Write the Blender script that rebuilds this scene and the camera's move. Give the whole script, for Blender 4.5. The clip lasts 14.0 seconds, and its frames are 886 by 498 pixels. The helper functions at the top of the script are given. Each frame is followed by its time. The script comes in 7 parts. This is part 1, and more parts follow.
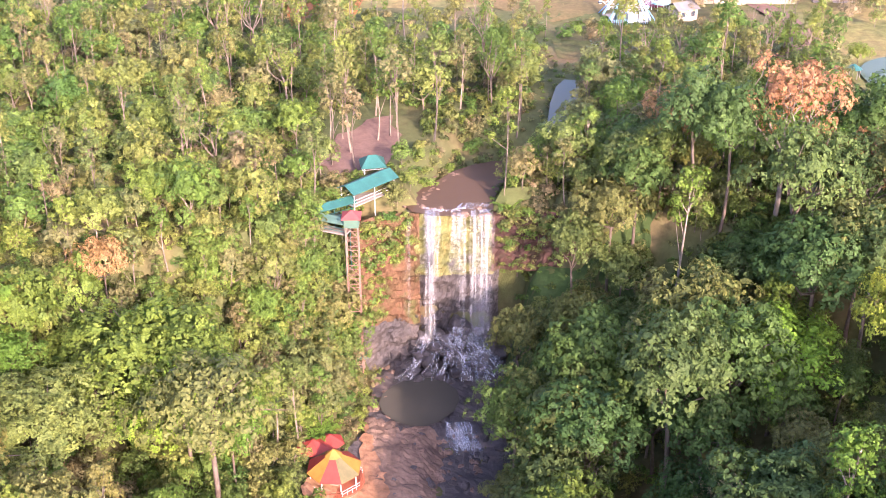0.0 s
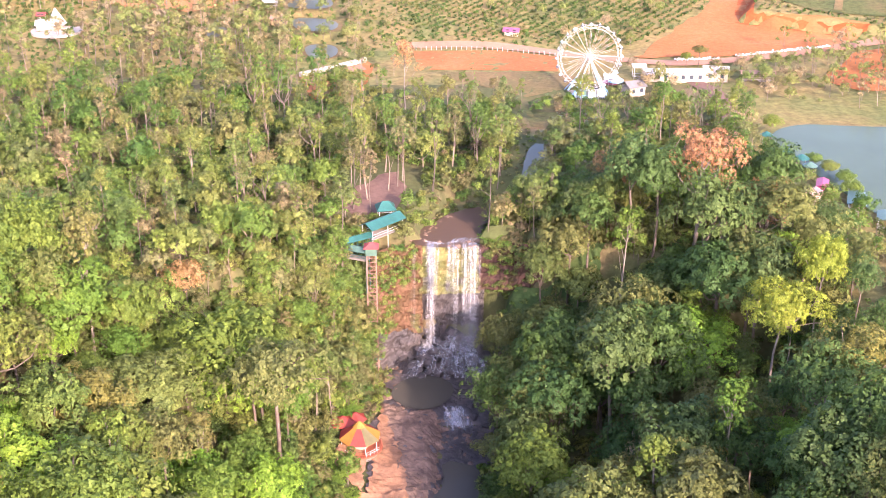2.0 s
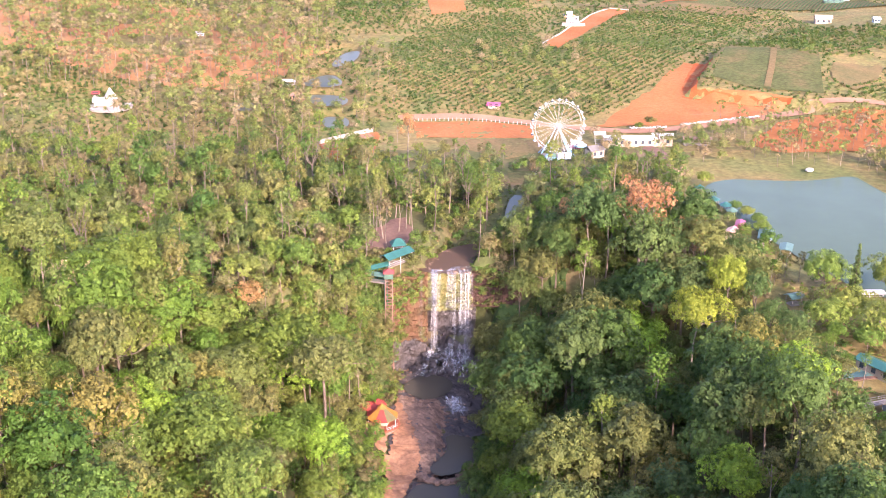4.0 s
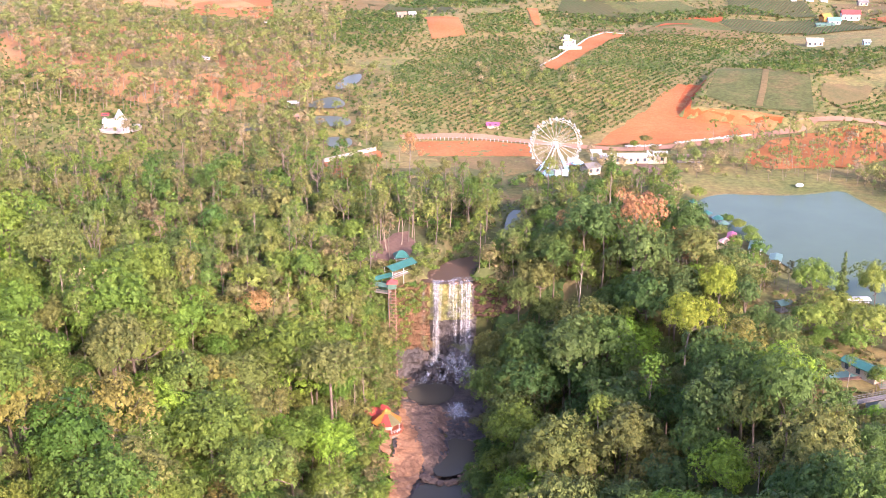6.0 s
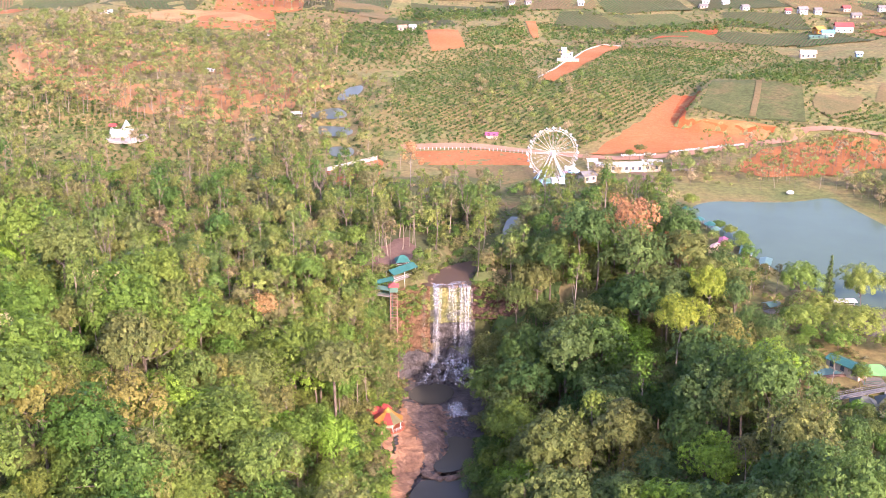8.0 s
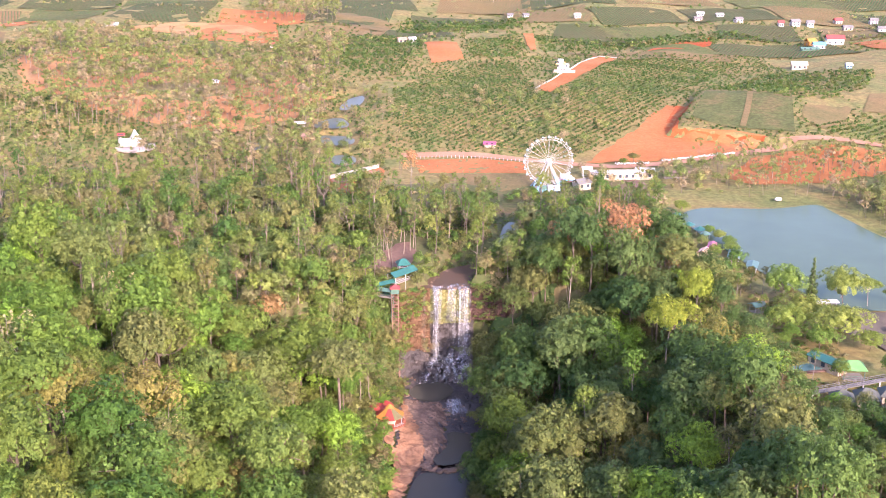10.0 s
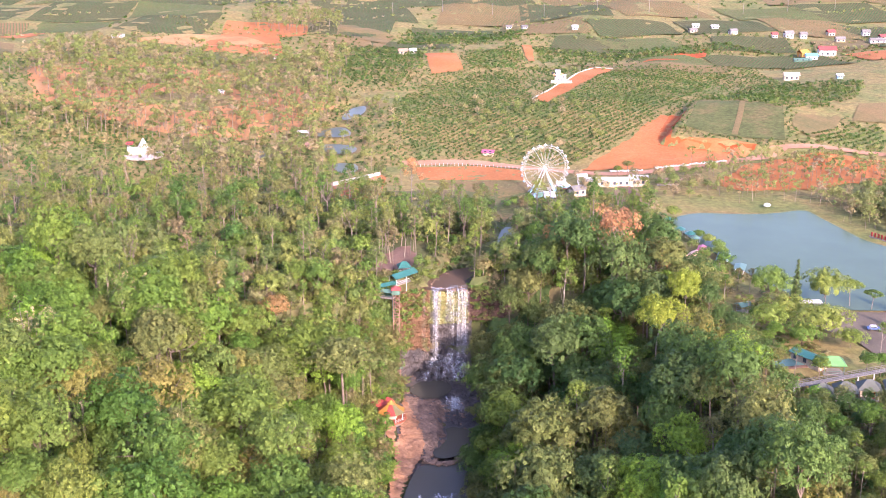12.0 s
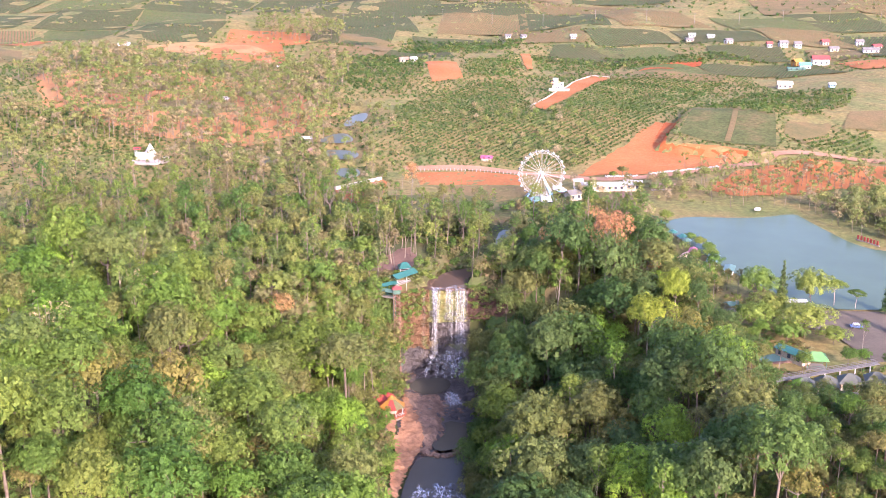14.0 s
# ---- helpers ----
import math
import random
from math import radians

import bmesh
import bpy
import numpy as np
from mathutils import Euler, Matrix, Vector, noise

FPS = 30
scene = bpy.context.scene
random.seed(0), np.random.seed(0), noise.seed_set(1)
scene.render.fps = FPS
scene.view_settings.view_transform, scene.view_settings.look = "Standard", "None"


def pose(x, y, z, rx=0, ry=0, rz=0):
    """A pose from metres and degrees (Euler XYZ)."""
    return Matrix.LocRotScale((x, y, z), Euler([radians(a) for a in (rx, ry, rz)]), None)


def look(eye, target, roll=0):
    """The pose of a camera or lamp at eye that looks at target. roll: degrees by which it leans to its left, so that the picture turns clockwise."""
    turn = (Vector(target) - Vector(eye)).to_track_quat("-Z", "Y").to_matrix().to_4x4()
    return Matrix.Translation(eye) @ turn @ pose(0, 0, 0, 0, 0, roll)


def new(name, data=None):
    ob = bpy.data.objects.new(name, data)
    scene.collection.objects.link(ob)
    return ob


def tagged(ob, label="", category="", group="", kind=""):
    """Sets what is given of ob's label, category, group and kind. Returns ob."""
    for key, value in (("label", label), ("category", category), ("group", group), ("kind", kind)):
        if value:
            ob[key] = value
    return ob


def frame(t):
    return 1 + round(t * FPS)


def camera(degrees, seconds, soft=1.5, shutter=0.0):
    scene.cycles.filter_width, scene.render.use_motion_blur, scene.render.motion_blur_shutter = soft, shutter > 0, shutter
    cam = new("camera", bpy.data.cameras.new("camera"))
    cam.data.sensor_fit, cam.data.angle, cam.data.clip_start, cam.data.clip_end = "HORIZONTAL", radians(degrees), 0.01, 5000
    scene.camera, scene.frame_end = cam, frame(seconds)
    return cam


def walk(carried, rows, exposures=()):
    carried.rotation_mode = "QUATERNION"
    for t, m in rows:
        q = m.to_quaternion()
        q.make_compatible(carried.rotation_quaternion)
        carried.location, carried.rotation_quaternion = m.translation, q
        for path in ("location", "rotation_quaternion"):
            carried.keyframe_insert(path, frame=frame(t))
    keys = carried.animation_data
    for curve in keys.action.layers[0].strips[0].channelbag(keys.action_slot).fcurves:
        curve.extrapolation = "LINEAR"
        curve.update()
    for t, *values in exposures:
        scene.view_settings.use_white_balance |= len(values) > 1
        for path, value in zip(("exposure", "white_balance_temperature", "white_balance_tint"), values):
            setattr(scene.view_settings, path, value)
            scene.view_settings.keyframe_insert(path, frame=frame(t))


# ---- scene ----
# Camera: one lens, drawn back and up from the falls
cam = camera(42.0, 14.0, soft=0.9)
PATH = [
    (0.0, pose(-0.99, -159.99, 78.28, 62.20, 0.15, 0.22)),
    (0.5, pose(-1.28, -170.60, 82.42, 62.91, 0.15, 0.08)),
    (1.0, pose(-1.75, -181.89, 86.17, 63.69, 0.07, -0.14)),
    (1.5, pose(-2.61, -195.04, 90.27, 64.60, -0.08, -0.41)),
    (2.0, pose(-4.16, -209.59, 94.68, 65.55, -0.18, -0.68)),
    (2.5, pose(-5.83, -225.42, 99.16, 66.52, -0.21, -0.96)),
    (3.0, pose(-7.47, -243.12, 103.57, 67.48, -0.25, -1.26)),
    (3.5, pose(-8.92, -261.09, 108.01, 68.38, -0.23, -1.53)),
    (4.0, pose(-9.91, -273.37, 111.47, 69.00, -0.18, -1.68)),
    (6.5, pose(-10.71, -286.14, 111.31, 70.53, 0.04, -1.76)),
    (7.0, pose(-10.81, -288.79, 111.69, 70.68, 0.05, -1.78)),
    (7.5, pose(-10.85, -291.62, 112.04, 70.83, 0.06, -1.78)),
    (8.0, pose(-10.81, -294.54, 112.37, 71.00, 0.08, -1.76)),
    (10.5, pose(-11.28, -310.58, 114.93, 71.70, 0.08, -1.80)),
    (11.0, pose(-11.25, -313.87, 115.40, 71.84, 0.09, -1.78)),
    (11.5, pose(-11.23, -317.00, 115.79, 71.98, 0.10, -1.78)),
    (12.0, pose(-11.23, -320.24, 116.18, 72.12, 0.10, -1.77)),
    (12.5, pose(-11.20, -323.51, 116.59, 72.25, 0.10, -1.76)),
    (13.0, pose(-11.20, -326.67, 117.00, 72.34, 0.07, -1.76)),
    (13.5, pose(-11.24, -329.57, 117.34, 72.44, 0.03, -1.74)),
    (14.0, pose(-11.27, -332.16, 117.59, 72.55, -0.01, -1.72)),
]
walk(cam, PATH, exposures=[(0.0, 3.03, 6000, 42), (4.0, 2.78, 6000, 40), (14.0, 2.68, 5700, 40)])

# ---- light ----
SUN_DIR = Vector((0.44, -0.90, 0.0)).normalized()
SUN_EL = radians(24)
to_sun = Vector((SUN_DIR.x * math.cos(SUN_EL), SUN_DIR.y * math.cos(SUN_EL), math.sin(SUN_EL)))
world = bpy.data.worlds.new("sky")
scene.world = world
world.use_nodes = True
wn = world.node_tree.nodes
sky = wn.new("ShaderNodeTexSky")
sky.sky_type, sky.sun_disc = "NISHITA", False
sky.sun_elevation, sky.sun_rotation = SUN_EL, math.atan2(SUN_DIR.x, SUN_DIR.y)
sky.air_density, sky.dust_density, sky.ozone_density = 1.0, 3.0, 1.5
world.node_tree.links.new(sky.outputs[0], wn["Background"].inputs[0])
wn["Background"].inputs[1].default_value = 0.15
sun = new("sun", bpy.data.lights.new("sun", "SUN"))
sun.data.energy, sun.data.angle, sun.data.color = 2.4, radians(0.6), (1.0, 0.81, 0.58)
sun.matrix_world = look(to_sun * 300, (0, 0, 0))


# ---- materials ----
def nodes_of(name):
    m = bpy.data.materials.new(name)
    m.use_nodes = True
    nt = m.node_tree
    return m, nt, nt.nodes["Principled BSDF"]


def node(nt, kind, **values):
    n = nt.nodes.new(kind)
    for key, v in values.items():
        n.inputs[key].default_value = v
    return n


def ramp(nt, fac, stops):
    r = nt.nodes.new("ShaderNodeValToRGB")
    e = r.color_ramp.elements
    while len(e) < len(stops):
        e.new(0.5)
    for k, (p, c) in enumerate(stops):
        e[k].position, e[k].color = p, (*c, 1)
    nt.links.new(fac, r.inputs[0])
    return r.outputs[0]


def noise_node(nt, scale, detail=4.0, rough=0.6, warp=0.0):
    co = nt.nodes.new("ShaderNodeTexCoord")
    n = nt.nodes.new("ShaderNodeTexNoise")
    n.inputs["Scale"].default_value, n.inputs["Detail"].default_value = scale, detail
    n.inputs["Roughness"].default_value, n.inputs["Distortion"].default_value = rough, warp
    nt.links.new(co.outputs["Object"], n.inputs["Vector"])
    return n.outputs["Fac"]


def mix(nt, fac, a, b, mode="MIX"):
    m = nt.nodes.new("ShaderNodeMix")
    m.data_type, m.blend_type = "RGBA", mode
    for sock, v in ((m.inputs[0], fac), (m.inputs[6], a), (m.inputs[7], b)):
        if isinstance(v, (int, float)):
            sock.default_value = v
        elif isinstance(v, tuple):
            sock.default_value = (*v, 1)
        else:
            nt.links.new(v, sock)
    return m.outputs[2]


def bump(nt, bsdf, fac, strength, distance):
    b = node(nt, "ShaderNodeBump", Strength=strength, Distance=distance)
    nt.links.new(fac, b.inputs["Height"])
    nt.links.new(b.outputs[0], bsdf.inputs["Normal"])


def surface(name, stops, coarse, fine, rough=0.9, relief=0.15, metal=0.0, grain=0.25):
    """Mottled surface: broad patches from stops, a finer grain over them, and relief."""
    m, nt, b = nodes_of(name)
    big, small = noise_node(nt, coarse, 5, 0.6, 0.4), noise_node(nt, fine, 6, 0.7)
    col = ramp(nt, big, stops)
    g = ramp(nt, small, [(0.3, (1 - grain,) * 3), (0.7, (1 + grain,) * 3)])
    nt.links.new(mix(nt, 1.0, col, g, "MULTIPLY"), b.inputs["Base Color"])
    b.inputs["Roughness"].default_value, b.inputs["Metallic"].default_value = rough, metal
    b.inputs["Specular IOR Level"].default_value = 0.08 if rough > 0.8 else 0.3
    bump(nt, b, small, 0.6, relief)
    return m


def leaves(name, stops, per="object", translucent=0.35, holes=0.0, cells=4.2):
    """Foliage: one tint for a plant, lighter and darker leaves in it, gaps between them, some light through the leaf."""
    m, nt, b = nodes_of(name)
    if per == "object":
        tint = nt.nodes.new("ShaderNodeObjectInfo").outputs["Random"]
    else:
        a = nt.nodes.new("ShaderNodeAttribute")
        a.attribute_name = "tint"
        tint = a.outputs["Fac"]
    geo = nt.nodes.new("ShaderNodeNewGeometry")
    co = nt.nodes.new("ShaderNodeTexCoord")
    vo = node(nt, "ShaderNodeTexVoronoi", Scale=cells)
    nt.links.new(co.outputs["Object"], vo.inputs["Vector"])
    col = ramp(nt, tint, stops)
    spray_tone = ramp(nt, geo.outputs["Random Per Island"], [(0.0, (0.70, 0.74, 0.70)), (0.5, (0.9, 0.9, 0.9)), (1.0, (1.1, 1.06, 0.96))])
    leaf_tone = ramp(nt, vo.outputs["Color"], [(0.15, (0.62, 0.65, 0.60)), (0.5, (0.93, 0.94, 0.92)), (0.85, (1.18, 1.15, 1.05))])
    col = mix(nt, 1.0, mix(nt, 1.0, col, spray_tone, "MULTIPLY"), leaf_tone, "MULTIPLY")
    nt.links.new(col, b.inputs["Base Color"])
    bump(nt, b, vo.outputs["Distance"], 0.5, 0.12)
    b.inputs["Roughness"].default_value = 0.6
    b.inputs["Specular IOR Level"].default_value = 0.12
    t = nt.nodes.new("ShaderNodeBsdfTranslucent")
    nt.links.new(col, t.inputs[0])
    s = node(nt, "ShaderNodeMixShader", Fac=translucent)
    nt.links.new(b.outputs[0], s.inputs[1])
    nt.links.new(t.outputs[0], s.inputs[2])
    out = s
    if holes:
        gap = nt.nodes.new("ShaderNodeMath")
        gap.operation = "GREATER_THAN"
        gap.inputs[1].default_value = holes
        nt.links.new(vo.outputs["Distance"], gap.inputs[0])
        tr = nt.nodes.new("ShaderNodeBsdfTransparent")
        out = nt.nodes.new("ShaderNodeMixShader")
        nt.links.new(gap.outputs[0], out.inputs[0])
        nt.links.new(s.outputs[0], out.inputs[1])
        nt.links.new(tr.outputs[0], out.inputs[2])
    nt.links.new(out.outputs[0], nt.nodes["Material Output"].inputs[0])
    return m


def foliage(name, stops, per="object", cells=4.2):
    """Outer sprays with gaps, and the close leaves inside the crown."""
    return leaves(name, stops, per, 0.35, 0.55, cells), leaves(name + "_inner", stops, per, 0.25, 0.60, cells)


def paint(name, colour, rough=0.5, metal=0.0, dirt=0.25, scale=0.6):
    m, nt, b = nodes_of(name)
    n = noise_node(nt, scale, 6, 0.7)
    dark = tuple(c * (1 - dirt) for c in colour)
    nt.links.new(ramp(nt, n, [(0.35, dark), (0.62, colour)]), b.inputs["Base Color"])
    b.inputs["Specular IOR Level"].default_value = 0.2 if rough > 0.3 else 0.5
    b.inputs["Roughness"].default_value, b.inputs["Metallic"].default_value = rough, metal
    return m


GREENS = [(0.0, (0.055, 0.115, 0.025)), (0.12, (0.095, 0.160, 0.028)), (0.24, (0.140, 0.185, 0.034)), (0.36, (0.150, 0.150, 0.048)), (0.48, (0.070, 0.130, 0.028)),
          (0.58, (0.118, 0.175, 0.034)), (0.68, (0.165, 0.178, 0.046)), (0.78, (0.080, 0.132, 0.034)), (0.88, (0.172, 0.145, 0.066)), (0.95, (0.115, 0.140, 0.050)), (1.0, (0.195, 0.145, 0.085))]
DEEP = [(0.0, (0.041, 0.086, 0.023)), (0.25, (0.074, 0.124, 0.027)), (0.45, (0.050, 0.094, 0.028)), (0.65, (0.106, 0.127, 0.034)), (0.85, (0.128, 0.130, 0.039)), (1.0, (0.062, 0.117, 0.031))]
FRESH = [(0.0, (0.052, 0.110, 0.017)), (0.14, (0.078, 0.150, 0.020)), (0.28, (0.118, 0.160, 0.027)), (0.42, (0.064, 0.122, 0.021)), (0.55, (0.132, 0.158, 0.030)),
         (0.66, (0.088, 0.158, 0.022)), (0.78, (0.108, 0.138, 0.037)), (0.90, (0.150, 0.138, 0.043)), (1.0, (0.096, 0.124, 0.037))]
LEAF, LEAF_STUFF = foliage("leaf", FRESH), foliage("leaf_woodland", GREENS, "tint")
LEAF_DEEP = foliage("leaf_deep", DEEP)
LEAF_LIME = foliage("leaf_lime", [(0.0, (0.170, 0.235, 0.026)), (1.0, (0.205, 0.245, 0.030))])
LEAF_YELLOW = foliage("leaf_yellow", [(0.0, (0.150, 0.148, 0.036)), (0.5, (0.168, 0.142, 0.040)), (1.0, (0.140, 0.148, 0.034))])
LEAF_RUST = foliage("leaf_rust", [(0.0, (0.300, 0.155, 0.076)), (0.5, (0.340, 0.190, 0.085)), (1.0, (0.290, 0.130, 0.068))])
LEAF_GREY = foliage("leaf_grey_green", [(0.0, (0.125, 0.162, 0.042)), (1.0, (0.150, 0.173, 0.048))])
LEAF_TAN = foliage("leaf_tan", [(0.0, (0.280, 0.170, 0.072)), (1.0, (0.300, 0.190, 0.085))])
LEAF_COFFEE = foliage("leaf_coffee", [(0.0, (0.036, 0.078, 0.017)), (0.5, (0.056, 0.104, 0.021)), (0.85, (0.088, 0.120, 0.028)), (1.0, (0.105, 0.105, 0.034))], "tint")
LEAF_PALM = foliage("leaf_palm", [(0.0, (0.120, 0.216, 0.031)), (1.0, (0.170, 0.248, 0.037))])
LEAF_PARK = foliage("leaf_park", [(0.0, (0.105, 0.178, 0.031)), (0.5, (0.140, 0.205, 0.037)), (1.0, (0.170, 0.205, 0.041))])
LEAF_BRIGHT = foliage("leaf_bright", [(0.0, (0.115, 0.232, 0.024)), (1.0, (0.160, 0.254, 0.027))])
LEAF_OPEN = foliage("leaf_open_land", [(0.0, (0.110, 0.155, 0.040)), (0.3, (0.180, 0.190, 0.060)), (0.55, (0.140, 0.180, 0.050)), (0.8, (0.225, 0.180, 0.090)), (1.0, (0.240, 0.190, 0.120))], "tint")
BARK = surface("bark", [(0.3, (0.06, 0.045, 0.034)), (0.7, (0.115, 0.092, 0.07))], 0.8, 6, 0.9, 0.03)
BARK_PALE = surface("bark_pale", [(0.3, (0.11, 0.09, 0.07)), (0.7, (0.215, 0.185, 0.145))], 0.8, 6, 0.85, 0.03)
BARK_MID = surface("bark_mid", [(0.3, (0.08, 0.062, 0.048)), (0.7, (0.17, 0.14, 0.108))], 0.8, 6, 0.9, 0.03)
FOREST_FLOOR = surface("forest_floor", [(0.25, (0.035, 0.05, 0.016)), (0.5, (0.06, 0.065, 0.024)), (0.75, (0.11, 0.075, 0.04))], 0.05, 0.7, 0.95, 0.3)
RED_EARTH = surface("red_earth", [(0.3, (0.180, 0.068, 0.022)), (0.55, (0.220, 0.088, 0.030)), (0.75, (0.235, 0.110, 0.044))], 0.04, 0.8, 0.95, 0.3, grain=0.2)
RED_DEEP = surface("red_earth_fresh", [(0.3, (0.175, 0.040, 0.012)), (0.7, (0.225, 0.062, 0.018))], 0.06, 0.8, 0.95, 0.4, grain=0.2)
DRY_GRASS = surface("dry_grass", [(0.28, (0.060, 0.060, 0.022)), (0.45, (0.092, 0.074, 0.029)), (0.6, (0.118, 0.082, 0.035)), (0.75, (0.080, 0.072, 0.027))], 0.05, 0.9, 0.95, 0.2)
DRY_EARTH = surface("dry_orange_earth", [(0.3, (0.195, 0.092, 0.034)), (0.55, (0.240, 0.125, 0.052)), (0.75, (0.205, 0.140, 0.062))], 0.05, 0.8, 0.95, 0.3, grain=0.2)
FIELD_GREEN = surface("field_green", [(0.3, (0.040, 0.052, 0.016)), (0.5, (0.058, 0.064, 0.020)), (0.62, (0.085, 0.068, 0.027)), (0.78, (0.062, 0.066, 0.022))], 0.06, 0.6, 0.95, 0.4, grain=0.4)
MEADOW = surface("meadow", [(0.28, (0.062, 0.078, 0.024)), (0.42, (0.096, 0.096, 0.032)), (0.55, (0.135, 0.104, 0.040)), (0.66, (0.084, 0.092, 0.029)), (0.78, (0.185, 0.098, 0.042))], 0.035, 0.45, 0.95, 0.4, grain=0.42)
# Green grass, darkened so its colour carries the shade over the terrace.
GRASS_SHADED = surface("grass", [(0.3, (0.022, 0.046, 0.013)), (0.7, (0.05, 0.075, 0.022))], 0.12, 1.2, 0.95, 0.2)
ROAD_DUST = surface("road_dust", [(0.3, (0.190, 0.100, 0.058)), (0.7, (0.225, 0.135, 0.084))], 0.1, 1.0, 0.9, 0.05, grain=0.1)
ASPHALT = surface("asphalt_worn", [(0.3, (0.062, 0.052, 0.038)), (0.7, (0.088, 0.074, 0.055))], 0.1, 1.5, 0.9, 0.05, grain=0.12)
PAVING = surface("paving_pink", [(0.3, (0.085, 0.052, 0.038)), (0.7, (0.130, 0.082, 0.060))], 0.3, 2.0, 0.9, 0.03, grain=0.15)
ROCK_RED = surface("rock_red", [(0.26, (0.034, 0.040, 0.013)), (0.40, (0.064, 0.040, 0.020)), (0.56, (0.092, 0.050, 0.028)), (0.68, (0.052, 0.054, 0.018)), (0.8, (0.080, 0.046, 0.026))], 0.22, 1.1, 0.9, 0.5)
ROCK_DARK = surface("rock_wet", [(0.3, (0.025, 0.022, 0.022)), (0.55, (0.048, 0.041, 0.037)), (0.75, (0.089, 0.066, 0.054))], 0.25, 1.4, 0.7, 0.35)
ROCK_BAND = surface("rock_band", [(0.28, (0.026, 0.016, 0.014)), (0.5, (0.056, 0.031, 0.024)), (0.66, (0.031, 0.031, 0.013)), (0.8, (0.097, 0.051, 0.038))], 0.3, 1.6, 0.85, 0.5)
ROCK_BROWN = surface("rock_brown", [(0.3, (0.078, 0.054, 0.040)), (0.6, (0.147, 0.099, 0.069)), (0.8, (0.216, 0.138, 0.094))], 0.25, 1.2, 0.85, 0.35)
BEACH_SOIL = surface("beach_earth", [(0.3, (0.150, 0.078, 0.040)), (0.6, (0.225, 0.125, 0.070)), (0.8, (0.260, 0.165, 0.110))], 0.2, 1.2, 0.9, 0.25)


def crop_rows(name, leaf, soil, turn):
    """Planted rows seen from afar: bands of leaves and soil, broken by patches."""
    m, nt, b = nodes_of(name)
    co, mp = nt.nodes.new("ShaderNodeTexCoord"), nt.nodes.new("ShaderNodeMapping")
    mp.inputs["Rotation"].default_value = (0, 0, turn)
    nt.links.new(co.outputs["Object"], mp.inputs[0])
    wave = node(nt, "ShaderNodeTexWave", Scale=0.16, Distortion=2.0, Detail=3.0)
    wave.inputs["Detail Scale"].default_value = 4.0
    nt.links.new(mp.outputs[0], wave.inputs["Vector"])
    rows = ramp(nt, wave.outputs["Fac"], [(0.25, soil), (0.6, leaf)])
    worn = ramp(nt, noise_node(nt, 0.03, 5, 0.65, 0.5), [(0.45, (0, 0, 0)), (0.7, (1, 1, 1))])
    col = mix(nt, worn, rows, tuple((p + 2 * q) / 3 for p, q in zip(leaf, soil)))
    grain = ramp(nt, noise_node(nt, 0.6, 5, 0.7), [(0.3, (0.6,) * 3), (0.7, (1.3,) * 3)])
    nt.links.new(mix(nt, 1.0, col, grain, "MULTIPLY"), b.inputs["Base Color"])
    b.inputs["Roughness"].default_value, b.inputs["Specular IOR Level"].default_value = 0.95, 0.05
    bump(nt, b, wave.outputs["Fac"], 0.5, 0.5)
    return m


ROWS_DARK = crop_rows("crop_rows_dark", (0.030, 0.060, 0.018), (0.075, 0.055, 0.026), 0.5)
ROWS_GREEN = crop_rows("crop_rows_green", (0.050, 0.085, 0.022), (0.090, 0.070, 0.030), 1.2)
ROWS_DRY = crop_rows("crop_rows_dry", (0.070, 0.080, 0.028), (0.145, 0.085, 0.038), -0.3)


def water(name, colour, rough, ripple):
    m, nt, b = nodes_of(name)
    n = noise_node(nt, 0.05, 3)
    nt.links.new(ramp(nt, n, [(0.3, tuple(c * 0.85 for c in colour)), (0.7, colour)]), b.inputs["Base Color"])
    b.inputs["Roughness"].default_value, b.inputs["IOR"].default_value = rough, 1.33
    b.inputs["Specular IOR Level"].default_value = 0.06
    bump(nt, b, noise_node(nt, 1.6, 4), 0.25, ripple)
    return m


LAKE_WATER = water("lake_water", (0.052, 0.076, 0.044), 0.18, 0.03)
POND_WATER = water("pond_water", (0.060, 0.068, 0.045), 0.3, 0.03)
RIVER_WATER = water("river_water", (0.065, 0.042, 0.025), 0.3, 0.05)
POOL_WATER = water("pool_water", (0.055, 0.052, 0.040), 0.15, 0.04)


def falling(name, cover, most):
    """White water: fine foam threads drawn out along the fall, thinner towards each ribbon's edges."""
    m, nt, b = nodes_of(name)
    co = nt.nodes.new("ShaderNodeTexCoord")
    mp = nt.nodes.new("ShaderNodeMapping")
    mp.inputs["Scale"].default_value = (6.5, 6.5, 0.16)
    nt.links.new(co.outputs["Object"], mp.inputs[0])
    n = node(nt, "ShaderNodeTexNoise", Scale=1.3, Detail=7.0, Roughness=0.75)
    nt.links.new(mp.outputs[0], n.inputs["Vector"])
    clump = noise_node(nt, 0.55, 4)
    b.inputs["Base Color"].default_value, b.inputs["Roughness"].default_value = (0.29, 0.295, 0.30, 1), 0.6
    thread = ramp(nt, n.outputs["Fac"], [(cover, (0, 0, 0)), (cover + 0.3, (most,) * 3)])
    body = ramp(nt, clump, [(0.3, (0.35,) * 3), (0.6, (1, 1, 1))])
    edge = nt.nodes.new("ShaderNodeAttribute")
    edge.attribute_name = "tint"
    alpha = mix(nt, 1.0, mix(nt, 1.0, thread, body, "MULTIPLY"), edge.outputs["Color"], "MULTIPLY")
    nt.links.new(alpha, b.inputs["Alpha"])
    return m


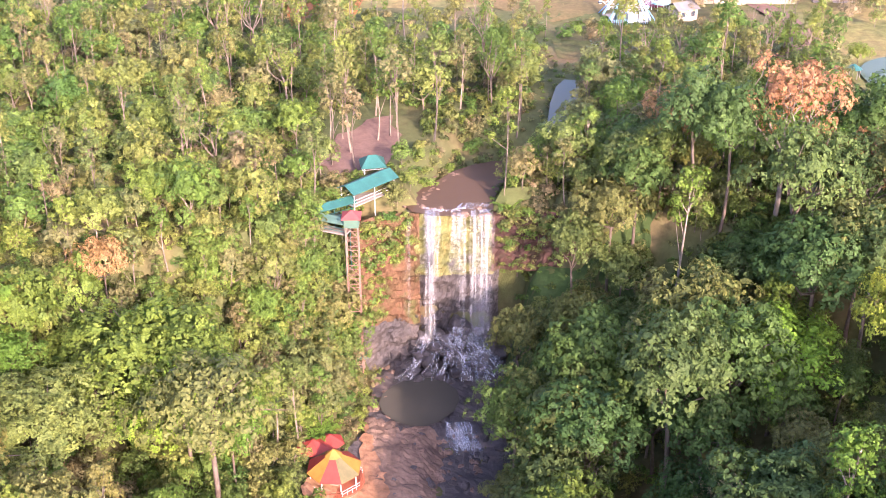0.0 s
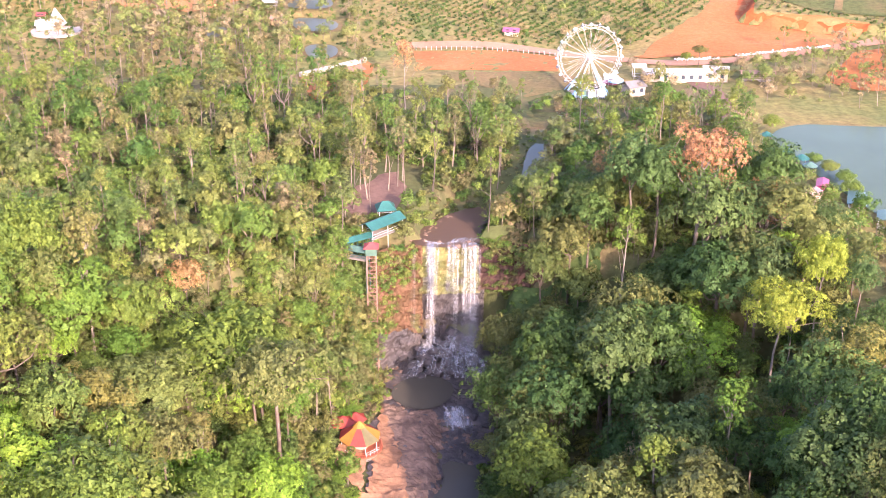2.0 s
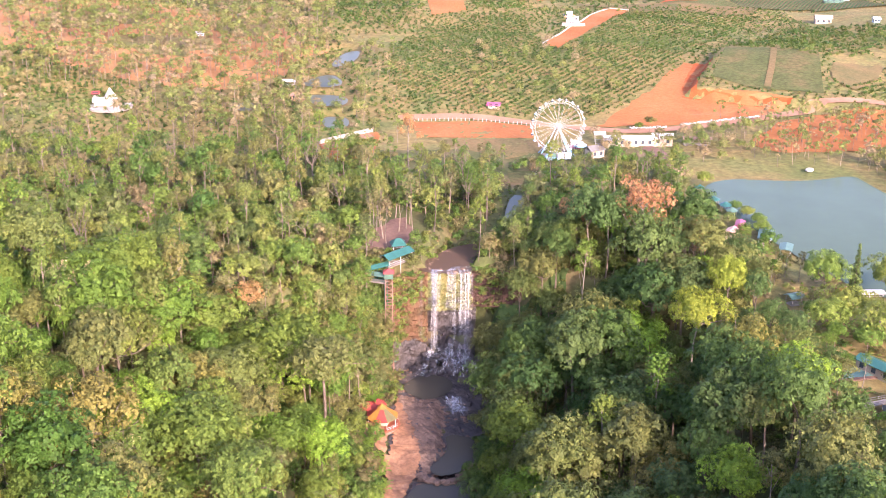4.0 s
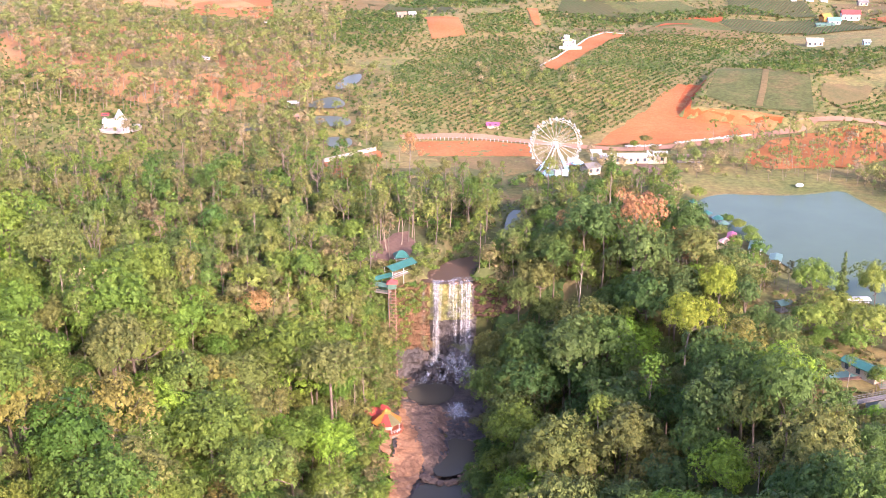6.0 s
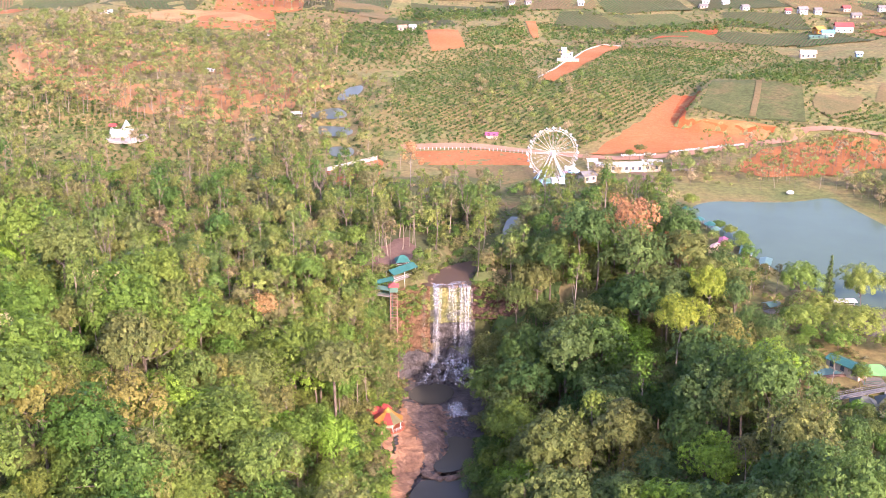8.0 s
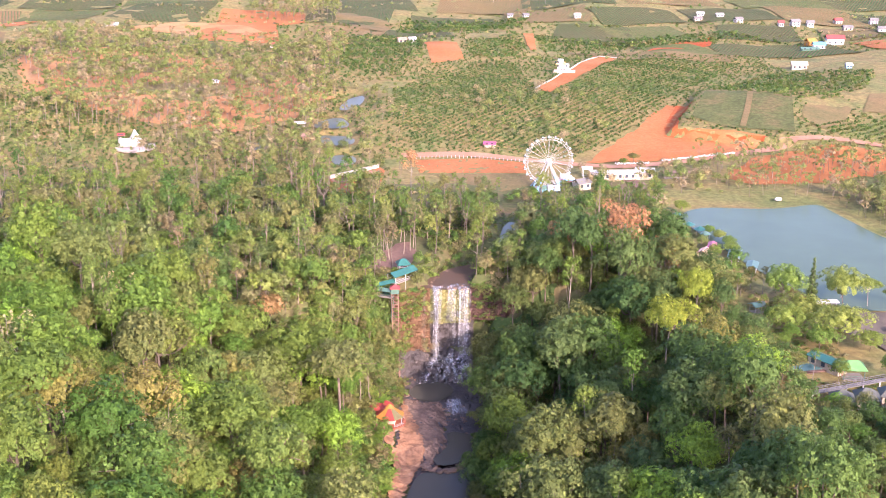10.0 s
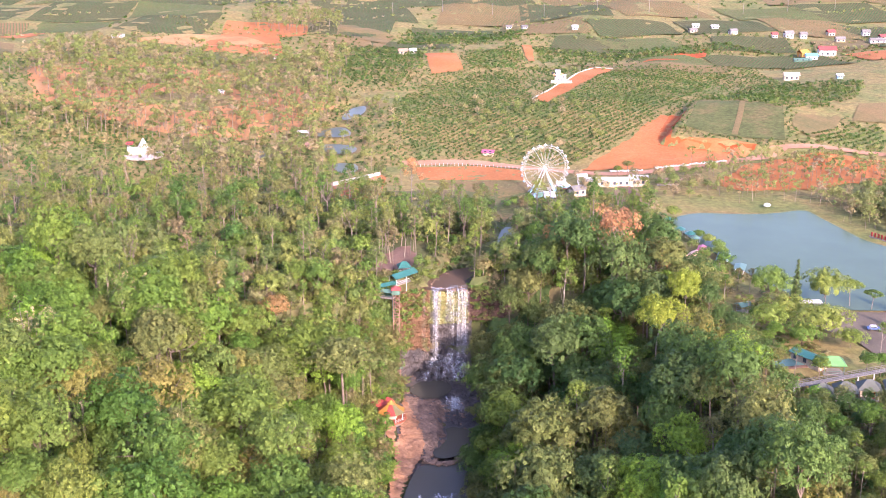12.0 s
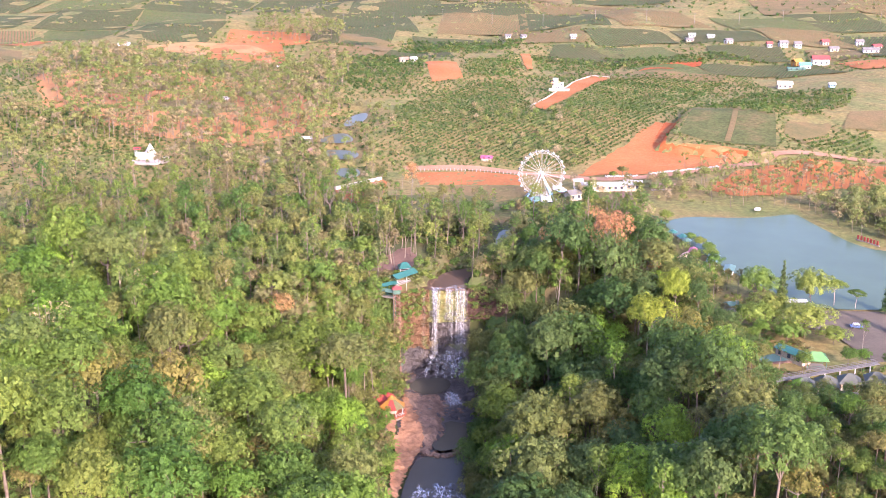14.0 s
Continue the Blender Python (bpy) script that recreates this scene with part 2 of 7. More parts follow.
FALL_DENSE, FALL_THIN = falling("falling_water_dense", 0.40, 0.92), falling("falling_water_thin", 0.45, 0.5)
FOAM = falling("foam_water", 0.30, 1.0)
WHITE = paint("white_paint", (0.350, 0.343, 0.322), 0.4, dirt=0.12)
CREAM = paint("cream_wall", (0.300, 0.250, 0.185), 0.8)
TEAL = paint("teal_sheet", (0.020, 0.082, 0.068), 0.4, dirt=0.3)
TEAL_PALE = paint("teal_sheet_pale", (0.060, 0.115, 0.085), 0.45, dirt=0.25)
ROOF_GREEN = paint("roof_green", (0.080, 0.190, 0.060), 0.5)
ROOF_DARK = paint("roof_dark", (0.07, 0.075, 0.06), 0.8)
ROOF_GREY = paint("roof_grey", (0.115, 0.110, 0.100), 0.7)
ROOF_RED = paint("roof_red", (0.210, 0.045, 0.038), 0.6)
ROOF_BROWN = paint("roof_brown", (0.20, 0.13, 0.09), 0.7)
ROOF_WHITE = paint("roof_white", (0.300, 0.300, 0.285), 0.4, dirt=0.15)
PINK = paint("pink_paint", (0.260, 0.060, 0.105), 0.5)
BLUE = paint("blue_paint", (0.08, 0.20, 0.34), 0.45)
BLUE_PALE = paint("blue_pale", (0.170, 0.330, 0.430), 0.45)
YELLOW = paint("yellow_sheet", (0.270, 0.130, 0.025), 0.5)
RED = paint("red_sheet", (0.205, 0.034, 0.024), 0.5)
OLIVE_SHEET = paint("olive_sheet", (0.100, 0.090, 0.040), 0.6)
WOOD_RED = paint("red_timber", (0.230, 0.070, 0.036), 0.7)
STEEL = paint("rusty_steel", (0.20, 0.12, 0.09), 0.6, 0.2)
CONCRETE = paint("concrete", (0.170, 0.150, 0.128), 0.85)
GLASS_DARK = paint("window_glass", (0.04, 0.05, 0.06), 0.08)
STONE_PALE = paint("pale_stone", (0.290, 0.255, 0.205), 0.8)
CAR_BLUE = paint("car_blue", (0.08, 0.12, 0.22), 0.25, 0.3)
RUBBER = paint("rubber", (0.02, 0.02, 0.02), 0.8)

# ---- builders ----
def obj(name, bm, material, parent=None, label="", smooth=False):
    me = bpy.data.meshes.new(name)
    bm.to_mesh(me)
    bm.free()
    if smooth:
        me.shade_smooth()
    me.materials.append(material)
    ob = new(name, me)
    if label:
        ob["label"] = label
    if parent is not None:
        ob.parent = parent
    return ob


def part(name, bm, material, parent, label="", smooth=False):
    return obj(name, bm, material, parent, label, smooth)


def thing(name, m, label, category, group=""):
    ob = new(name)
    ob.empty_display_size = 0.3
    ob.matrix_basis = m
    return tagged(ob, label, category, group)


def from_arrays(name, verts, faces, material, tint=None, smooth=False):
    me = bpy.data.meshes.new(name)
    me.from_pydata(verts.tolist() if hasattr(verts, "tolist") else verts, [], faces.tolist() if hasattr(faces, "tolist") else faces)
    if tint is not None:
        a = me.attributes.new("tint", "FLOAT", "POINT")
        a.data.foreach_set("value", np.asarray(tint, dtype=np.float32))
    if smooth:
        me.shade_smooth()
    me.materials.append(material)
    return me


def box(bm, sx, sy, sz, m=None, bevel=0.0):
    """A box that stands on z = 0 of the pose m, bevelled where asked."""
    r = bmesh.ops.create_cube(bm, size=1)
    vs = r["verts"]
    bmesh.ops.scale(bm, vec=(sx, sy, sz), verts=vs)
    bmesh.ops.translate(bm, vec=(0, 0, sz / 2), verts=vs)
    if bevel:
        es = list({e for v in vs for e in v.link_edges})
        vs = list({v for f in bmesh.ops.bevel(bm, geom=es, offset=bevel, segments=1, affect="EDGES")["faces"] for v in f.verts} | {v for v in vs if v.is_valid})
    if m is not None:
        bmesh.ops.transform(bm, matrix=m, verts=vs)
    return vs


def rod(bm, a, b, ra, rb=None, n=6):
    a, b = Vector(a), Vector(b)
    rb = ra if rb is None else rb
    d = b - a
    m = Matrix.Translation((a + b) / 2) @ d.to_track_quat("Z", "Y").to_matrix().to_4x4()
    bmesh.ops.create_cone(bm, cap_ends=True, segments=n, radius1=ra, radius2=max(rb, 1e-4), depth=d.length, matrix=m)


def hip_roof(bm, sx, sy, rise, z, over=0.4, thick=0.12, ridge=0.4):
    """A hipped roof with a ridge along x and eaves that hang over."""
    hx, hy, rx = sx / 2 + over, sy / 2 + over, max(sx / 2 - sy / 2 * (1 - ridge), 0.05)
    lo = [(-hx, -hy, z), (hx, -hy, z), (hx, hy, z), (-hx, hy, z)]
    up = [(-rx, 0, z + rise), (rx, 0, z + rise)]
    v = [bm.verts.new(p) for p in lo + up]
    w = [bm.verts.new((p[0], p[1], p[2] - thick)) for p in lo]
    for f in ((0, 1, 5, 4), (1, 2, 5), (2, 3, 4, 5), (3, 0, 4)):
        bm.faces.new([v[i] for i in f])
    for i in range(4):
        bm.faces.new([v[(i + 1) % 4], v[i], w[i], w[(i + 1) % 4]])
    bm.faces.new([w[3], w[2], w[1], w[0]])


def gable_roof(bm, sx, sy, rise, z, over=0.4, thick=0.12):
    """A gabled roof, ridge along x."""
    hx, hy = sx / 2 + over, sy / 2 + over
    top = [(-hx, -hy, z), (hx, -hy, z), (hx, 0, z + rise), (-hx, 0, z + rise), (hx, hy, z), (-hx, hy, z)]
    v = [bm.verts.new(p) for p in top]
    w = [bm.verts.new((p[0], p[1], p[2] - thick)) for p in top]
    for f in ((0, 1, 2, 3), (3, 2, 4, 5)):
        bm.faces.new([v[i] for i in f])
        bm.faces.new([w[i] for i in reversed(f)])
    for a, b in ((0, 1), (1, 2), (2, 4), (4, 5), (5, 3), (3, 0)):
        bm.faces.new([v[b], v[a], w[a], w[b]])


# ---- ground ----
def ease(a):
    a = np.clip(a, 0.0, 1.0)
    return a * a * (3 - 2 * a)


def rolling(x, y):
    """Slow swells of the land."""
    return (np.sin(x * 0.021 + 1.3) * np.cos(y * 0.017 + 0.4) + 0.6 * np.sin(x * 0.043 - y * 0.031)
            + 0.35 * np.sin(x * 0.11 + y * 0.07 + 2.0) * np.cos(y * 0.09 - x * 0.03))


PONDS_AT = [(-37, 220, 9, 20, 9.6), (-44, 181, 10, 13, 8.6), (-41, 156, 11, 10, 6.9), (-37, 131, 8, 10, 4.9), (-71, 148, 6, 9, 6.6)]


def ground(x, y):
    """Height of the land: a plateau, cut in front of the falls by a wooded gorge."""
    x, y = np.asarray(x, dtype=float), np.asarray(y, dtype=float)
    top = 2.6 + 1.2 * ease(y / 50) + 8.0 * ease((y - 112) / 120) + 8 * ease((y - 380) / 300)
    far = ease((y - 160) / 250)
    top = top + rolling(x, y) * (0.5 + 2.2 * far)
    top = top + 70 * ease((y - 650) / 700) * (0.35 + 0.65 * ease((x + 100) / 500))
    top = top + 9 * ease((-x - 90) / 130) * ease((y - 150) / 90) * (1 - 0.6 * ease((y - 330) / 200))
    # the lake and its shore lie flat
    flat = ease((x - 66) / 12) * (1 - ease((x - 200) / 60)) * ease((y + 95) / 25) * (1 - ease((y - 92) / 14))
    top = top * (1 - flat) + 4.2 * flat
    flat2 = ease((x + 20) / 15) * (1 - ease((x - 60) / 12)) * ease((y - 86) / 10) * (1 - ease((y - 132) / 12))
    top = top * (1 - flat2) + 3.9 * flat2
    bank = ease((x - 96 - (y - 160) * 0.45) / 2.5) * ease((y - 161 + 0.5 * (x - 97)) / 2.5) * (1 - ease((y - 210) / 40)) * (1 - ease((x - 150) / 40))
    top = top + 3.6 * bank
    for cx, cy, rx, ry, level in PONDS_AT:
        k = 1 - ease((np.hypot((x - cx) / rx, (y - cy) / ry) - 1.0) / 0.6)
        top = top * (1 - k) + level * k
    down = np.clip(-y, 0, None)
    floor = -26.4 - 2.2 * ease((down - 44) / 8)
    # the wooded side, the rim and the head wall
    left_top = -19 - 62 * ease((down - 2) / 34)
    s_left = np.clip((-13.5 - x) / (-13.5 - left_top), 0, 1) ** 1.15
    right_top = 12 + 54 * np.clip((down + 1) / 30, 0, 1) ** 0.8
    s_right = np.clip((x - 8.5) / (right_top - 8.5), 0, 1) ** 1.5
    floor = floor - 1.7 * ease((x + 5) / 3) * ease((down - 19) / 5)
    head = np.clip(y / 3.0, 0, 1)
    terrace = ease((x - 8) / 5) * 0.62 * np.clip((y + 26) / 23, 0, 1)
    s = np.maximum(np.maximum(s_left, s_right), np.maximum(head, terrace))
    bed = ease((y - 2) / 4) * (1 - ease((y - 20) / 10)) * (1 - ease((np.abs(x - 0.32 * y + 1.0) - 6) / 3))
    z = floor * (1 - s) + top * s
    bed2 = ease((y + 0.5) / 3) * (1 - ease((np.abs(x) - 5) / 3)) * (1 - ease((y - 8) / 8))
    return z - np.maximum(bed, bed2) * (np.maximum(z, 0) + 0.9) * (s > 0.9)


def gz(x, y):
    return float(ground(x, y))


def spread(a, b, first, grow, last):
    """Steps from a to b, of size first at a, growing."""
    out, s = [a], first
    while out[-1] < b:
        out.append(out[-1] + s)
        s = min(s * grow, last)
    return out


xs = np.array(sorted({*(-v for v in spread(90, 900, 4, 1.06, 26)), *(-v for v in spread(930, 4500, 60, 1.3, 500)), *np.arange(-90, 90.1, 1.5), *np.arange(91.5, 160, 2.5), *spread(160, 900, 4, 1.06, 26), *spread(930, 4500, 60, 1.3, 500)}))
ys = np.array(sorted({*(-v for v in spread(125, 4500, 4, 1.2, 400)), *np.arange(-124, -12, 2.0), *np.arange(-12, 8, 0.5), *np.arange(8, 130, 2.0), *np.arange(130, 215, 2.5), *spread(215, 1500, 4, 1.03, 24), *spread(1530, 4500, 50, 1.2, 400)}))
gx, gy = np.meshgrid(xs, ys)
jit = np.random.RandomState(3)
near_cliff = np.exp(-((gy + 1) / 6) ** 2) * (np.abs(gx) < 80)
gzv = ground(gx, gy) + jit.normal(0, 0.12, gx.shape) * (np.abs(gx) < 200) + near_cliff * jit.normal(0, 0.10, gx.shape)
nx, ny = len(xs), len(ys)
idx = np.arange(nx * ny).reshape(ny, nx)
quads = np.stack([idx[:-1, :-1], idx[:-1, 1:], idx[1:, 1:], idx[1:, :-1]], -1).reshape(-1, 4)
woods_floor = ((gx < 70) & (gy < 100))[:-1, :-1].reshape(-1)
land = new("ground", from_arrays("ground", np.stack([gx, gy, gzv], -1).reshape(-1, 3), quads, FOREST_FLOOR, smooth=True))
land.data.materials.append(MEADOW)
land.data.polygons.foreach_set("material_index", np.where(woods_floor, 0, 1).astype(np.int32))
tagged(land, "rolling red-brown ground with leaf litter and scrub", "ground", kind="structure")

from mathutils.geometry import delaunay_2d_cdt


def outline(points, rough=0.0, step=6.0, seed=1):
    """A closed plan outline with points every few metres, a little uneven."""
    rnd, out = random.Random(seed), []
    n = len(points)
    for i in range(n):
        a, b = Vector(points[i]), Vector(points[(i + 1) % n])
        k = max(1, round((b - a).length / step))
        for j in range(k):
            p = a.lerp(b, j / k)
            out.append((p.x + rnd.uniform(-rough, rough), p.y + rnd.uniform(-rough, rough)))
    return out


def rounded(points, times=2):
    for _ in range(times):
        n, out = len(points), []
        for i in range(n):
            a, b = Vector(points[i]), Vector(points[(i + 1) % n])
            out += [tuple(a.lerp(b, 0.25)), tuple(a.lerp(b, 0.75))]
        points = out
    return points


def inside(points, x, y):
    hit, n = False, len(points)
    for i in range(n):
        (x1, y1), (x2, y2) = points[i], points[(i + 1) % n]
        if (y1 > y) != (y2 > y) and x < (x2 - x1) * (y - y1) / (y2 - y1) + x1:
            hit = not hit
    return hit


BARE_LAND = []


def patch(name, points, material, label, category, lift=0.12, step=5.0, level=None, bank=0.0, kind="structure", rough=0.0, craggy=0.0):
    """A piece of ground of its own surface, laid on the land (or a level sheet of water)."""
    rim = outline(points, rough, step, len(name))
    if points[0][1] > 90 and material not in (MEADOW, GRASS_SHADED) and not (material == DRY_GRASS and points[0][1] > 340):
        BARE_LAND.append(points)
    px, py = [p[0] for p in rim], [p[1] for p in rim]
    pts = [Vector(p) for p in rim]
    if level is None:
        for a in np.arange(min(px), max(px), step):
            for b in np.arange(min(py), max(py), step):
                q = (a + 0.31 * step, b + 0.27 * step)
                if inside(rim, *q) and min((Vector(q) - Vector(r)).length for r in rim) > step * 0.45:
                    pts.append(Vector(q))
    n = len(rim)
    v, _, f, *_ = delaunay_2d_cdt(pts, [(i, (i + 1) % n) for i in range(n)], [], 1, 1e-4)
    if level is None:
        z = ground([p.x for p in v], [p.y for p in v]) + lift
    else:
        z = [level] * len(v)
    verts = [(p.x, p.y, float(h)) for p, h in zip(v, z)]
    if craggy:
        verts = [(x, y, h + craggy * (noise.noise(Vector((x * 0.45, y * 0.45, 1))) + 0.8 * abs(noise.noise(Vector((x * 1.1, y * 0.8, 5)))) + 0.5 * noise.noise(Vector((x * 2.6, y * 2.2, 9))))) for x, y, h in verts]
    me = from_arrays(name, verts, [tuple(t) for t in f], material, smooth=not craggy)
    return tagged(new(name, me), label, category, kind=kind)


def strip(points, width):
    """The plan outline of a way along a line."""
    left, right = [], []
    for i, p in enumerate(points):
        a, b = Vector(points[max(i - 1, 0)]), Vector(points[min(i + 1, len(points) - 1)])
        d = (b - a).normalized()
        nrm = Vector((-d.y, d.x)) * width / 2
        left.append(tuple(Vector(p) + nrm))
        right.append(tuple(Vector(p) - nrm))
    return left + right[::-1]


def smooth_line(points, times=2):
    for _ in range(times):
        out = [points[0]]
        for a, b in zip(points, points[1:]):
            a, b = Vector(a), Vector(b)
            out += [tuple(a.lerp(b, 0.25)), tuple(a.lerp(b, 0.75))]
        points = out + [points[-1]]
    return points


LAKE = rounded([(79, 57), (88, 63), (99, 61), (113, 60), (128, 66), (129, 58), (132, 43), (135, 28), (142, 19), (190, 4), (190, -34), (122, -34), (99, -32), (90, -8), (84, 14), (77, 46)])
patch("lake", LAKE, LAKE_WATER, "still green lake with soft reflections of trees", "lake", level=4.75)
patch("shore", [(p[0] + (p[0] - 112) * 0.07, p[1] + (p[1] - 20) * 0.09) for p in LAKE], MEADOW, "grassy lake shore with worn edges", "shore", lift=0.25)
POND = rounded([(15.5, 15), (18, 17), (21.5, 31), (24, 48), (20, 49), (16.5, 32)], 1)
patch("stream_pond", POND, POND_WATER, "narrow pale still pond among trees", "pond", level=4.6)
RIVER = rounded([(-6.2, -0.9), (-8.5, 5), (-3, 12), (1, 17.5), (8, 21), (11, 19), (6.5, 8), (5.8, -0.9)], 1)
patch("river", RIVER, RIVER_WATER, "shallow brown river above the falls", "river", level=0.15)
POOL = rounded([(-11, -10), (-6, -6), (0, -8.5), (1, -14), (-3, -19.5), (-8, -19.5), (-12, -15)], 1)
patch("pool", POOL, POOL_WATER, "dark brown plunge pool under the falls", "pool", level=-25.72)
LOWER = rounded([(-10.5, -58), (-8, -54.5), (-3, -55.5), (1, -54), (3.5, -51), (3, -60), (2, -70), (2.5, -90), (4, -130), (-12, -130), (-14.5, -78), (-12.5, -66)], 1)
patch("lower_river", LOWER, POOL_WATER, "slow dark river in the gorge", "river", level=-27.7)
SIDE_POOL = rounded([(-2.2, -34), (5.6, -37), (7, -46), (3.5, -48.5), (0, -52), (-4.6, -53), (-6.2, -49), (-4, -45.5), (-1.4, -42)], 1)
patch("side_pool", SIDE_POOL, POOL_WATER, "still dark pool held by a rock sill", "pool", level=-27.1)
BEACH = [(-13.5, -19), (-10.3, -30), (-7.8, -43), (-8.4, -50), (-10.2, -56), (-13, -64), (-14.8, -78), (-17.2, -78), (-16.6, -65), (-15.3, -53), (-17.4, -45), (-21.2, -39.5), (-21, -36), (-16, -26)]

# ---- plants ----
ICO = bmesh.new()
bmesh.ops.create_icosphere(ICO, subdivisions=1, radius=1.0)
ICO_V = np.array([v.co[:] for v in ICO.verts])
ICO_F = np.array([[v.index for v in f.verts] for f in ICO.faces])
ICO.free()
OCT_V = np.array([(1, 0, 0), (0, 1, 0), (-1, 0, 0), (0, -1, 0), (0, 0, 1), (0, 0, -1)], float)
OCT_F = np.array([(0, 1, 4), (1, 2, 4), (2, 3, 4), (3, 0, 4), (1, 0, 5), (2, 1, 5), (3, 2, 5), (0, 3, 5)])


def tube(vs, fs, pts, radii, n=5):
    """A tapered limb through pts, added to the lists."""
    base = len(vs)
    for k, (p, r) in enumerate(zip(pts, radii)):
        p = np.asarray(p, float)
        q = np.asarray(pts[min(k + 1, len(pts) - 1)], float) - np.asarray(pts[max(k - 1, 0)], float)
        q /= np.linalg.norm(q) + 1e-9
        u = np.cross(q, (0.3, 0.9, 0.2))
        u /= np.linalg.norm(u)
        w = np.cross(q, u)
        for j in range(n):
            a = 2 * math.pi * j / n
            vs.append(tuple(p + r * (math.cos(a) * u + math.sin(a) * w)))
    for k in range(len(pts) - 1):
        for j in range(n):
            a, b = base + k * n + j, base + k * n + (j + 1) % n
            fs.append((a, b, b + n, a + n))
    fs.append(tuple(base + (len(pts) - 1) * n + j for j in range(n)))


def unit(v):
    return v / (np.linalg.norm(v, axis=-1, keepdims=True) + 1e-9)


def sprays(rnd, centres, radii, count, size, up=0.35, low=-0.35, flat=1.0, middle=None, round_=0.2):
    """Leaf sprays over the lobes of a crown: bent four-cornered cards, each an island, that take the light as the lobe and the crown do."""
    c = np.asarray(centres, float)
    r = np.asarray(radii, float)
    mid = c.mean(axis=0) - (0, 0, np.max(r)) if middle is None else np.asarray(middle, float)
    pick = rnd.choice(len(c), count, p=r ** 2 / np.sum(r ** 2))
    d = unit(rnd.normal(size=(count, 3)))
    outward = unit(c[pick] - mid)
    d = unit(d + 0.4 * outward)
    d[:, 2] = np.where(d[:, 2] < low, -d[:, 2], d[:, 2])
    p = c[pick] + d * (r[pick] * rnd.uniform(0.86, 1.10, count))[:, None] * np.array([1, 1, flat])
    nrm = unit(d + rnd.normal(size=(count, 3)) * 0.38 + np.array([0, 0, up]))
    t = unit(np.cross(nrm, rnd.normal(size=(count, 3))))
    b = np.cross(nrm, t)
    s = size * rnd.uniform(0.55, 1.3, count)[:, None]
    k = rnd.uniform(0.5, 1.0, (count, 1))
    v = np.stack([p - t * s, p - b * s * k + nrm * s * 0.12, p + t * s * rnd.uniform(0.7, 1.2, (count, 1)) - nrm * s * 0.25, p + b * s * k], 1)
    shade = unit((1 - round_) * d + round_ * unit(p - mid) + 0.45 * nrm)
    return v.reshape(-1, 3), np.arange(count * 4).reshape(-1, 4), np.repeat(shade, 4, axis=0)


def cores(rnd, centres, radii, shrink=0.66, flat=1.0, coarse=False):
    vs, fs, ns = [], [], []
    base_v, base_f = (OCT_V * 1.12, OCT_F) if coarse else (ICO_V, ICO_F)
    for k, (c, r) in enumerate(zip(centres, radii)):
        v = base_v * (r * shrink) * rnd.uniform(0.82, 1.12, (len(base_v), 1)) * np.array([1, 1, flat]) + np.asarray(c)
        fs.append(base_f + len(base_v) * k)
        vs.append(v)
        ns.append(unit(base_v))
    return np.concatenate(vs), np.concatenate(fs), np.concatenate(ns)


def heart(rnd, middle, rx, rz, count=110, size=0.3, low=-0.3):
    """The close leaves inside a crown: large overlapping sprays round its middle."""
    d = unit(rnd.normal(size=(count, 3)))
    d[:, 2] = np.where(d[:, 2] < low, -d[:, 2], d[:, 2])
    p = d * np.array([rx, rx, rz]) * rnd.uniform(0.8, 1.08, (count, 1)) + np.asarray(middle)
    nrm = unit(d + rnd.normal(size=(count, 3)) * 0.3)
    t = unit(np.cross(nrm, rnd.normal(size=(count, 3))))
    b = np.cross(nrm, t)
    s = rx * size * rnd.uniform(0.7, 1.2, (count, 1))
    v = np.stack([p - t * s, p - b * s, p + t * s - nrm * s * 0.3, p + b * s], 1)
    return v.reshape(-1, 3), np.arange(count * 4).reshape(-1, 4), np.repeat(nrm, 4, axis=0)


def joined(*groups):
    vs, fs, ns, n = [], [], [], 0
    for v, f, nr in groups:
        vs.append(np.asarray(v, float).reshape(-1, 3))
        ns.append(np.asarray(nr, float).reshape(-1, 3))
        fs += [tuple(int(i) + n for i in face) for face in f]
        n += len(vs[-1])
    return np.concatenate(vs), fs, np.concatenate(ns)


def crown_of(inner, outer):
    v, f, n = joined(inner, outer)
    return v, f, len(inner[1]), n


def limb(rnd, a, b, sag=0.12, k=4):
    a, b = np.asarray(a, float), np.asarray(b, float)
    bend = rnd.normal(size=3) * np.linalg.norm(b - a) * sag
    return [a + (b - a) * t + bend * math.sin(math.pi * t) for t in np.linspace(0, 1, k)]


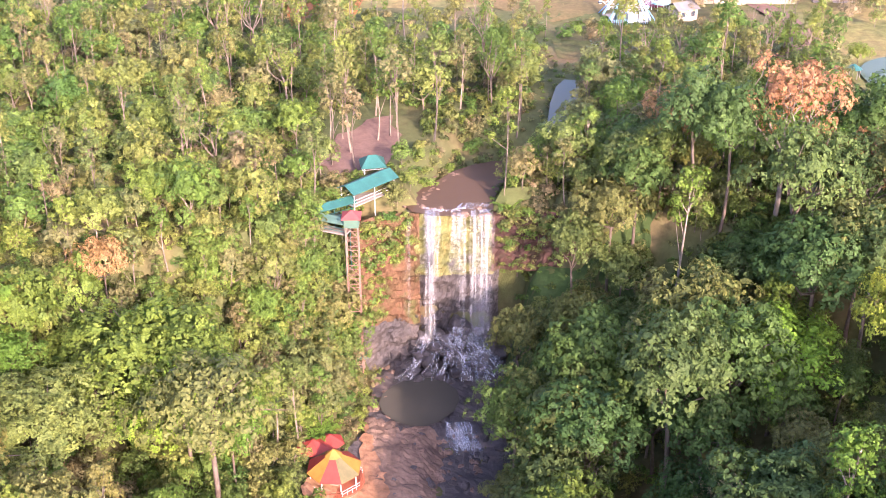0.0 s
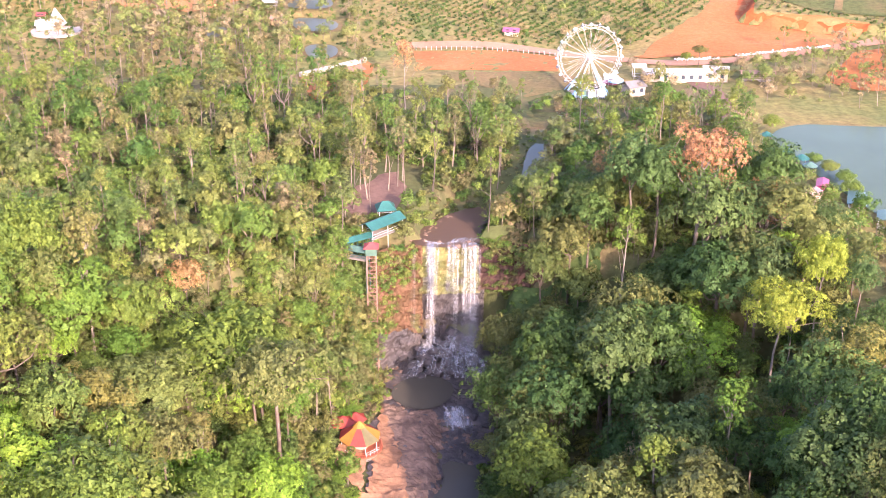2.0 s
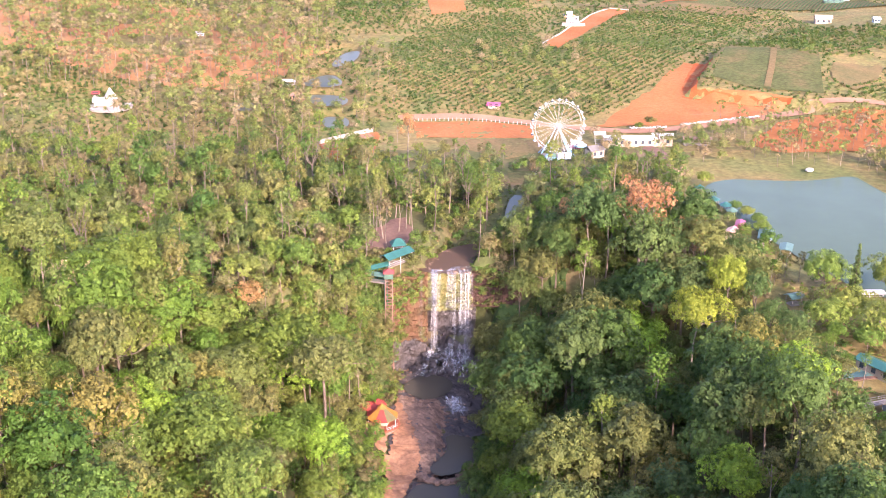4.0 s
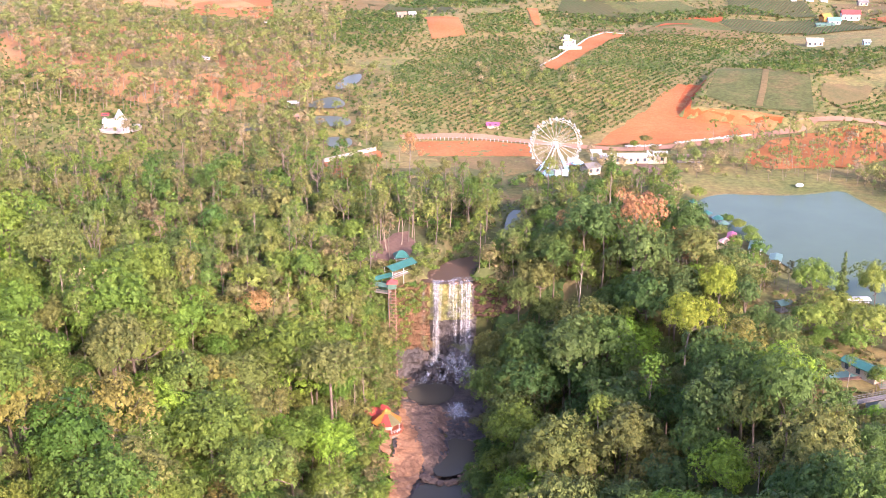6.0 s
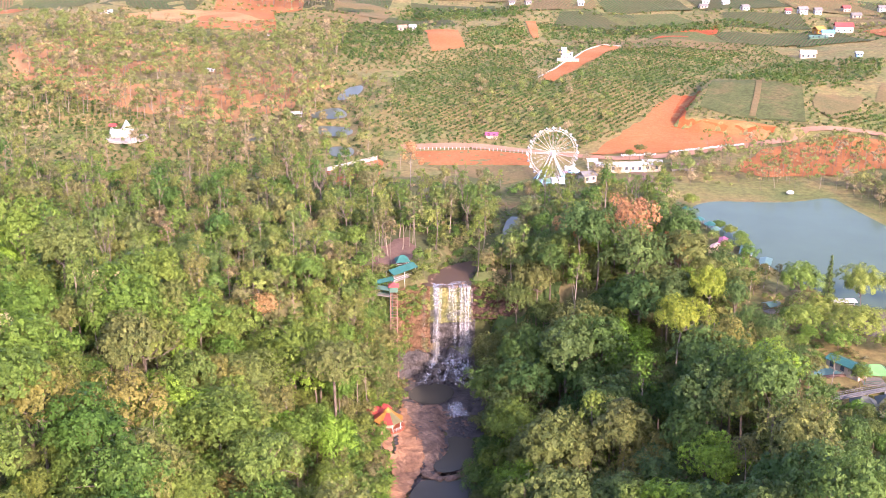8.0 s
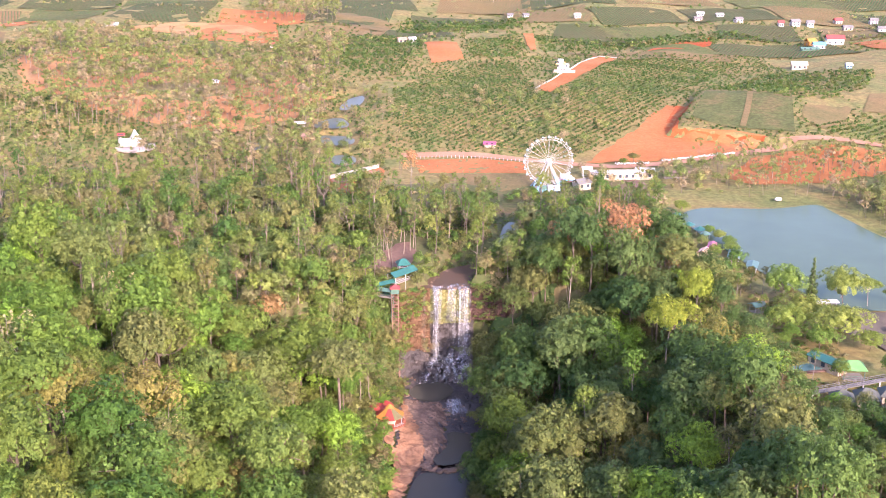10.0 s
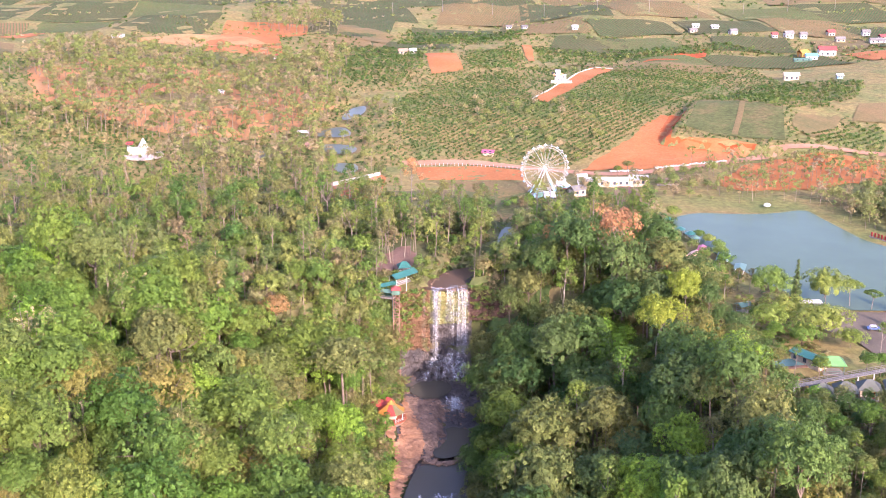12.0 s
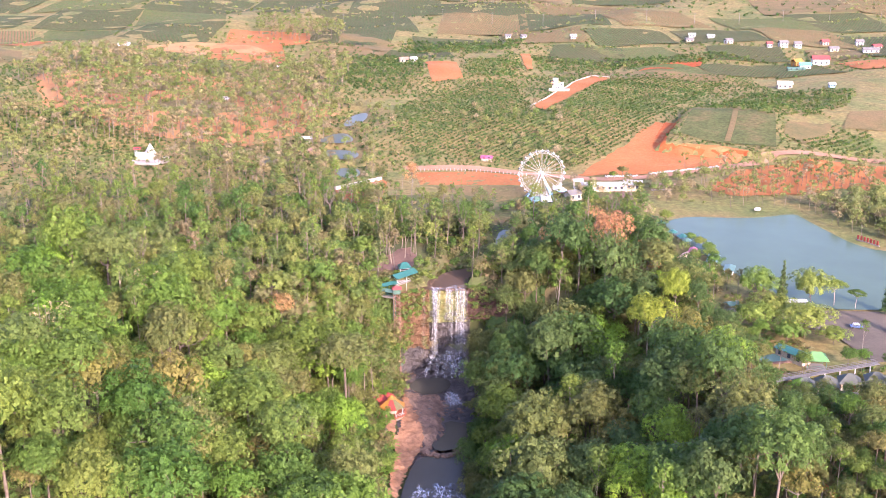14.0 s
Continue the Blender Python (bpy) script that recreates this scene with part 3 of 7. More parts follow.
def broad(seed, h=15.0, r=5.2, lobes=42, cards=1250, size=0.38, tall=0.85, clump=0.22, limbs=4, under=-0.15):
    """A broad-crowned forest tree, its dome made of many leaf clumps: the trunk and the crown, as vertex and face lists."""
    rnd = np.random.RandomState(seed)
    az = r * tall
    mid = np.array([0, 0, h - az])
    p1, p2, sway = rnd.uniform(0, 6.28), rnd.uniform(0, 6.28), rnd.uniform(0.10, 0.26)
    cen, rad = [], []
    for k in range(lobes):
        if rnd.random_sample() < 0.12:
            continue
        ct = 1 - (1 - under) * (k + 0.5) / lobes
        st, a = math.sqrt(max(0.0, 1 - ct * ct)), k * 2.39996 + rnd.uniform(-0.6, 0.6)
        swell = (1 + sway * math.sin(2 * a + p1) * st + sway * math.sin(3 * a + p2) * st) * rnd.uniform(0.78, 1.02)
        cen.append((r * 0.9 * st * math.cos(a) * swell, r * 0.9 * st * math.sin(a) * swell, mid[2] + az * 0.85 * ct * (0.5 + 0.5 * swell) + rnd.uniform(-0.5, 0.5)))
        rad.append(r * clump * rnd.uniform(0.75, 1.4))
    tv, tf = [], []
    fork = np.array([rnd.uniform(-0.4, 0.4), rnd.uniform(-0.4, 0.4), h - az * 1.6])
    big = cards > 600
    tube(tv, tf, limb(rnd, (0, 0, -0.6), fork, 0.03, 4), np.linspace(h * 0.016, h * 0.011, 4), 6 if big else 4)
    for k in rnd.choice(len(cen), limbs, replace=False):
        tube(tv, tf, limb(rnd, fork, np.array(cen[k]) * (1.04, 1.04, 1.0), 0.1), [h * 0.010, h * 0.007, h * 0.005, h * 0.002], 4 if big else 3)
    inner = heart(rnd, mid, r * 0.64, az * 0.66, 230 if big else 60, 0.17 if big else 0.30)
    return (np.array(tv), tf), crown_of(inner, sprays(rnd, cen, rad, cards, size, middle=mid - (0, 0, az * 0.4)))


def slender(seed, h=17.0, r=2.9, lobes=16, cards=480, size=0.36, low=0.58):
    """A tall tree with a long bare stem and a small broken crown in layers."""
    rnd = np.random.RandomState(seed)
    tip = np.array([rnd.uniform(-0.8, 0.8), rnd.uniform(-0.8, 0.8), h * 0.95])
    stem = limb(rnd, (0, 0, -0.6), tip, 0.025, 7)
    tv, tf = [], []
    tube(tv, tf, stem if cards > 60 else stem[::3], np.linspace(h * 0.013, h * 0.004, 7 if cards > 60 else 3), 5 if cards > 250 else 3)
    cen, rad = [], []
    for k in range(lobes):
        t = low + (1 - low) * math.sqrt((k + rnd.uniform(0.2, 0.8)) / lobes)
        a = k * 2.4 + rnd.uniform(-0.5, 0.5)
        base = stem[min(int(t * 6), 5)]
        reach = r * rnd.uniform(0.25, 1.0) * (1.15 - 0.75 * (t - low) / (1 - low))
        c = np.array([base[0] + reach * math.cos(a), base[1] + reach * math.sin(a), h * t + rnd.uniform(0, 0.8)])
        cen.append(c)
        rad.append(r * rnd.uniform(0.22, 0.42))
        if k % 3 == 0:
            tube(tv, tf, [base - (0, 0, 0.9), (base + c) / 2 - (0, 0, 0.5), c], [h * 0.005, h * 0.0035, h * 0.001], 3)
    inner = cores(rnd, cen, rad, 0.45, 0.75, True)
    return (np.array(tv), tf), crown_of(inner, sprays(rnd, cen, rad, cards, size, low=-0.7, flat=0.75))


def bare(seed, h=16.0, r=5.5, cards=260, size=0.4, limbs=8, twigs=5, sides=4):
    """A nearly leafless tree: forked pale limbs with a thin dry crown."""
    rnd = np.random.RandomState(seed)
    tv, tf, ends = [], [], []
    fork = np.array([0.3, 0.2, h * 0.45])
    tube(tv, tf, limb(rnd, (0, 0, -0.6), fork, 0.03, 4), np.linspace(h * 0.022, h * 0.014, 4), sides + 1)
    for k in range(limbs):
        a = k * 2.4 + rnd.uniform(-0.3, 0.3)
        q = r * rnd.uniform(0.35, 0.85)
        e = np.array([q * math.cos(a), q * math.sin(a), h * rnd.uniform(0.72, 0.95)])
        path = limb(rnd, fork, e, 0.13, 5)
        tube(tv, tf, path, np.linspace(h * 0.010, h * 0.003, 5), sides)
        for j in range(twigs):
            s = path[2 + j % 3]
            f = s + np.array([rnd.uniform(-1, 1) * r * 0.4, rnd.uniform(-1, 1) * r * 0.4, rnd.uniform(0.05, 0.22) * h])
            tube(tv, tf, limb(rnd, s, f, 0.12, 3), [h * 0.004, h * 0.003, h * 0.001], 3)
            ends.append(f)
    rad = [r * (0.24 if cards > 500 else 0.2)] * len(ends)
    v, f, n = sprays(rnd, ends, rad, cards, size, low=-1)
    return (np.array(tv), tf), (v, f, 0, n)


def umbrella(seed, h=14.0, r=5.5, lobes=26, cards=1300, size=0.36):
    """A spreading tree whose crown lies in flat layers over long limbs."""
    rnd = np.random.RandomState(seed)
    cen, rad = [], []
    for k in range(lobes):
        a, q = k * 2.4, math.sqrt((k + 0.5) / lobes)
        cen.append((r * 0.85 * q * math.cos(a), r * 0.85 * q * math.sin(a), h - 1.0 - 1.8 * q + rnd.uniform(-0.7, 0.5)))
        rad.append(r * rnd.uniform(0.17, 0.28))
    tv, tf = [], []
    fork = np.array([0.5, 0.3, h * 0.6])
    tube(tv, tf, limb(rnd, (0, 0, -0.6), fork, 0.04, 6), np.linspace(h * 0.018, h * 0.011, 6), 6)
    for k in range(0, lobes, 4):
        tube(tv, tf, limb(rnd, fork, np.array(cen[k]) - (0, 0, 0.3), 0.16, 5), [h * 0.008, h * 0.007, h * 0.005, h * 0.003, h * 0.001], 4)
    return (np.array(tv), tf), crown_of(cores(rnd, cen, rad, 0.72, 0.5), sprays(rnd, cen, rad, cards, size, 0.7, -0.4, 0.55))


def spire(seed, h=13.0, r=1.7):
    """A dark pointed conifer."""
    rnd = np.random.RandomState(seed)
    cen, rad = [], []
    for k in range(26):
        t = k / 26
        a = k * 2.4
        q = r * (1 - t) * 0.6
        cen.append((q * math.cos(a), q * math.sin(a), h * (0.12 + 0.86 * t)))
        rad.append(r * (0.2 + 0.5 * (1 - t)))
    tv, tf = [], []
    tube(tv, tf, limb(rnd, (0, 0, -0.5), (0, 0, h), 0.0, 4), [0.25, 0.2, 0.12, 0.03], 6)
    return (np.array(tv), tf), crown_of(cores(rnd, cen, rad, 0.7), sprays(rnd, cen, rad, 800, 0.32, 0.0, -1))


def bush(seed, r=1.6, lobes=7, cards=150, size=0.45, close=12):
    rnd = np.random.RandomState(seed)
    cen = [(rnd.uniform(-0.6, 0.6) * r, rnd.uniform(-0.6, 0.6) * r, r * rnd.uniform(0.25, 0.75)) for _ in range(lobes)]
    rad = [r * rnd.uniform(0.35, 0.55) for _ in range(lobes)]
    inner = heart(rnd, (0, 0, r * 0.25), r * 0.55, r * 0.42, close, 0.42 if close > 6 else 0.8, 0.0)
    return crown_of(inner, sprays(rnd, cen, rad, cards, size, middle=(0, 0, -0.4 * r)))


def fronds(seed, n=11, length=3.2, width=0.55):
    """A clump of arching broad leaves, as of a banana plant."""
    rnd = np.random.RandomState(seed)
    vs, fs = [], []
    for k in range(n):
        a = k * 2.4 + rnd.uniform(-0.3, 0.3)
        out, lift = length * rnd.uniform(0.55, 1.0), length * rnd.uniform(0.3, 0.75)
        base = len(vs)
        for j in range(6):
            t = j / 5
            w = width * math.sin(math.pi * min(0.12 + 0.86 * t, 1)) * rnd.uniform(0.85, 1.1)
            px, pz = out * t, 1.0 + lift * math.sin(t * 2.0)
            for s in (-1, 0, 1):
                vs.append((px * math.cos(a) - s * w * math.sin(a), px * math.sin(a) + s * w * math.cos(a), pz - 0.18 * abs(s)))
        for j in range(5):
            for s in (0, 1):
                i = base + 3 * j + s
                fs.append((i + 3, i + 4, i + 1, i))
    tv, tf = [], []
    tube(tv, tf, [(0, 0, -0.3), (0, 0, 0.8), (0.1, 0, 1.6)], [0.16, 0.13, 0.08], 6)
    up = np.tile((0.0, 0.0, 1.0), (len(vs), 1))
    return (np.array(tv), tf), (np.array(vs), fs, len(fs), up)


TREE_KINDS = {}


def kind_of(key, name, label, category, data, leaf, bark):
    """The shared meshes of one kind of tree."""
    (tv, tf), (cv, cf, inner, cn) = data
    crown = from_arrays("crown", np.asarray(cv), cf, leaf[0], smooth=True)
    crown.materials.append(leaf[1])
    crown.polygons.foreach_set("material_index", (np.arange(len(cf)) < inner).astype(np.int32))
    crown.normals_split_custom_set_from_vertices(cn.tolist())
    TREE_KINDS[key] = (name, label, category, from_arrays("trunk", tv, tf, bark, smooth=True), crown, (np.asarray(cv), cf, inner, cn), (tv, tf))


def plant(key, x, y, size=1.0, turn=0.0, z=None, group="", label="", stretch=1.0):
    """Sets one tree of a kind on the ground: a base with its trunk and crown."""
    name, text, cat, trunk, crown, *_ = TREE_KINDS[key]
    z = gz(x, y) if z is None else z
    ob = thing(name, Matrix.LocRotScale((x, y, z), Euler((0, 0, turn)), (size, size, size * stretch)), label or text, cat, group)
    for nm, me in (("trunk", trunk), ("crown", crown)):
        c = new(nm, me)
        c.parent = ob
    return ob


LEAF_SPARSE = foliage("leaf_sparse", [(0, (0.36, 0.27, 0.15)), (1, (0.30, 0.27, 0.13))])
BROAD_TEXT = "broad-crowned forest tree with dense green leaves"
for i in range(6):
    kind_of(f"broad{i}", "broadleaf_tree", BROAD_TEXT, "tree", broad(20 + i, 15 + i % 3, 4.8 + 0.45 * (i % 4), (40, 54, 70)[i % 3], 1350, (0.42, 0.37, 0.34)[i % 3], (0.75, 0.9, 0.65)[i % 3], (0.245, 0.21, 0.18)[i % 3]), LEAF, BARK)
    kind_of(f"deep{i}", "evergreen_tree", "broad-crowned forest tree with deep green leaves", "tree", broad(60 + i, 15 + i % 3, 4.8 + 0.45 * (i % 4), (56, 42, 68)[i % 3], 1350, (0.37, 0.42, 0.34)[i % 3], (0.9, 0.75, 1.0)[i % 3], (0.21, 0.245, 0.185)[i % 3]), LEAF_DEEP, BARK)
for i in range(5):
    kind_of(f"slender{i}", "slender_tree", "tall slender tree with a bare pale stem and a thin crown", "tree", slender(40 + i, 16 + i % 3, 2.9 + 0.3 * (i % 3)), LEAF, BARK_PALE)
kind_of("dome", "domed_tree", "very broad domed tree with fine grey-green leaves", "tree", broad(90, 17, 11.0, 150, 6200, 0.36, 0.62, 0.115, 9), LEAF_GREY, BARK)
kind_of("lime", "lime_green_tree", "tall tree with a bright yellow-green crown and pale limbs", "tree", broad(91, 15, 6.4, 52, 2000, 0.36, 0.6, 0.2, 8), LEAF_LIME, BARK_PALE)
kind_of("yellow", "yellowing_tree", "spreading forest tree with yellow-brown leaves", "tree", broad(92, 14, 5.5, 46, 1400, 0.36, 0.8, 0.2, 7), LEAF_YELLOW, BARK_PALE)
kind_of("tan", "tan_leaved_tree", "round tree with a dense tan-brown crown", "tree", broad(89, 14, 5.4, 60, 1500, 0.34, 0.8, 0.18, 4), LEAF_TAN, BARK)
kind_of("rust", "rust_leaved_tree", "tall tree with rust-red leaves on pale limbs", "tree", bare(93, 16, 5.4, 1500, 0.42), LEAF_RUST, BARK_PALE)
kind_of("rust_open", "rust_leaved_tree", "tall open tree with thin rust-red leaves on pale stems", "tree", slender(94, 18, 3.6, 18, 560), LEAF_RUST, BARK_PALE)
kind_of("bare0", "bare_tree", "nearly leafless tree with pale forked limbs", "tree", bare(95), LEAF_SPARSE, BARK_PALE)
kind_of("bare1", "bare_tree", "nearly leafless tree with pale forked limbs", "tree", bare(96, 15, 4.5, 200), LEAF_SPARSE, BARK_PALE)
kind_of("umbrella", "umbrella_tree", "spreading tree with flat layered crown on long limbs", "tree", umbrella(97), LEAF, BARK_PALE)
kind_of("rain", "shade_tree", "wide domed shade tree with fine green leaves", "tree", broad(98, 9.5, 6.8, 60, 1700, 0.36, 0.55, 0.17, 8), LEAF_PARK, BARK)
kind_of("bright", "bright_green_tree", "spreading forest tree with fresh bright green leaves", "tree", broad(103, 14, 6.0, 40, 1500, 0.40, 0.7, 0.22), LEAF_BRIGHT, BARK)
kind_of("spire", "conifer", "dark narrow pointed conifer", "tree", spire(99), LEAF_DEEP, BARK)
kind_of("banana0", "banana_plant", "banana plant with broad arching green leaves", "plant", fronds(101), LEAF_PALM, BARK)
kind_of("banana1", "banana_plant", "banana plant with broad arching green leaves", "plant", fronds(102, 9, 2.8), LEAF_PALM, BARK)
STUB = ([(0, 0, 0), (0.1, 0, 0), (0, 0.1, 0)], [(0, 1, 2)])
for i in range(4):
    kind_of(f"wood_broad{i}", "broadleaf_tree", BROAD_TEXT, "tree", broad(120 + i, 12, 4.9, 18, 400, (0.60, 0.5)[i % 2], (1.1, 0.85, 0.95, 1.25)[i], (0.26, 0.22)[i % 2], 3, -0.45), LEAF, BARK)
    kind_of(f"wood_slender{i}", "slender_tree", "tall slender tree", "tree", slender(130 + i, 17, 3.5, 14, 250, 0.5, (0.45, 0.55, 0.62, 0.5)[i]), LEAF, BARK_PALE)
    kind_of(f"wood_bare{i}", "bare_tree", "tall leafless tree", "tree", bare(135 + i, 16, 4.2, 60, 0.4, 5, 3, 3), LEAF, BARK_PALE)
    kind_of(f"sapling{i}", "slender_tree", "small slender tree", "tree", slender(140 + i, 8.5, 2.6, 6, 56, 0.62, (0.35, 0.45, 0.5, 0.4)[i]), LEAF, BARK_PALE)
    kind_of(f"shrub{i}", "shrub", "leafy shrub", "shrub", (STUB, bush(150 + i, 1.8, 6, 34, 0.6)), LEAF, BARK)
    kind_of(f"coffee{i}", "coffee_bush", "coffee bush", "shrub", (STUB, bush(160 + i, 1.0, 3, 9, 0.5, 4)), LEAF_COFFEE, BARK)
    kind_of(f"crop{i}", "crop_bush", "crop bush", "shrub", (STUB, bush(170 + i, 1.1, 3, 8, 0.55, 4)), LEAF_COFFEE, BARK)

# ---- the woods ----
rnd = random.Random(11)
CLEAR = [  # plan outlines kept free of trees
    [(-26, 8), (-9, 2), (-5, 20), (-5, 34), (-14, 42), (-24, 30)],
    [(-14, -25), (-13, 2), (9, 2), (9, -26), (5.5, -32), (5, -145), (-16, -145), (-25, -80), (-25, -58), (-24, -28)],
    RIVER, POND, [(12, 13), (19, 12), (28, 58), (29, 78), (19, 78), (14, 40), (11, 24)],
]


def open_here(x, y):
    if x > 6 and -118 < y < 2:
        # the grassed terrace below the rim
        if x < 15 and -17 < y < -0.5:
            return False
    return not any(inside(c, x, y) for c in CLEAR)


def scatter(x0, x1, y0, y1, gap, test):
    """Points about a gap apart, in jittered rows."""
    out = []
    for j, y in enumerate(np.arange(y0, y1, gap * 0.87)):
        for x in np.arange(x0 + (j % 2) * gap / 2, x1, gap):
            px, py = x + rnd.uniform(-0.36, 0.36) * gap, y + rnd.uniform(-0.36, 0.36) * gap
            if test(px, py):
                out.append((px, py))
    return out


def lake_side(y):
    return 72 if y > -30 else 74


LANDMARKS = []
def landmark(key, x, y, size, turn=0.0, stretch=1.0, z=None, label=""):
    LANDMARKS.append((x, y, (8.5 if key == "dome" else 4.3) * size))
    plant(key, x, y, size, turn, z, "", label, stretch)


def clear_of_landmarks(x, y):
    return all((x - a) ** 2 + (y - b) ** 2 > r * r for a, b, r in LANDMARKS)


landmark("tan", -48, -22, 0.78, 1.0, 1.1)
landmark("rust", 46.5, -9, 1.25, 0.5, 1.15)
landmark("rust", 33, 1, 0.85, 2.0, 1.15)
landmark("rust", 57, -16, 0.9, 4.0, 1.1)
landmark("rust_open", -10, 75, 1.0, 0.3)
landmark("dome", -50, -50, 1.08, 0.4, 0.85)
landmark("lime", 53, -44, 1.0, 0.0, 1.35)
landmark("lime", 61, -38, 0.75, 1.0, 1.75)
landmark("umbrella", 26.5, -31, 0.95, 0.5, 1.9)
landmark("yellow", 35, -74, 1.3, 0.2, 1.1)
landmark("yellow", 57, -66, 1.2, 1.2, 1.3)
landmark("yellow", 38, -88, 1.1, 2.2, 1.2)
landmark("bright", 62, -84, 1.15, 0.7, 1.2)
landmark("bright", 48, -98, 1.1, 0.4, 1.1)
landmark("bright", 16, -54, 0.95, 1.4, 1.0)
landmark("bright", -60, -83, 1.45, 1.1, 0.95)
landmark("broad1", -69, -63, 1.45, 0.6, 0.95)
landmark("yellow", -46, -103, 1.3, 2.0, 0.95)
landmark("rust_open", -72, -92, 1.0, 1.0, 0.9)
landmark("bare0", 50, -14, 0.9, 0.7)
landmark("bare1", -80, -52, 1.15, 0.2, 1.3)
landmark("umbrella", 8.5, -44, 0.95, 2.0, 0.95)
for k, (x, y, size) in enumerate(((7.5, -53, 0.75), (9, -61, 0.95), (7, -69, 0.7), (9, -78, 1.0), (7.5, -88, 0.8), (8, -97, 0.95))):
    landmark(("deep1", "broad0", "deep3", "broad4")[k % 4], x, y, size, k * 1.7)

for k, (x, y, size) in enumerate(((4.5, -57.5, 0.62), (3.6, -65, 0.7), (4.4, -73, 0.62), (4, -82, 0.75), (5, -92, 0.7))):
    landmark(("broad3", "deep2", "deep5", "broad0")[k % 4], x, y, size, 0.8 + k * 2.1)

near_trees, far_trees = [], []
free = lambda a, b: open_here(a, b) and clear_of_landmarks(a, b)
in_view = lambda a, b: abs(a + 11) < 0.40 * (b + 332) + 14
for x, y in scatter(-150, -11, -30, 92, 6.0, lambda a, b: free(a, b) and in_view(a, b)):
    far_trees.append((x, y))
for x, y in scatter(-110, -11, -138, -28, 7.6, lambda a, b: free(a, b) and in_view(a, b)):
    near_trees.append((x, y))
for x, y in scatter(9, 71, -30, 82, 6.2, lambda a, b: free(a, b) and in_view(a, b) and a < lake_side(b)):
    (near_trees if y < 2 else far_trees).append((x, y))

BUILT = ((-15.5, 0, 2.4), (-13.4, 2, 2.6), (-11.3, 4.4, 2.6), (-13, 8.3, 2.8), (-20.5, -4, 2.2), (-18.2, -2.6, 2.2), (-18.6, -5.6, 2.6), (-16.4, -6.6, 2.0), (-15.9, -3.4, 2.2), (-15.6, -6, 2.0), (-8, 8, 3))
for x, y in scatter(6.5, 71, -138, -29, 7.2, lambda a, b: free(a, b) and in_view(a, b)):
    near_trees.append((x, y))
stuff = {}
def into_stuff(group, key, x, y, size, turn, stretch=1.0, at=None):
    if at is None and inside(BEACH, x, y):
        return
    stuff.setdefault(group, []).append((key, x, y, size, turn, stretch, at))


for x, y in scatter(-13, 12, 23, 100, 5.2, lambda a, b: free(a, b) and not (a > -3 and b < 34 and a < 12)):
    far_trees.append((x, y))
planted = []
for x, y in near_trees:
    if (x + 16.8) ** 2 + (y + 32) ** 2 < 64:
        continue
    right, u = x > 6, rnd.random()
    kind = f"deep{rnd.randrange(6)}" if right and u < 0.74 else f"broad{rnd.randrange(6)}"
    if u > 0.90:
        kind = f"slender{rnd.randrange(5)}"
    elif u > 0.86:
        kind = "yellow"
    elif u > 0.84:
        kind = f"bare{rnd.randrange(2)}"
    if 0.76 < u < 0.82 or (right and 0.7 < u < 0.8 and y < -60):
        kind = "bright"
    size = rnd.choice((0.6, 0.8, 0.95, 1.05, 1.2, 1.35, 1.5)) * rnd.uniform(0.9, 1.1)
    if y > -30:
        size *= 0.8
    if x > 60:
        size = min(size, 0.65)
    elif x > 42 and y > -70:
        size = max(size, 0.9)
    if 45 < x < 66 and -64 < y < -36:
        size = min(size, 0.55)
    plant(kind, x, y, size, rnd.uniform(0, 6.28), group="trees of the gorge", stretch=rnd.uniform(1.0, 1.35) if right and y < -40 else rnd.uniform(0.9, 1.3))
    planted.append((x, y, 3.4 * size))
for x, y in far_trees:
    p = 0.2 + 0.3 * float(ease(y / 40))
    kind = f"wood_slender{rnd.randrange(4)}" if rnd.random() < p else f"wood_broad{rnd.randrange(4)}"
    if rnd.random() < 0.05:
        kind = f"wood_bare{rnd.randrange(4)}"
    if (20 < x < 62 and y > 72) or (-20 < x < 36 and y > 82):
        continue
    low = 0.6 if -20 < x < 64 and y > 52 else 1.0
    into_stuff("woods", kind, x, y, low * rnd.uniform(0.5, 0.95), rnd.uniform(0, 6.28), rnd.uniform(0.8, 1.2))
# the steep wooded side by the falls, and thickets along the rims
for x, y in scatter(-85, -13, -36, 2, 3.4, lambda a, b: not inside(CLEAR[0], a, b) and clear_of_landmarks(a, b) and gz(a, b) < 1.5 and gz(a, b) > -25):
    into_stuff("woods", rnd.choice(("wood_broad0", "wood_broad1", "wood_slender2", "shrub0", "shrub1", "shrub2")), x, y, rnd.uniform(0.45, 0.85), rnd.uniform(0, 6.28), rnd.uniform(0.8, 1.2))
for x, y in scatter(-46, -13.5, -24, 3, 1.9, lambda a, b: not inside(CLEAR[0], a, b) and -25 < gz(a, b) < 2.5 and (a < -17 or b > -12)):
    into_stuff("woods", rnd.choice(("wood_broad2", "shrub0", "shrub1", "shrub2", "shrub3", "shrub1", "wood_slender1")), x, y, rnd.uniform(0.35, 0.7), rnd.uniform(0, 6.28), rnd.uniform(0.8, 1.2))
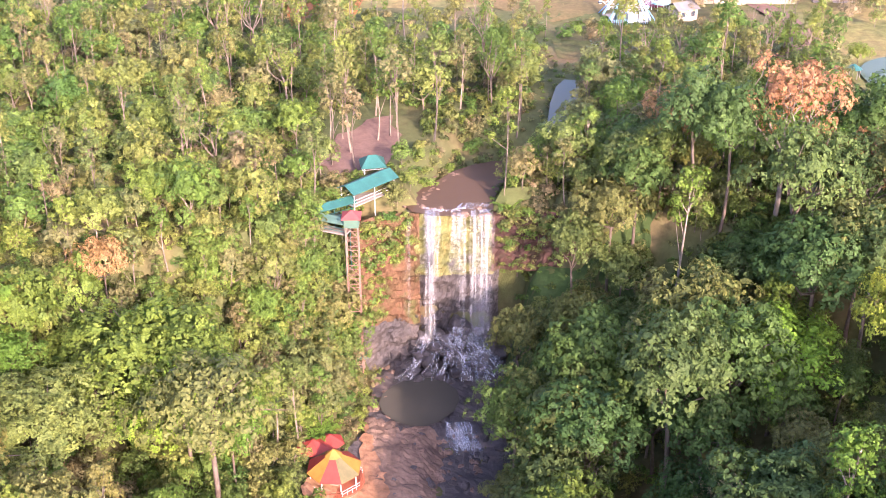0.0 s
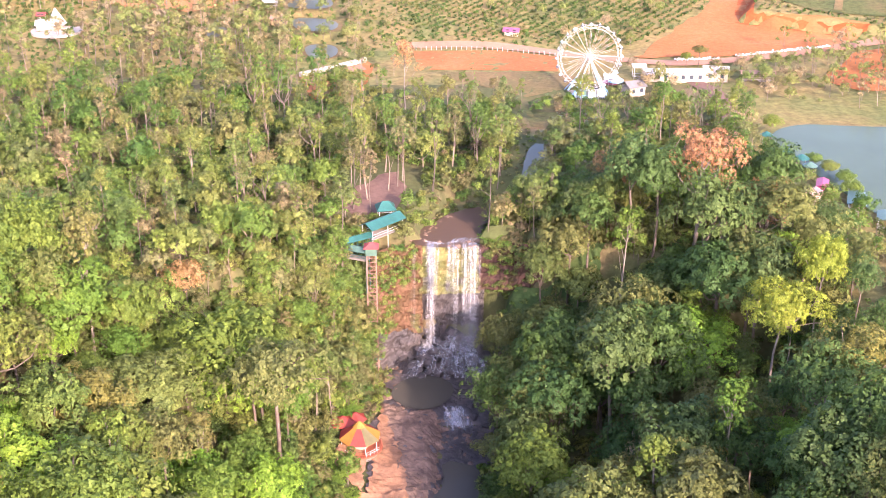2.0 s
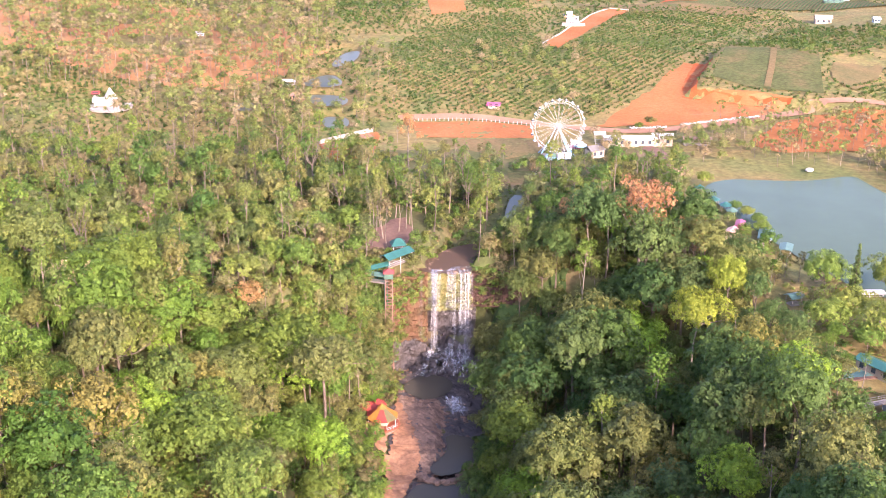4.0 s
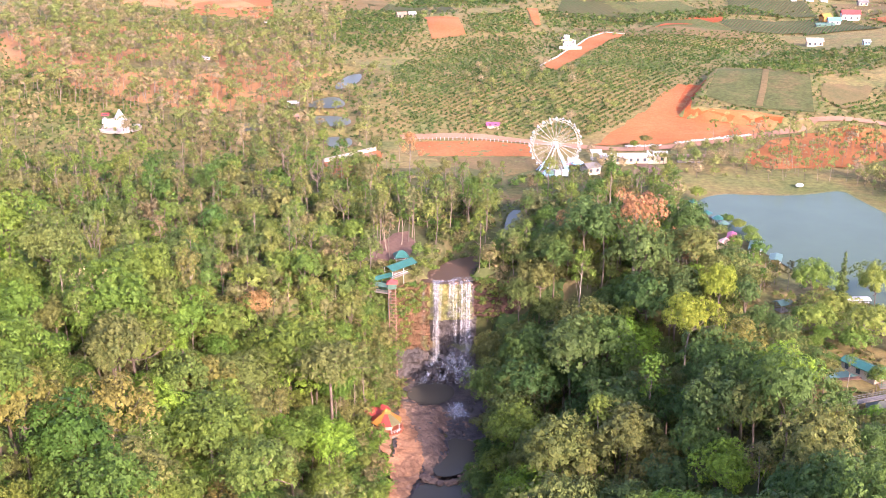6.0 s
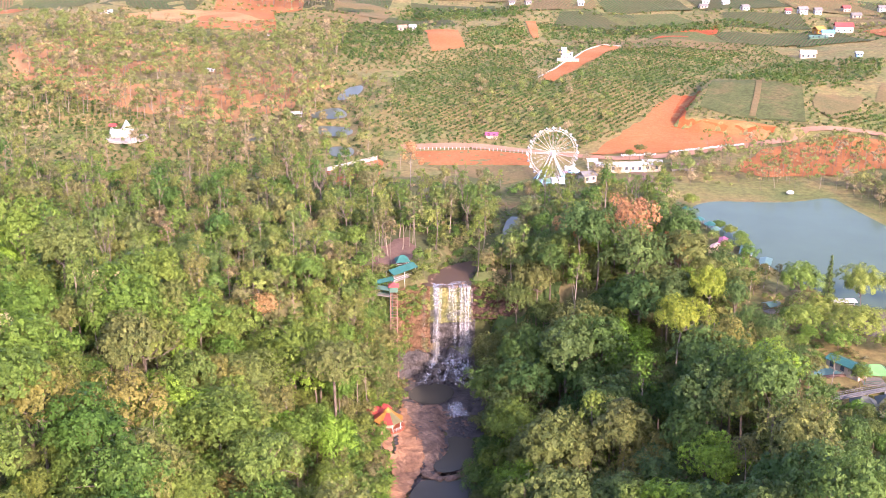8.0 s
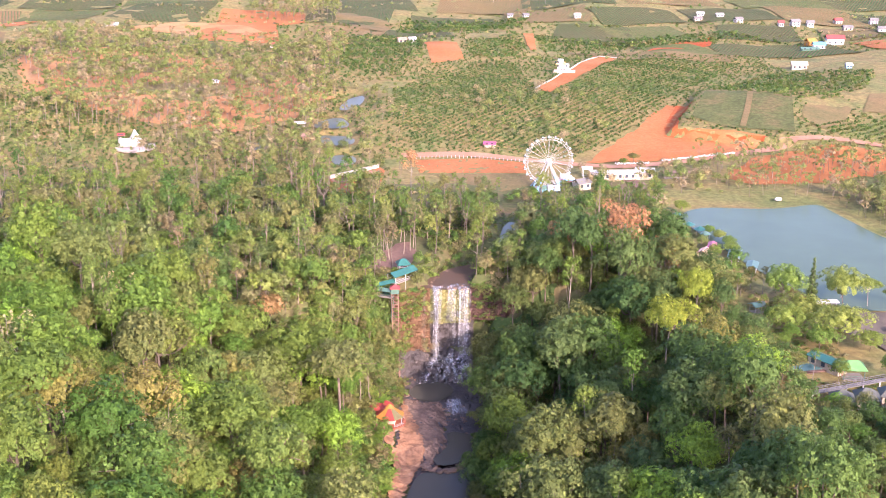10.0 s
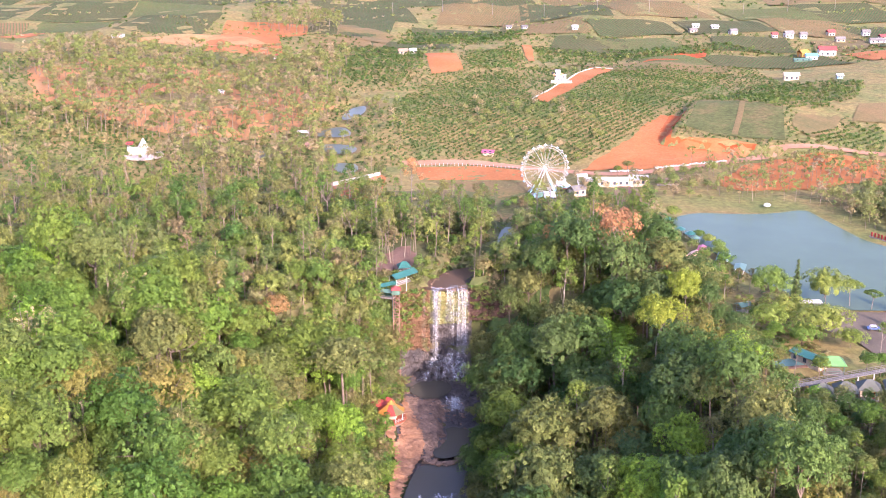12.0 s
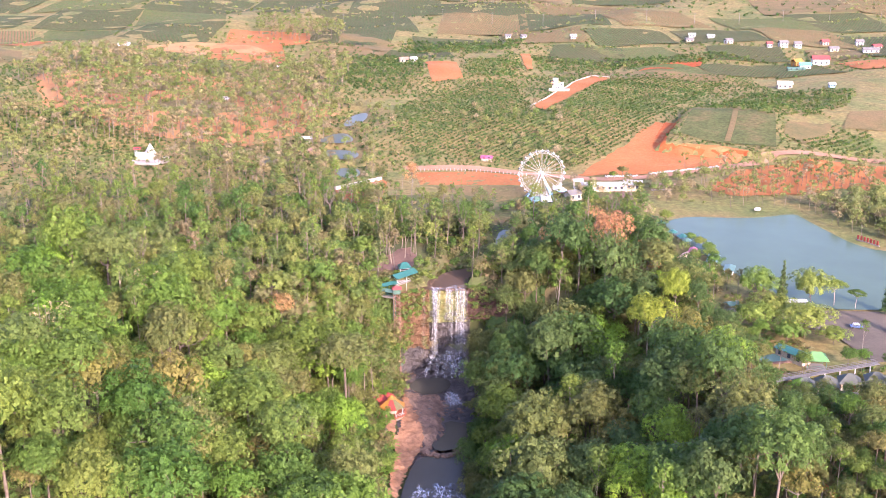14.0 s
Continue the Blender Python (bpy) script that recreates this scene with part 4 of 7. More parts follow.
for k in range(190):  # growth that hangs on the rock faces
    x = rnd.uniform(-16, -6.5) if k < 80 else rnd.uniform(-16.2, -11) if k > 150 else rnd.uniform(7, 44)
    z = rnd.uniform(-8, 0.5) if k < 80 else rnd.uniform(-17, -7) if k > 150 else rnd.uniform(-9, 2)
    y = -1.2 - 0.035 * (x + 5.5) ** 2 if k < 80 or k > 150 else -1.6 - 0.006 * (x - 6) ** 2
    into_stuff("thicket", f"shrub{rnd.randrange(4)}", x, y, rnd.uniform(0.3, 0.75), rnd.uniform(0, 6.28), at=z)
for x, y in scatter(-25, -15, -110, -26, 2.4, lambda a, b: (a + 16.8) ** 2 + (b + 33) ** 2 > 30 and a < -15.5 - 0.03 * (b + 60)):
    into_stuff("thicket", f"shrub{rnd.randrange(4)}", x, y, rnd.uniform(0.35, 0.8), rnd.uniform(0, 6.28), 0.7)
for x, y in scatter(14, 52, -10, 5, 2.8, lambda a, b: clear_of_landmarks(a, b)):
    into_stuff("woods", rnd.choice(("wood_broad0", "wood_broad1", "shrub0", "shrub1", "wood_slender0")), x, y, rnd.uniform(0.3, 0.62), rnd.uniform(0, 6.28))
for x, y in scatter(-31, -11.5, -7, 9, 1.7, lambda a, b: all((a - c) ** 2 + (b - d) ** 2 > r * r for c, d, r in BUILT)):
    into_stuff("thicket", f"shrub{rnd.randrange(4)}", x, y, rnd.uniform(0.3, 0.75), rnd.uniform(0, 6.28), rnd.uniform(0.8, 1.3))
for x, y in scatter(15, 46, -27, -7, 2.7, lambda a, b: clear_of_landmarks(a, b)):
    into_stuff("woods", rnd.choice(("wood_broad0", "wood_broad1", "shrub0", "shrub1", "shrub2")), x, y, rnd.uniform(0.35, 0.65), rnd.uniform(0, 6.28))
for x, y in scatter(9.5, 27, -27, 0, 2.0, lambda a, b: rnd.random() < 0.25 + (a - 9) / 30 + (-b) / 60):
    into_stuff("thicket", f"shrub{rnd.randrange(4)}", x, y, rnd.uniform(0.3, 0.8), rnd.uniform(0, 6.28), 0.7)
for x, y in [(8.2, 2.2), (10.5, 3.0), (13, 2.4), (16, 3.2), (19, 2.2), (22.5, 2.8), (26, 1.5), (30, 0.5), (12, 6), (9, 6.5)]:
    into_stuff("woods", f"wood_broad{rnd.randrange(4)}", x, y, rnd.uniform(0.45, 0.75), rnd.uniform(0, 6.28), 0.9)
for x, y in [(-20, 12), (-17, 17), (-13, 22), (-18, 26), (-10, 28), (-14, 33), (-9, 17), (-21, 20), (-16, 11), (-19, 23), (-11, 24)]:
    into_stuff("woods", f"wood_slender{rnd.randrange(4)}", x, y, rnd.uniform(0.7, 1.0), rnd.uniform(0, 6.28))
for x, y in [(-7, 5), (-8, 7.5), (-5.5, 11), (-4, 14), (-9, 2.6), (-2, 17.5), (0, 20), (-6, 16), (-8.5, 11), (-3.5, 20), (3, 23), (-1, 24)]:
    into_stuff("woods", rnd.choice(("wood_broad0", "shrub1", "shrub2")), x, y, rnd.uniform(0.28, 0.42) * (1 if x < -20 else 1.0), rnd.uniform(0, 6.28))
for x, y in scatter(-150, -12, -60, 95, 5.2, lambda a, b: free(a, b) and in_view(a, b)):
    into_stuff("thicket", f"shrub{rnd.randrange(4)}", x, y, rnd.uniform(0.6, 1.5), rnd.uniform(0, 6.28))
for x, y in scatter(8, 72, -104, 85, 4.8, free):
    into_stuff("thicket", f"shrub{rnd.randrange(4)}", x, y, rnd.uniform(0.6, 1.5), rnd.uniform(0, 6.28))
for x, y in scatter(9, 26, -28, 1, 2.6, lambda a, b: rnd.random() < 0.35):
    into_stuff("thicket", f"shrub{rnd.randrange(4)}", x, y, rnd.uniform(0.3, 0.7), rnd.uniform(0, 6.28))
for x, y in [(-9 - 0.5 * k + rnd.uniform(-1, 1), 1.5 + rnd.uniform(-1, 2)) for k in range(14)] + [(9 + k * 1.6, rnd.uniform(1, 3)) for k in range(26)]:
    into_stuff("thicket", f"shrub{rnd.randrange(4)}", x, y, rnd.uniform(0.7, 1.3), rnd.uniform(0, 6.28))


def build_stuff(name, rows, leaf, bark, label, category):
    """Many trees joined into one crown mesh and one stem mesh."""
    cv, cf, cn, ct, tv, tf, close, nc, nt_ = [], [], [], [], [], [], [], 0, 0
    r = np.random.RandomState(5)
    zs = ground([q[1] for q in rows], [q[2] for q in rows])
    for (key, x, y, size, turn, stretch, at), z in zip(rows, zs):
        z = z if at is None else at
        _, _, _, _, _, (v, f, inner, nr), (sv, sf) = TREE_KINDS[key]
        close.append(np.arange(len(f)) < inner)
        c, s = math.cos(turn), math.sin(turn)
        m = np.array([[c, -s, 0], [s, c, 0], [0, 0, stretch]]) * size
        cv.append(v @ m.T + (x, y, z))
        cn.append(nr @ np.array([[c, s, 0], [-s, c, 0], [0, 0, 1]]))
        ct.append(np.full(len(v), r.uniform(0, 1), np.float32))
        cf += [tuple(i + nc for i in face) for face in f]
        nc += len(v)
        tv.append(sv @ m.T + (x, y, z))
        tf += [tuple(i + nt_ for i in face) for face in sf]
        nt_ += len(sv)
    a = new(name + "_foliage", from_arrays(name + "_foliage", np.concatenate(cv), cf, leaf[0], np.concatenate(ct), smooth=True))
    a.data.materials.append(leaf[1])
    a.data.normals_split_custom_set_from_vertices(np.concatenate(cn).tolist())
    a.data.polygons.foreach_set("material_index", np.concatenate(close).astype(np.int32))
    b = new(name + "_stems", from_arrays(name + "_stems", np.concatenate(tv), tf, bark))
    tagged(a, label, category, kind="stuff")
    tagged(b, "pale and brown stems of " + label, category, kind="stuff")



# the rock band and the grass below the rim stay open
on_band = lambda q: 9 < q[1] < 33 and q[6] is None and -12 < q[2] < -0.6 - 0.006 * (q[1] - 6) ** 2 and q[3] > 0.43
stuff = {key: [q for q in rows if not on_band(q)] for key, rows in stuff.items()}
for x, y in scatter(10, 30, 10, 80, 2.4, lambda a, b: inside(CLEAR[4], a, b) and not inside(POND, a, b) and not (20 < a < 35 and 62 < b)):
    into_stuff("thicket", f"shrub{rnd.randrange(4)}", x, y, rnd.uniform(0.25, 0.5), rnd.uniform(0, 6.28), 0.8)
# low growth wherever the woods leave the ground open
cover = np.zeros((220, 240), bool)
cx_, cy_ = np.meshgrid(np.arange(-120, 120) + 0.5, np.arange(-110, 110) + 0.5)
for x, y, r in planted + [(q[1], q[2], (2.6 if "shrub" not in q[0] else 1.5) * q[3]) for rows in stuff.values() for q in rows if q[6] is None]:
    i0, i1, j0, j1 = int(y + 110 - r - 1), int(y + 110 + r + 2), int(x + 120 - r - 1), int(x + 120 + r + 2)
    if i1 > 0 and j1 > 0 and i0 < 220 and j0 < 240:
        i0, j0 = max(i0, 0), max(j0, 0)
        cover[i0:i1, j0:j1] |= (cx_[i0:i1, j0:j1] - x) ** 2 + (cy_[i0:i1, j0:j1] - y) ** 2 < r * r
for i in range(220):
    for j in range(240):
        x, y = float(cx_[i, j]), float(cy_[i, j])
        if cover[i, j] or not -109 < y < 60 or x > 70 or not in_view(x, y) or not open_here(x, y):
            continue
        if any((x - c) ** 2 + (y - d) ** 2 < r * r for c, d, r in BUILT) or (9 < x < 33 and -12 < y < -0.6 - 0.006 * (x - 6) ** 2):
            continue
        s = rnd.uniform(0.55, 1.0)
        into_stuff("thicket", f"shrub{rnd.randrange(4)}", x + rnd.uniform(-0.3, 0.3), y + rnd.uniform(-0.3, 0.3), s, rnd.uniform(0, 6.28), rnd.uniform(0.7, 1.2))
        cover[max(0, i - 1):i + 2, max(0, j - 1):j + 2] = True
# growth on the steep side left of the falls, spread over its height
across = np.linspace(-60, -13.6, 300)
for k in range(420):
    y, z = rnd.uniform(-16, 3), rnd.uniform(-24, 1.5)
    zs_ = ground(across, np.full(300, y))
    hit_at = np.nonzero(zs_ < z)[0]
    if not len(hit_at):
        continue
    x = float(across[hit_at[0]])
    if any((x - c) ** 2 + (y - d) ** 2 < (0.7 * r) ** 2 and z > -6 for c, d, r in BUILT):
        continue
    if x > -16.5 and z < -8 and y > -8:
        continue
    into_stuff("thicket" if k % 3 else "woods", f"shrub{rnd.randrange(4)}" if k % 3 else f"wood_broad{rnd.randrange(4)}", x, y, rnd.uniform(0.4, 0.9) if k % 3 else rnd.uniform(0.3, 0.55), rnd.uniform(0, 6.28), at=z - 0.3)
for x, y in scatter(9, 50, -30, 5, 1.6, lambda a, b: clear_of_landmarks(a, b) or b < -5):
    low = x < 31 and -13 < y < -0.6 - 0.006 * (x - 6) ** 2
    if low and rnd.random() < 0.15:
        continue
    into_stuff("thicket", f"shrub{rnd.randrange(4)}", x, y, rnd.uniform(0.22, 0.42) if low else rnd.uniform(0.35, 0.75), rnd.uniform(0, 6.28), rnd.uniform(0.7, 1.2))
for x, y in scatter(-40, -17, -66, -24, 3.1, lambda a, b: (a + 16.8) ** 2 + (b + 32) ** 2 > 60 and a < -16 - 0.06 * (b + 30)):
    into_stuff("woods", rnd.choice(("wood_broad0", "wood_broad1", "wood_broad2", "wood_broad3", "shrub0", "shrub2")), x, y, rnd.uniform(0.4, 0.62), rnd.uniform(0, 6.28), rnd.uniform(0.8, 1.1))
for x, y in scatter(-12, -4.5, -1, 13, 1.5, lambda a, b: not inside(RIVER, a, b) and all((a - c) ** 2 + (b - d) ** 2 > r * r for c, d, r in BUILT[:8]) and a < -6.5 + 0.45 * b):
    into_stuff("thicket", f"shrub{rnd.randrange(4)}", x, y, rnd.uniform(0.22, 0.5), rnd.uniform(0, 6.28), rnd.uniform(0.7, 1.1))
for k in range(110):
    x = rnd.uniform(6.6, 24)
    into_stuff("thicket", f"shrub{rnd.randrange(4)}", x, -1.7 - 0.006 * (x - 6) ** 2, rnd.uniform(0.25, 0.6), rnd.uniform(0, 6.28), at=rnd.choice((rnd.uniform(-2.5, 1.2), rnd.uniform(-9, 1))))
for x, y in scatter(-112, 105, -146, -104, 3.2, lambda a, b: open_here(a, b) and in_view(a, b)):
    into_stuff("thicket", f"shrub{rnd.randrange(4)}", x, y, rnd.uniform(0.7, 1.4), rnd.uniform(0, 6.28), rnd.uniform(0.8, 1.3))
for x, y in scatter(2.2, 8, -112, -50, 1.9, lambda a, b: not inside(LOWER, a, b) and not inside(SIDE_POOL, a, b)):
    into_stuff("thicket", f"shrub{rnd.randrange(4)}", x, y, rnd.uniform(0.6, 1.1), rnd.uniform(0, 6.28), rnd.uniform(0.9, 1.3))
build_stuff("woodland", stuff["woods"], LEAF_STUFF, BARK_MID, "mixed green woodland on the plateau", "woodland")
build_stuff("undergrowth", stuff["thicket"], LEAF_STUFF, BARK, "leafy green undergrowth", "undergrowth")

# ---- fields, roads and ponds behind the falls ----
patch("red_field", [(-9, 135), (18, 136), (35, 129), (33, 113), (13, 114), (-7, 115)], RED_EARTH, "levelled field of bare red earth", "field", step=6)
patch("sandy_strip", [(-3, 112.5), (28, 112), (38, 108), (34, 96), (22, 90), (3, 104)], DRY_GRASS, "strip of dry yellow grass", "field", step=6, rough=0.8)
ROAD = smooth_line([(-14, 139), (4, 141), (19, 139), (35, 133), (52, 125), (66, 121), (77, 122.5), (99, 127.5), (120, 134), (133, 140), (151, 143.5), (171, 144), (260, 136)])
patch("road", strip(ROAD, 5.2), ROAD_DUST, "dusty pink dirt road", "road", lift=0.4, step=4)
patch("earth_cut", [(106, 206), (114, 198), (101, 172), (97, 160), (119, 156.5), (133, 148), (126, 138), (97, 130), (78, 129), (57, 127), (70, 148), (84, 169)], RED_EARTH, "freshly cut bank of orange-red earth", "earthwork", lift=0.3, rough=1.0)
patch("earth_cut_face", [(110, 204), (117, 200), (104, 172), (101, 161), (122, 150), (134, 146), (131, 143), (117, 149), (95, 160), (99, 176)], RED_DEEP, "deep red raw earth face", "earthwork", lift=0.35, rough=0.3, step=1.6)
patch("garden_plots", [(21, 77), (35, 75.5), (34, 62), (21, 63.5)], FIELD_GREEN, "tilled garden plots with paths", "garden", lift=0.15, step=3)
patch("red_slope", [(139, 137), (215, 133), (190, 80), (158, 104), (148, 96), (129, 92), (112, 93), (106, 102), (122, 128)], RED_EARTH, "bare red earth slope with scattered trees", "field", lift=0.3, rough=1.0)
patch("green_field", [(128, 222), (164, 209), (147, 151), (121, 160), (110, 175)], FIELD_GREEN, "rough green hillside field", "field", lift=0.25)
patch("field_path", strip(smooth_line([(147, 216), (138, 188), (128, 160)]), 2.6), DRY_GRASS, "worn pale track across a field", "path", lift=0.45, step=3)
patch("bare_patch", [(164, 192), (187, 197), (178, 177), (160, 155), (157, 172)], DRY_GRASS, "bare dry patch of soil", "field", lift=0.4, rough=2.0)
patch("brown_field", [(204, 219), (260, 235), (240, 180), (190, 190)], DRY_GRASS, "brownish dry field", "field", lift=0.3)
patch("villa_lot", [(50, 239), (64, 270), (93, 337), (105, 331), (73, 264), (56, 231)], RED_EARTH, "walled lot of bare reddish earth", "yard", lift=0.4)
patch("orange_field", [(-1, 373), (18, 370), (20, 327), (2, 305)], RED_EARTH, "bare orange field", "field", lift=0.4)
patch("hilltop_field", [(-192, 431), (-164, 460), (-127, 470), (-102, 432), (-140, 420)], DRY_EARTH, "bare orange hilltop field", "field", lift=0.5)
patch("pale_field", [(-60, 532), (-20, 471), (-25, 439), (-59, 463)], DRY_GRASS, "pale dry hillside field", "field", lift=0.5)
patch("red_strip", [(61, 416), (68, 420), (64, 362), (60, 359)], RED_EARTH, "narrow strip of red earth", "field", lift=0.5)
patch("red_far_field", [(142, 382), (179, 409), (170, 379), (127, 358)], RED_DEEP, "reddish tilled field", "field", lift=0.5)
patch("dry_far_field", [(80, 352), (114, 361), (179, 348), (171, 331), (108, 326)], DRY_GRASS, "dry yellow field", "field", lift=0.45)
patch("savanna", [(-213, 297), (-156, 375), (-97, 365), (-57, 242), (-46, 231), (-59, 188), (-82, 171), (-110, 177), (-147, 194), (-182, 218)], DRY_EARTH, "open orange earth under scattered trees", "field", lift=0.15, step=8, rough=3)
for k, pts in enumerate(([(-150, 240), (-120, 270), (-90, 240), (-110, 205)], [(-190, 270), (-150, 330), (-130, 300), (-165, 250)], [(-100, 330), (-70, 290), (-80, 250), (-108, 290)])):
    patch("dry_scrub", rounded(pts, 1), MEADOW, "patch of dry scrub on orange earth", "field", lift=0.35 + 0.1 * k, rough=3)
patch("building_site", [(-41, 108), (-23, 124), (-20, 119), (-22, 90), (-35, 84)], RED_EARTH, "cleared pinkish building ground", "yard", lift=0.25)
patch("site_slab", [(-40, 104), (-24, 119), (-22, 114), (-37, 98)], ROAD_DUST, "pale concrete floor of a building site", "yard", lift=0.5)
patch("car_park", [(95, -34.5), (108, -33), (124, -35), (116, -68), (104, -70), (101, -53), (94, -44)], ASPHALT, "worn grey-brown asphalt car park", "pavement", lift=0.3)
patch("hall_drive", strip(smooth_line([(70, 103), (73, 92), (74, 80), (72, 68), (66, 62)]), 5), PAVING, "pinkish paved drive", "pavement", lift=0.35, step=3)
patch("station_yard", rounded([(-23, 10), (-15, 8), (-9, 13), (-9, 24), (-12, 34), (-19, 27)]), PAVING, "pinkish paved terrace under tall trees", "pavement", lift=0.2, step=3, rough=1.1)
patch("resort_path", strip(smooth_line([(67, -100), (66, -110), (69, -122), (74, -140)]), 2.2), RED_EARTH, "narrow red earth path", "path", lift=0.3, step=3)
PONDS = {
    "upper_pond": [(-43, 206), (-39, 232), (-31, 240), (-32, 217), (-39, 203)],
    "round_pond": [(-52, 181), (-42, 196), (-36, 182), (-37, 171), (-51, 172)],
    "middle_pond": [(-50, 167), (-33, 163), (-33, 147), (-46, 148)],
    "lower_pond": [(-43, 139), (-32, 139), (-31, 124), (-39, 121)],
    "side_pond": [(-75, 155), (-68, 155), (-67, 142), (-73, 141)],
}
for name, pts in PONDS.items():
    cx, cy = np.mean([p[0] for p in pts]), np.mean([p[1] for p in pts])
    top = next(q[4] for q in PONDS_AT if math.hypot((q[0] - cx) / q[2], (q[1] - cy) / q[3]) < 1)
    patch(name, rounded(pts), POND_WATER, "still pale fish pond with earth banks", "pond", level=top + 0.3)
    patch(name + "_bank", rounded([(p[0] * 1.2 - cx * 0.2, p[1] * 1.12 - cy * 0.12) for p in pts]), DRY_GRASS, "pale earth bank of a pond", "bank", lift=0.15, step=3)

# ---- far fields and hills ----
far_rnd = random.Random(8)
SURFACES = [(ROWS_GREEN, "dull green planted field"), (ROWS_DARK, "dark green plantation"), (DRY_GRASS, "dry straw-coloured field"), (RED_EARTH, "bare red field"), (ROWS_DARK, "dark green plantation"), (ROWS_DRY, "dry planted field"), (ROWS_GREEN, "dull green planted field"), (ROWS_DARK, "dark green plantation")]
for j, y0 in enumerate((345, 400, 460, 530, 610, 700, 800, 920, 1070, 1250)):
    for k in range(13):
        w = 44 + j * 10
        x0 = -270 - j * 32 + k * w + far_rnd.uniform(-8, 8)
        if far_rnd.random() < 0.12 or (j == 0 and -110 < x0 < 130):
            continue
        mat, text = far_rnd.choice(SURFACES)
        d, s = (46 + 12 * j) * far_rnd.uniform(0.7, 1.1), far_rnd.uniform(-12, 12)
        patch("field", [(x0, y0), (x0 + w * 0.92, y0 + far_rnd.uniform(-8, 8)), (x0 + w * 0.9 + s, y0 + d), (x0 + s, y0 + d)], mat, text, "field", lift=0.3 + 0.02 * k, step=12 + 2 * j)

crops = random.Random(21)


def rows_of(points, along, gap, keep=0.93):
    """Bushes in planted rows inside an outline."""
    c, s = math.cos(along), math.sin(along)
    us = [(p[0] * c + p[1] * s) for p in points]
    vs = [(-p[0] * s + p[1] * c) for p in points]
    for u in np.arange(min(us), max(us), gap * 0.85):
        for v in np.arange(min(vs), max(vs), gap * 1.25):
            x, y = u * c - v * s + crops.uniform(-0.3, 0.3), u * s + v * c + crops.uniform(-0.3, 0.3)
            if crops.random() < keep and inside(points, x, y):
                yield x, y


COFFEE = [
    ([(-18, 245), (7, 292), (46, 324), (50, 245), (56, 230), (75, 264), (106, 326), (125, 326), (168, 318), (123, 236), (104, 208), (82, 172), (70, 152), (55, 134), (21, 146), (-9, 156), (-20, 197)], 0.9, 2.3),
    ([(-89, 390), (-57, 436), (-5, 426), (-2, 375), (-2, 330), (-18, 273), (-36, 286), (-65, 340)], 0.4, 3.2),
    ([(-202, 207), (-173, 216), (-118, 176), (-118, 152), (-150, 154), (-193, 176)], 0.2, 3.0),
    ([(22, 372), (58, 412), (58, 362), (46, 328), (24, 326)], 0.8, 3.2),
    ([(66, 368), (70, 420), (125, 400), (112, 365)], 0.5, 3.4),
    ([(165, 200), (204, 225), (230, 280), (185, 290), (150, 250), (130, 226)], 0.7, 3.4),
    ([(190, 190), (200, 182), (192, 150), (152, 152), (160, 160), (182, 178)], 0.7, 2.8),
    ([(110, 420), (190, 420), (230, 380), (190, 400), (130, 375)], 0.3, 4.0),
    ([(-20, 440), (60, 430), (70, 480), (-10, 500)], 0.3, 4.0),
]
for pts, along, gap in COFFEE:
    for x, y in rows_of(pts, along, gap):
        into_stuff("coffee", f"coffee{crops.randrange(4)}", x, y, 0.47 * gap * crops.uniform(0.85, 1.2), crops.uniform(0, 6.28), crops.uniform(0.75, 1.0))
# crops and scrub over the rest of the open land
TAKEN = [(min(p[0] for p in q), max(p[0] for p in q), min(p[1] for p in q), max(p[1] for p in q), q) for q in BARE_LAND + [c[0] for c in COFFEE] + list(PONDS.values()) + [LAKE]]


def unplanted(a, b):
    if not in_view(a, b) or (66 < a < 215 and b < 140) or noise.noise(Vector((a * 0.02, b * 0.014, 3.0))) < -0.28:
        return False
    return not any(x0 < a < x1 and y0 < b < y1 and inside(q, a, b) for x0, x1, y0, y1, q in TAKEN)


for x0, x1, y0, y1, gap, s0 in ((-20, 190, 138, 345, 3.2, 0.95), (-240, -20, 96, 345, 3.7, 1.0), (-190, 300, 345, 480, 6.5, 1.3), (-260, 420, 480, 800, 16.0, 1.8)):
    for x, y in scatter(x0, x1, y0, y1, gap, unplanted):
        into_stuff("coffee", f"crop{crops.randrange(4)}", x, y, s0 * crops.uniform(0.7, 1.25), crops.uniform(0, 6.28), crops.uniform(0.7, 1.1))
for x, y in scatter(15, 75, 140, 235, 9, lambda a, b: crops.random() < 0.5 and inside(COFFEE[0][0], a, b)):
    into_stuff("open", f"wood_broad{crops.randrange(4)}", x, y, crops.uniform(0.28, 0.45), crops.uniform(0, 6.28))
build_stuff("coffee_plantation", stuff["coffee"], LEAF_COFFEE, BARK, "planted rows of dark green coffee bushes", "plantation")

